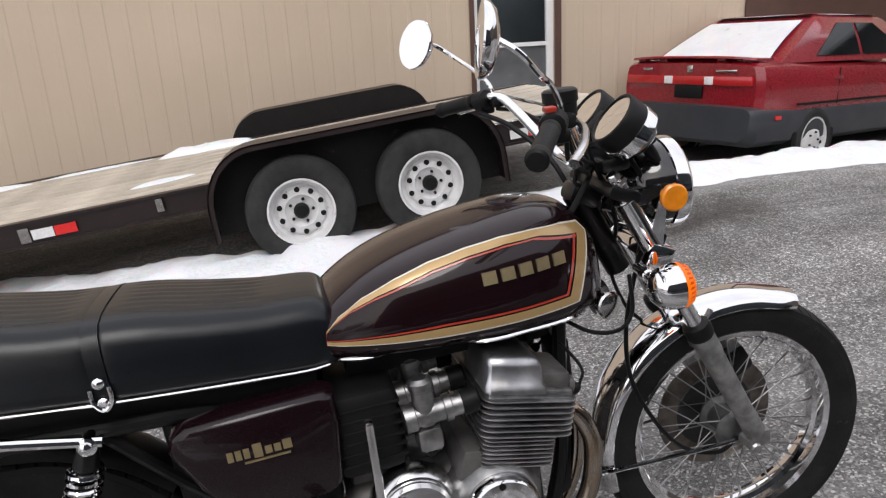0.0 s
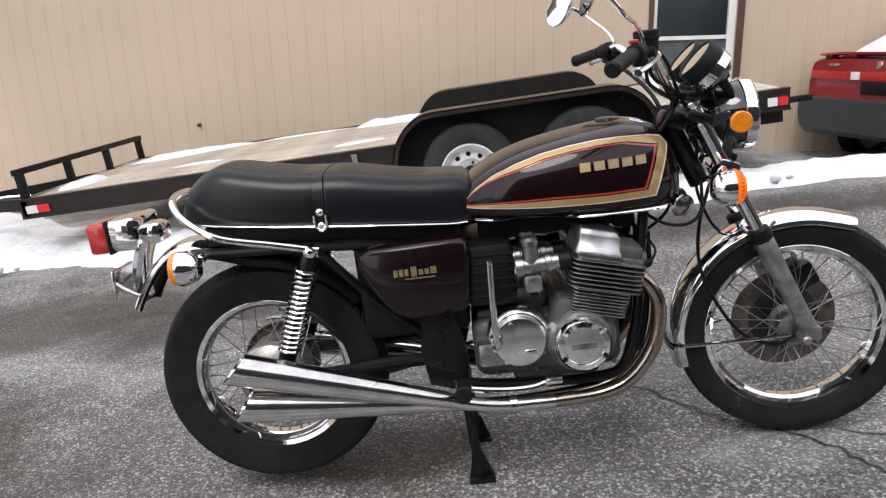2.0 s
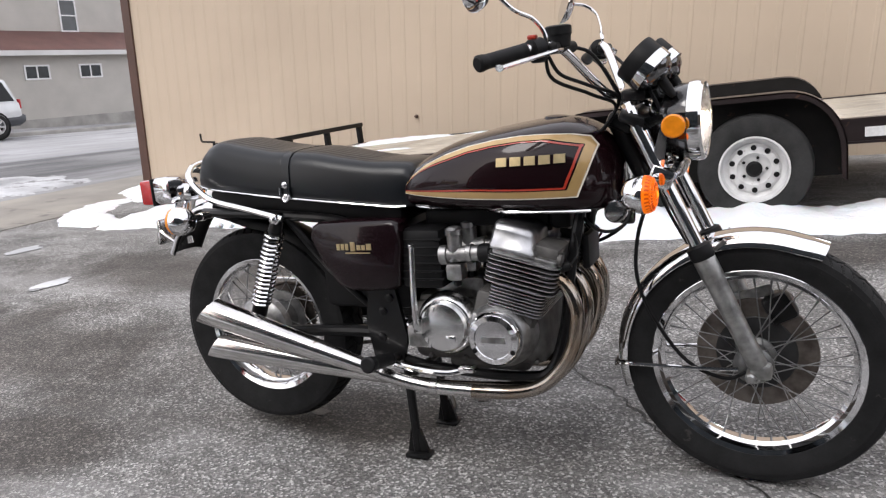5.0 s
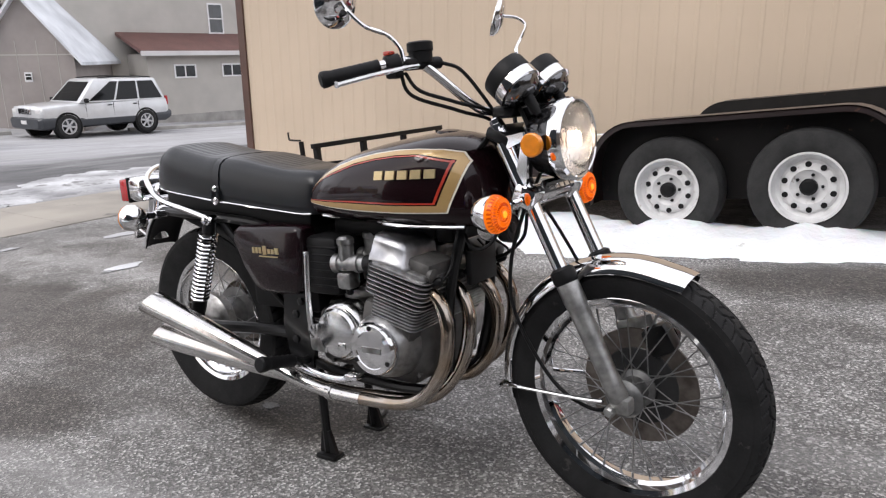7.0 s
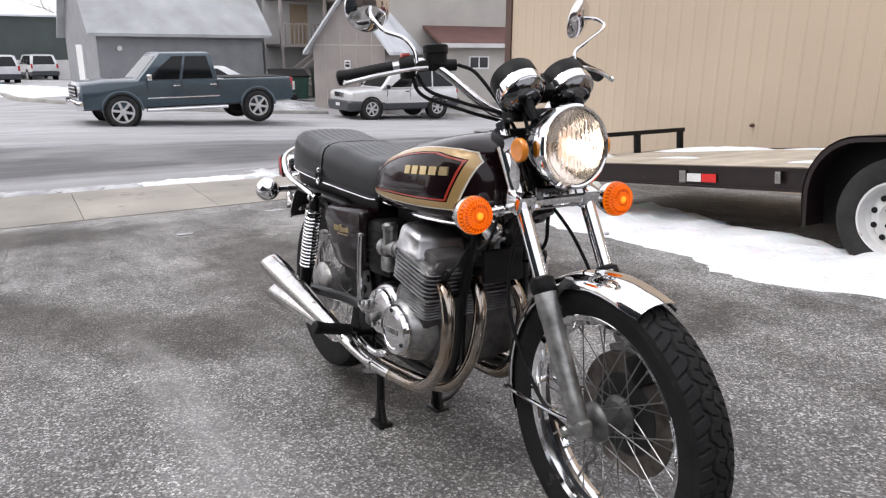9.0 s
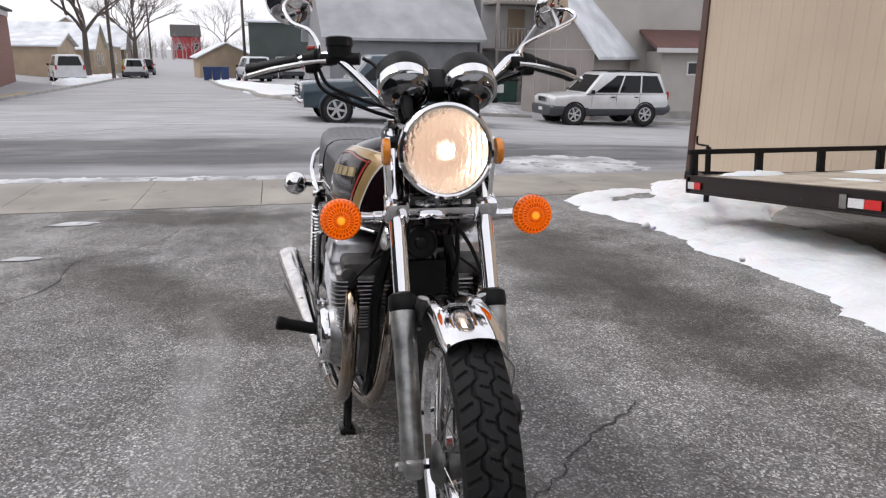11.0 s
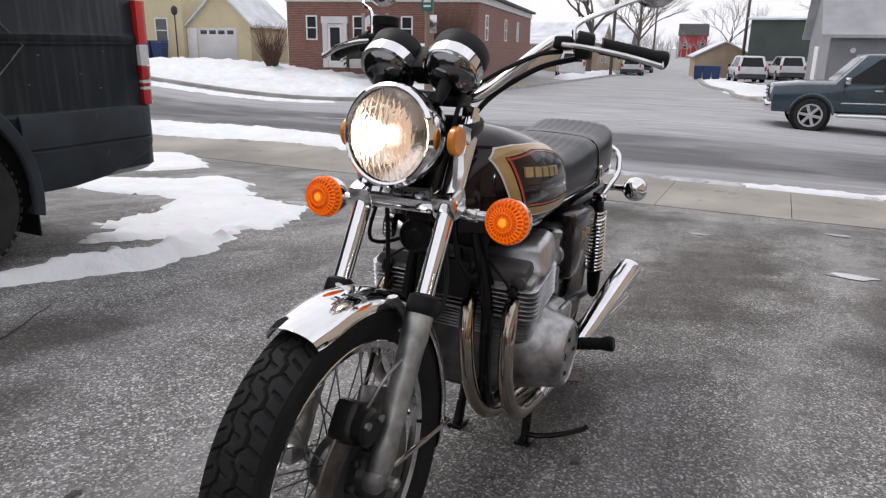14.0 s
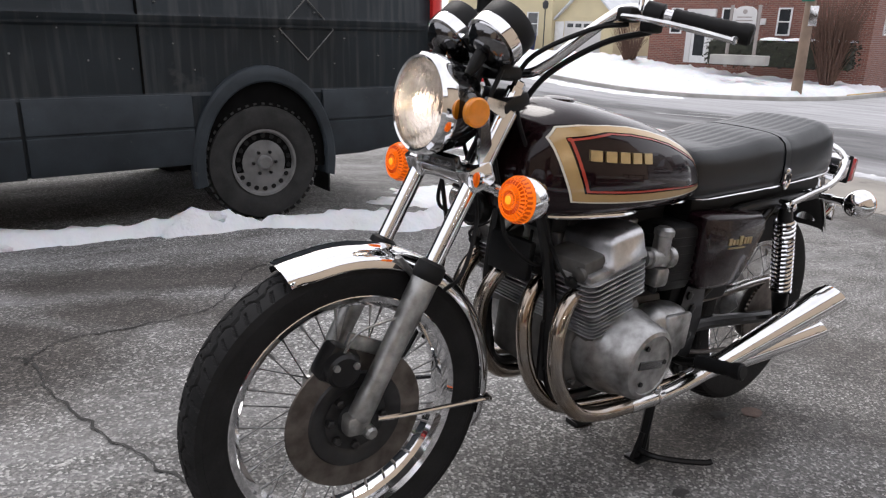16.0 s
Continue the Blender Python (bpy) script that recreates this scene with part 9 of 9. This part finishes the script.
# engine
CR = V(0.885, 0, 0.402)
EU, EF = V(0.254, 0, 0.967).normalized(), V(0.967, 0, -0.254).normalized()
TILT_M = Matrix((EF, V(0, 1, 0), EU)).transposed()
CY = CR + EF * 0.027
bm = B()
box(bm, (0.80, 0, 0.385), (0.40, 0.27, 0.17), 0.035, seg=3)
box(bm, CR + EU * 0.065, (0.17, 0.36, 0.09), 0.02, TILT_M)
box(bm, (0.82, 0, 0.295), (0.24, 0.22, 0.05), 0.018)
box(bm, (0.68, 0, 0.46), (0.13, 0.2, 0.06), 0.02)
for s in (-1, 1):
    for k in range(7):
        lathe(bm, (0.66 + k * 0.052, s * 0.128, 0.316 + 0.01 * (k % 2)), (0, s, 0), [(0.007, 0), (0.007, 0.012), (0.004, 0.014)], 6)
engine = part("engine", bm, shaded_alloy, bike, "air-cooled four-cylinder engine of grimy cast aluminium, darkened for shade")
for k in range(15):
    big = k > 7
    up = 0.078 + k * 0.0089 if not big else 0.150 + (k - 8) * 0.0118
    bm = B()
    c = CY + EU * up + EF * (0.004 if big else 0.0)
    fx, fy, r = (0.095, 0.2125, 0.024) if big else (0.075, 0.1925, 0.018)
    edge = []
    for a, b, turn in ((1, 1, 0), (-1, 1, 90), (-1, -1, 180), (1, -1, 270)):
        for q in (0, 30, 60, 90):
            edge.append((a * (fx - r) + r * math.cos(radians(turn + q)), b * (fy - r) + r * math.sin(radians(turn + q))))
    skin(bm, [[c + EU * h + EF * (u * k) + V(0, v * k, 0) for u, v in edge] for h, k in ((-0.0018, 0.992), (-0.0010, 1.0), (0.0010, 1.0), (0.0018, 0.992))])
    part("cylinder_fin", bm, satin_alloy, engine)
# near-black block: its colour gives the shade between the fins
bm = B()
box(bm, CY + EU * 0.145, (0.122, 0.36, 0.16), 0.01, TILT_M)
part("cylinder_block", bm, dark_alloy, engine)
bm = B()
box(bm, CY + EU * 0.228 + EF * 0.004, (0.17, 0.40, 0.022), 0.008, TILT_M)
part("cylinder_head", bm, alloy, engine)
for s in (-1, 1):
    bm = B()
    rings = []
    for up, grow in ((0.236, 1.0), (0.246, 0.985), (0.252, 0.93), (0.284, 0.87), (0.296, 0.81), (0.302, 0.66)):
        c = CY + EU * up + EF * (-0.028 - (1 - grow) * 0.05) + V(0, s * 0.128, 0)
        fx, fy = 0.062 * grow, 0.083 * grow
        rings.append([c + EF * (fx * a) + V(0, fy * b, 0) for a, b in ((-1, -0.86), (-0.86, -1), (0.86, -1), (1, -0.86), (1, 0.86), (0.86, 1), (-0.86, 1), (-1, 0.86))])
    skin(bm, rings)
    for a, b in ((-0.042, -0.062), (0.040, -0.062), (-0.042, 0.062), (0.040, 0.062)):
        lathe(bm, CY + EU * 0.240 + EF * (a - 0.03) + V(0, s * 0.128 + b, 0), EU, [(0.008, 0), (0.008, 0.012), (0.0055, 0.013), (0.0055, 0.018)], 8)
    part("rocker_cover", bm, satin_alloy, engine, "satin aluminium rocker cover", None, 50)
    bm = B()
    box(bm, CY + EU * 0.245 + EF * 0.052 + V(0, s * 0.125, 0), (0.075, 0.12, 0.046), 0.014, TILT_M)
    for k in (-0.045, 0.045):
        lathe(bm, CY + EU * 0.238 + EF * 0.085 + V(0, s * 0.125 + k, 0), EF, [(0.018, 0), (0.018, 0.010), (0.012, 0.013)], 12)
    part("tappet_cover", bm, shaded_alloy, engine)
    # spark plug caps and leads
    for k in (0.058, 0.160):
        bm = B()
        lathe(bm, CY + EU * 0.205 + EF * 0.082 + V(0, s * k, 0), (EF * 0.8 + EU * 0.6), [(0.009, 0), (0.012, 0.004), (0.012, 0.036), (0.007, 0.045)], 10)
        tube(bm, [CY + EU * 0.232 + EF * 0.118 + V(0, s * k, 0), CY + EU * 0.262 + EF * 0.125 + V(0, s * k * 0.9, 0), CY + EU * 0.30 + EF * 0.09 + V(0, s * k * 0.5, 0)], 0.0035, 6, 4)
        part("spark_plug_cap", bm, black_plastic, engine, "black spark plug cap and lead")
bm = B()
box(bm, CY + EU * 0.255 + EF * -0.02, (0.10, 0.10, 0.045), 0.012, TILT_M)
part("breather_cover", bm, alloy, engine)
# right: points cover and clutch cover
bm = B()
lathe(bm, CR + V(0, -0.125, 0), (0, -1, 0), [(0.098, 0), (0.096, 0.03), (0.086, 0.06), (0.078, 0.075), (0.076, 0.078)], 40)
part("crankcase_end", bm, alloy, engine)
bm = B()
lathe(bm, CR + V(0, -0.203, 0), (0, -1, 0), [(0.073, 0), (0.073, 0.012), (0.066, 0.022), (0.052, 0.024), (0.050, 0.021), (0.004, 0.021)], 40)
pc = part("points_cover", bm, chrome, engine, "polished round points cover")
bm = B()
quadbox(bm, CR.x - 0.032, CR.x + 0.032, -0.2262, -0.223, CR.z - 0.008, CR.z + 0.008)
part("cover_bar", bm, alloy, pc)
for k in range(3):
    a = radians(90 + k * 120)
    bm = B()
    lathe(bm, CR + V(math.cos(a) * 0.06, -0.22, math.sin(a) * 0.06), (0, -1, 0), [(0.007, 0), (0.007, 0.008), (0.004, 0.009)], 8)
    part("screw", bm, black_paint, pc)
CL = V(0.724, 0, 0.416)
bm = B()
lathe(bm, CL + V(0, -0.125, 0), (0, -1, 0), [(0.090, 0), (0.088, 0.025), (0.078, 0.04), (0.074, 0.042)], 40)
lathe(bm, CL + V(0, -0.165, 0), (0, -1, 0), [(0.072, 0), (0.072, 0.012), (0.066, 0.020), (0.05, 0.024), (0.004, 0.026)], 40)
box(bm, CL + V(-0.03, -0.183, 0), (0.012, 0.012, 0.12), 0.004, Matrix.Rotation(radians(12), 3, "Y"))
box(bm, CL + V(0.025, -0.188, -0.03), (0.03, 0.012, 0.02), 0.005)
part("clutch_cover", bm, polished_alloy, engine, "polished clutch cover")
bm = B()
box(bm, (0.645, -0.155, 0.385), (0.07, 0.05, 0.07), 0.014)
part("kick_shaft_boss", bm, alloy, engine)
bm = B()
tube(bm, [(0.665, -0.165, 0.40), (0.663, -0.205, 0.42), (0.662, -0.215, 0.46), (0.664, -0.213, 0.55), (0.668, -0.208, 0.645)], lambda u: 0.0115 if u < 0.4 else 0.0085, 10, 6)
box(bm, (0.668, -0.205, 0.648), (0.014, 0.022, 0.012), 0.003)
box(bm, (0.662, -0.195, 0.425), (0.03, 0.03, 0.045), 0.007)
part("kick_starter", bm, polished_alloy, bike, "folded alloy kick starter lever")
# left: alternator and sprocket covers
bm = B()
lathe(bm, CR + V(-0.01, 0.125, 0.0), (0, 1, 0), [(0.112, 0), (0.110, 0.04), (0.103, 0.075), (0.096, 0.090), (0.088, 0.132), (0.080, 0.143), (0.071, 0.146), (0.070, 0.142), (0.004, 0.142)], 44)
alt = part("alternator_cover", bm, alloy, engine, "round cast alternator cover with a dark plain bar")
bm = B()
m = Matrix.Translation(CR + V(-0.01, 0.268, 0.0)) @ Matrix.Rotation(radians(-6), 4, "Y")
box(bm, (0, 0, 0), (0.088, 0.004, 0.02), 0.0015)
bmesh.ops.transform(bm, matrix=m, verts=bm.verts)
part("cover_bar", bm, gloss_black, alt)
for k in range(3):
    a = radians(60 + k * 120)
    bm = B()
    lathe(bm, CR + V(-0.01 + math.cos(a) * 0.05, 0.266, math.sin(a) * 0.05), (0, 1, 0), [(0.006, 0), (0.006, 0.005)], 8)
    part("screw", bm, black_paint, alt)
bm = B()
box(bm, (0.71, 0.16, 0.415), (0.15, 0.10, 0.15), 0.04, seg=3)
box(bm, (0.70, 0.205, 0.43), (0.10, 0.02, 0.10), 0.01)
part("sprocket_cover", bm, alloy, engine)
# starter cover on top, small studs
bm = B()
box(bm, (0.74, 0, 0.50), (0.16, 0.16, 0.07), 0.025)
part("starter_cover", bm, alloy, engine)
# carburettors, airbox
for y in (-0.165, -0.058, 0.058, 0.165):
    bm = B()
    lathe(bm, (0.735, y, 0.615), (1, 0, 0.05), [(0.027, 0), (0.027, 0.02), (0.022, 0.022), (0.022, 0.075), (0.026, 0.077), (0.026, 0.09), (0.021, 0.092), (0.021, 0.13)], 16)
    lathe(bm, (0.775, y, 0.60), (0, 0, 1), [(0.021, 0), (0.021, 0.07), (0.024, 0.072), (0.024, 0.085), (0.015, 0.092)], 14)
    box(bm, (0.775, y, 0.572), (0.05, 0.05, 0.05), 0.012)
    carb = part("carburettor", bm, alloy, engine, "grey cast carburettor")
    bm = B()
    lathe(bm, (0.845, y, 0.62), (1, 0, 0.05), [(0.023, 0), (0.025, 0.004), (0.025, 0.03), (0.022, 0.034)], 14)
    part("intake_boot", bm, black_plastic, carb)
    bm = B()
    lathe(bm, (0.775, y, 0.53), (0, 0, 1), [(0.008, 0), (0.011, 0.004), (0.011, 0.02)], 8)
    part("drain_plug", bm, black_plastic, carb)
bm = B()
box(bm, (0.665, 0, 0.60), (0.13, 0.32, 0.17), 0.02)
airbox = part("airbox", bm, black_plastic, bike, "ribbed black air filter box")
for k in range(6):
    bm = B()
    box(bm, (0.667, 0, 0.545 + k * 0.022), (0.132, 0.324, 0.006), 0.002)
    part("rib", bm, black_plastic, airbox)
bm = B()
box(bm, (0.26, 0, 0.748), (0.68, 0.225, 0.056), 0.012, Matrix.Rotation(radians(6), 3, "Y"))
part("seat_base", bm, black_plastic, bike)
bm = B()
lathe(bm, (1.215, -0.025, 0.705), (1, 0, 0.1), [(0.010, -0.035), (0.034, -0.03), (0.038, -0.012), (0.038, 0.0), (0.034, 0.003), (0.032, -0.001), (0.016, -0.001), (0.012, 0.003), (0.002, 0.004)], 24)
part("horn", bm, black_paint, bike, "round black horn")
bm = B()
lathe(bm, (1.19, -0.105, 0.712), (0.2, -1, 0), [(0.010, -0.02), (0.026, -0.016), (0.029, 0.0), (0.026, 0.004), (0.016, 0.006), (0.004, 0.007)], 24)
part("horn", bm, worn_chrome, bike, "round chrome-faced horn")
bm = B()
box(bm, (1.04, 0, 0.70), (0.06, 0.16, 0.07), 0.015)
box(bm, (1.10, 0, 0.60), (0.02, 0.13, 0.09), 0.006)
# added black filler that blocks the bright gap under the tank
box(bm, (0.83, 0, 0.700), (0.36, 0.15, 0.05), 0.012)
part("coil_and_gap_filler", bm, black_plastic, bike)
bm = B()
box(bm, (0.455, 0, 0.575), (0.29, 0.225, 0.27), 0.02)
part("battery_box", bm, black_plastic, bike)

# exhaust: four headers, four silencers
def finned_collar(bm, c, d):
    """A clamp with a ring of small cooling fins round the start of an exhaust header."""
    lathe(bm, c, d, [(0.026, -0.006), (0.031, 0.0), (0.031, 0.026), (0.024, 0.03)], 18)
    u, v = basis(d)
    for k in range(14):
        a = 2 * math.pi * k / 14
        n = u * math.cos(a) + v * math.sin(a)
        t = d.cross(n)
        rings = []
        for h in (0.002, 0.024):
            p = c + d * h
            rings.append([p + n * 0.030 + t * 0.0022, p + n * 0.041 + t * 0.0016, p + n * 0.041 - t * 0.0016, p + n * 0.030 - t * 0.0022])
        skin(bm, rings)


for s in (-1, 1):
    bm = B()
    finned_collar(bm, V(1.010, s * 0.158, 0.566), V(0.93, 0, -0.37).normalized())
    part("exhaust_clamp", bm, alloy, bike)
    bm = B()
    tube(bm, [(1.02, s * 0.158, 0.562), (1.058, s * 0.160, 0.545), (1.084, s * 0.165, 0.508), (1.094, s * 0.17, 0.452), (1.074, s * 0.172, 0.362), (1.012, s * 0.176, 0.280), (0.93, s * 0.18, 0.246), (0.80, s * 0.185, 0.240)], 0.0185, 14, 6)
    part("exhaust_header", bm, blued_chrome, bike, "chrome exhaust header with heat tint")
    bm = B()
    tube(bm, [(0.80, s * 0.185, 0.240), (0.68, s * 0.19, 0.244), (0.60, s * 0.197, 0.258), (0.52, s * 0.208, 0.284)], 0.0195, 14, 6)
    lathe(bm, (0.70, s * 0.189, 0.243), (-1, 0, 0.02), [(0.022, 0), (0.024, 0.002), (0.024, 0.02), (0.022, 0.022)], 14)
    part("exhaust_pipe", bm, worn_chrome, bike, "chrome exhaust pipe")
    bm = B()
    finned_collar(bm, V(1.010, s * 0.056, 0.566), V(0.93, 0, -0.37).normalized())
    part("exhaust_clamp", bm, alloy, bike)
    bm = B()
    tube(bm, [(1.02, s * 0.056, 0.562), (1.058, s * 0.058, 0.545), (1.088, s * 0.065, 0.505), (1.098, s * 0.075, 0.445), (1.074, s * 0.085, 0.348), (1.008, s * 0.095, 0.264), (0.92, s * 0.105, 0.228), (0.75, s * 0.125, 0.222), (0.62, s * 0.15, 0.234), (0.53, s * 0.168, 0.256)], 0.0185, 14, 6)
    part("exhaust_header", bm, blued_chrome, bike, "chrome exhaust header with heat tint")
    for p, q in ((V(0.53, s * 0.206, 0.282), V(-0.010, s * 0.268, 0.466)), (V(0.54, s * 0.166, 0.254), V(-0.012, s * 0.245, 0.352))):
        bm = B()
        d = (q - p)
        ln = d.length
        e1, e2 = basis(d)
        rings = []
        for u, r in ((0, 0.0195), (0.04, 0.022), (0.12, 0.0245), (0.35, 0.031), (0.6, 0.037), (0.85, 0.0418), (0.97, 0.043), (1.0, 0.0425), (1.0, 0.039), (0.9, 0.036)):
            ring = []
            for k in range(28):
                a = 2 * math.pi * k / 28
                o = (e1 * math.cos(a) + e2 * math.sin(a)) * r
                slash = max(0, u - 0.8) * 5 * o.z * 0.55
                ring.append(p + d * u + o + d.normalized() * -slash)
            rings.append(ring)
        skin(bm, rings)
        silencer = part("silencer", bm, worn_chrome if s < 0 else chrome, bike, "tapered chrome silencer")
        bm = B()
        lathe(bm, p + d * 0.9, d, [(0.001, 0), (0.0365, 0)], 24)
        part("silencer_baffle", bm, black_paint, silencer)
# pegs, pedals, stands
for s in (-1, 1):
    bm = B()
    a, b = V(0.565, s * 0.205, 0.325), V(0.565, s * 0.33, 0.352)
    lathe(bm, a, b - a, [(0.014, 0), (0.0195, 0.004)] + [(0.0195 if k % 2 else 0.0175, 0.01 + k * 0.01) for k in range(10)] + [(0.0225, 0.112), (0.0225, 0.126), (0.018, 0.13)], 14)
    peg = part("footpeg", bm, black_plastic, bike, "black rubber footpeg")
    bm = B()
    tube(bm, [(0.54, s * 0.11, 0.30), (0.555, s * 0.16, 0.305), (0.565, s * 0.205, 0.325)], 0.013, 10)
    part("peg_bracket", bm, black_paint, peg)
    bm = B()
    tube(bm, [(0.560, s * 0.10, 0.265), (0.566, s * 0.105, 0.14), (0.574, s * 0.11, 0.0)], 0.014, 10, 5)
    box(bm, (0.578, s * 0.112, -0.010), (0.075, 0.05, 0.016), 0.005)
    plate(bm, [(0.558, 0.07), (0.588, 0.07), (0.613, -0.005), (0.543, -0.005)], s * 0.105, s * 0.117)
    part("centre_stand_leg", bm, black_paint, bike, "black centre stand leg")
bm = B()
rod(bm, (0.567, -0.105, 0.23), (0.567, 0.105, 0.23), 0.012)
part("centre_stand_bar", bm, black_paint, bike)
bm = B()
tube(bm, [(0.59, 0.112, 0.018), (0.582, 0.16, 0.022), (0.548, 0.215, 0.030), (0.510, 0.268, 0.044), (0.500, 0.282, 0.054)], 0.0085, 8, 5)
part("stand_foot_lever", bm, black_paint, bike)
bm = B()
tube(bm, [(0.54, -0.135, 0.30), (0.56, -0.175, 0.30), (0.66, -0.195, 0.292), (0.74, -0.20, 0.292), (0.79, -0.20, 0.305)], 0.0095, 10, 6)
box(bm, (0.80, -0.205, 0.313), (0.045, 0.04, 0.016), 0.005)
part("brake_pedal", bm, chrome, bike, "chrome rear brake pedal")
bm = B()
tube(bm, [(0.66, 0.15, 0.335), (0.70, 0.20, 0.325), (0.76, 0.205, 0.30)], 0.008, 8, 5)
lathe(bm, (0.765, 0.19, 0.30), (0, 1, 0), [(0.008, 0), (0.012, 0.003), (0.012, 0.045), (0.008, 0.048)], 10)
part("gear_lever", bm, polished_alloy, bike)
bm = B()
tube(bm, [(0.50, 0.13, 0.26), (0.44, 0.15, 0.27), (0.33, 0.155, 0.285), (0.27, 0.16, 0.30)], 0.011, 8, 5)
part("side_stand", bm, black_paint, bike, "folded black side stand")
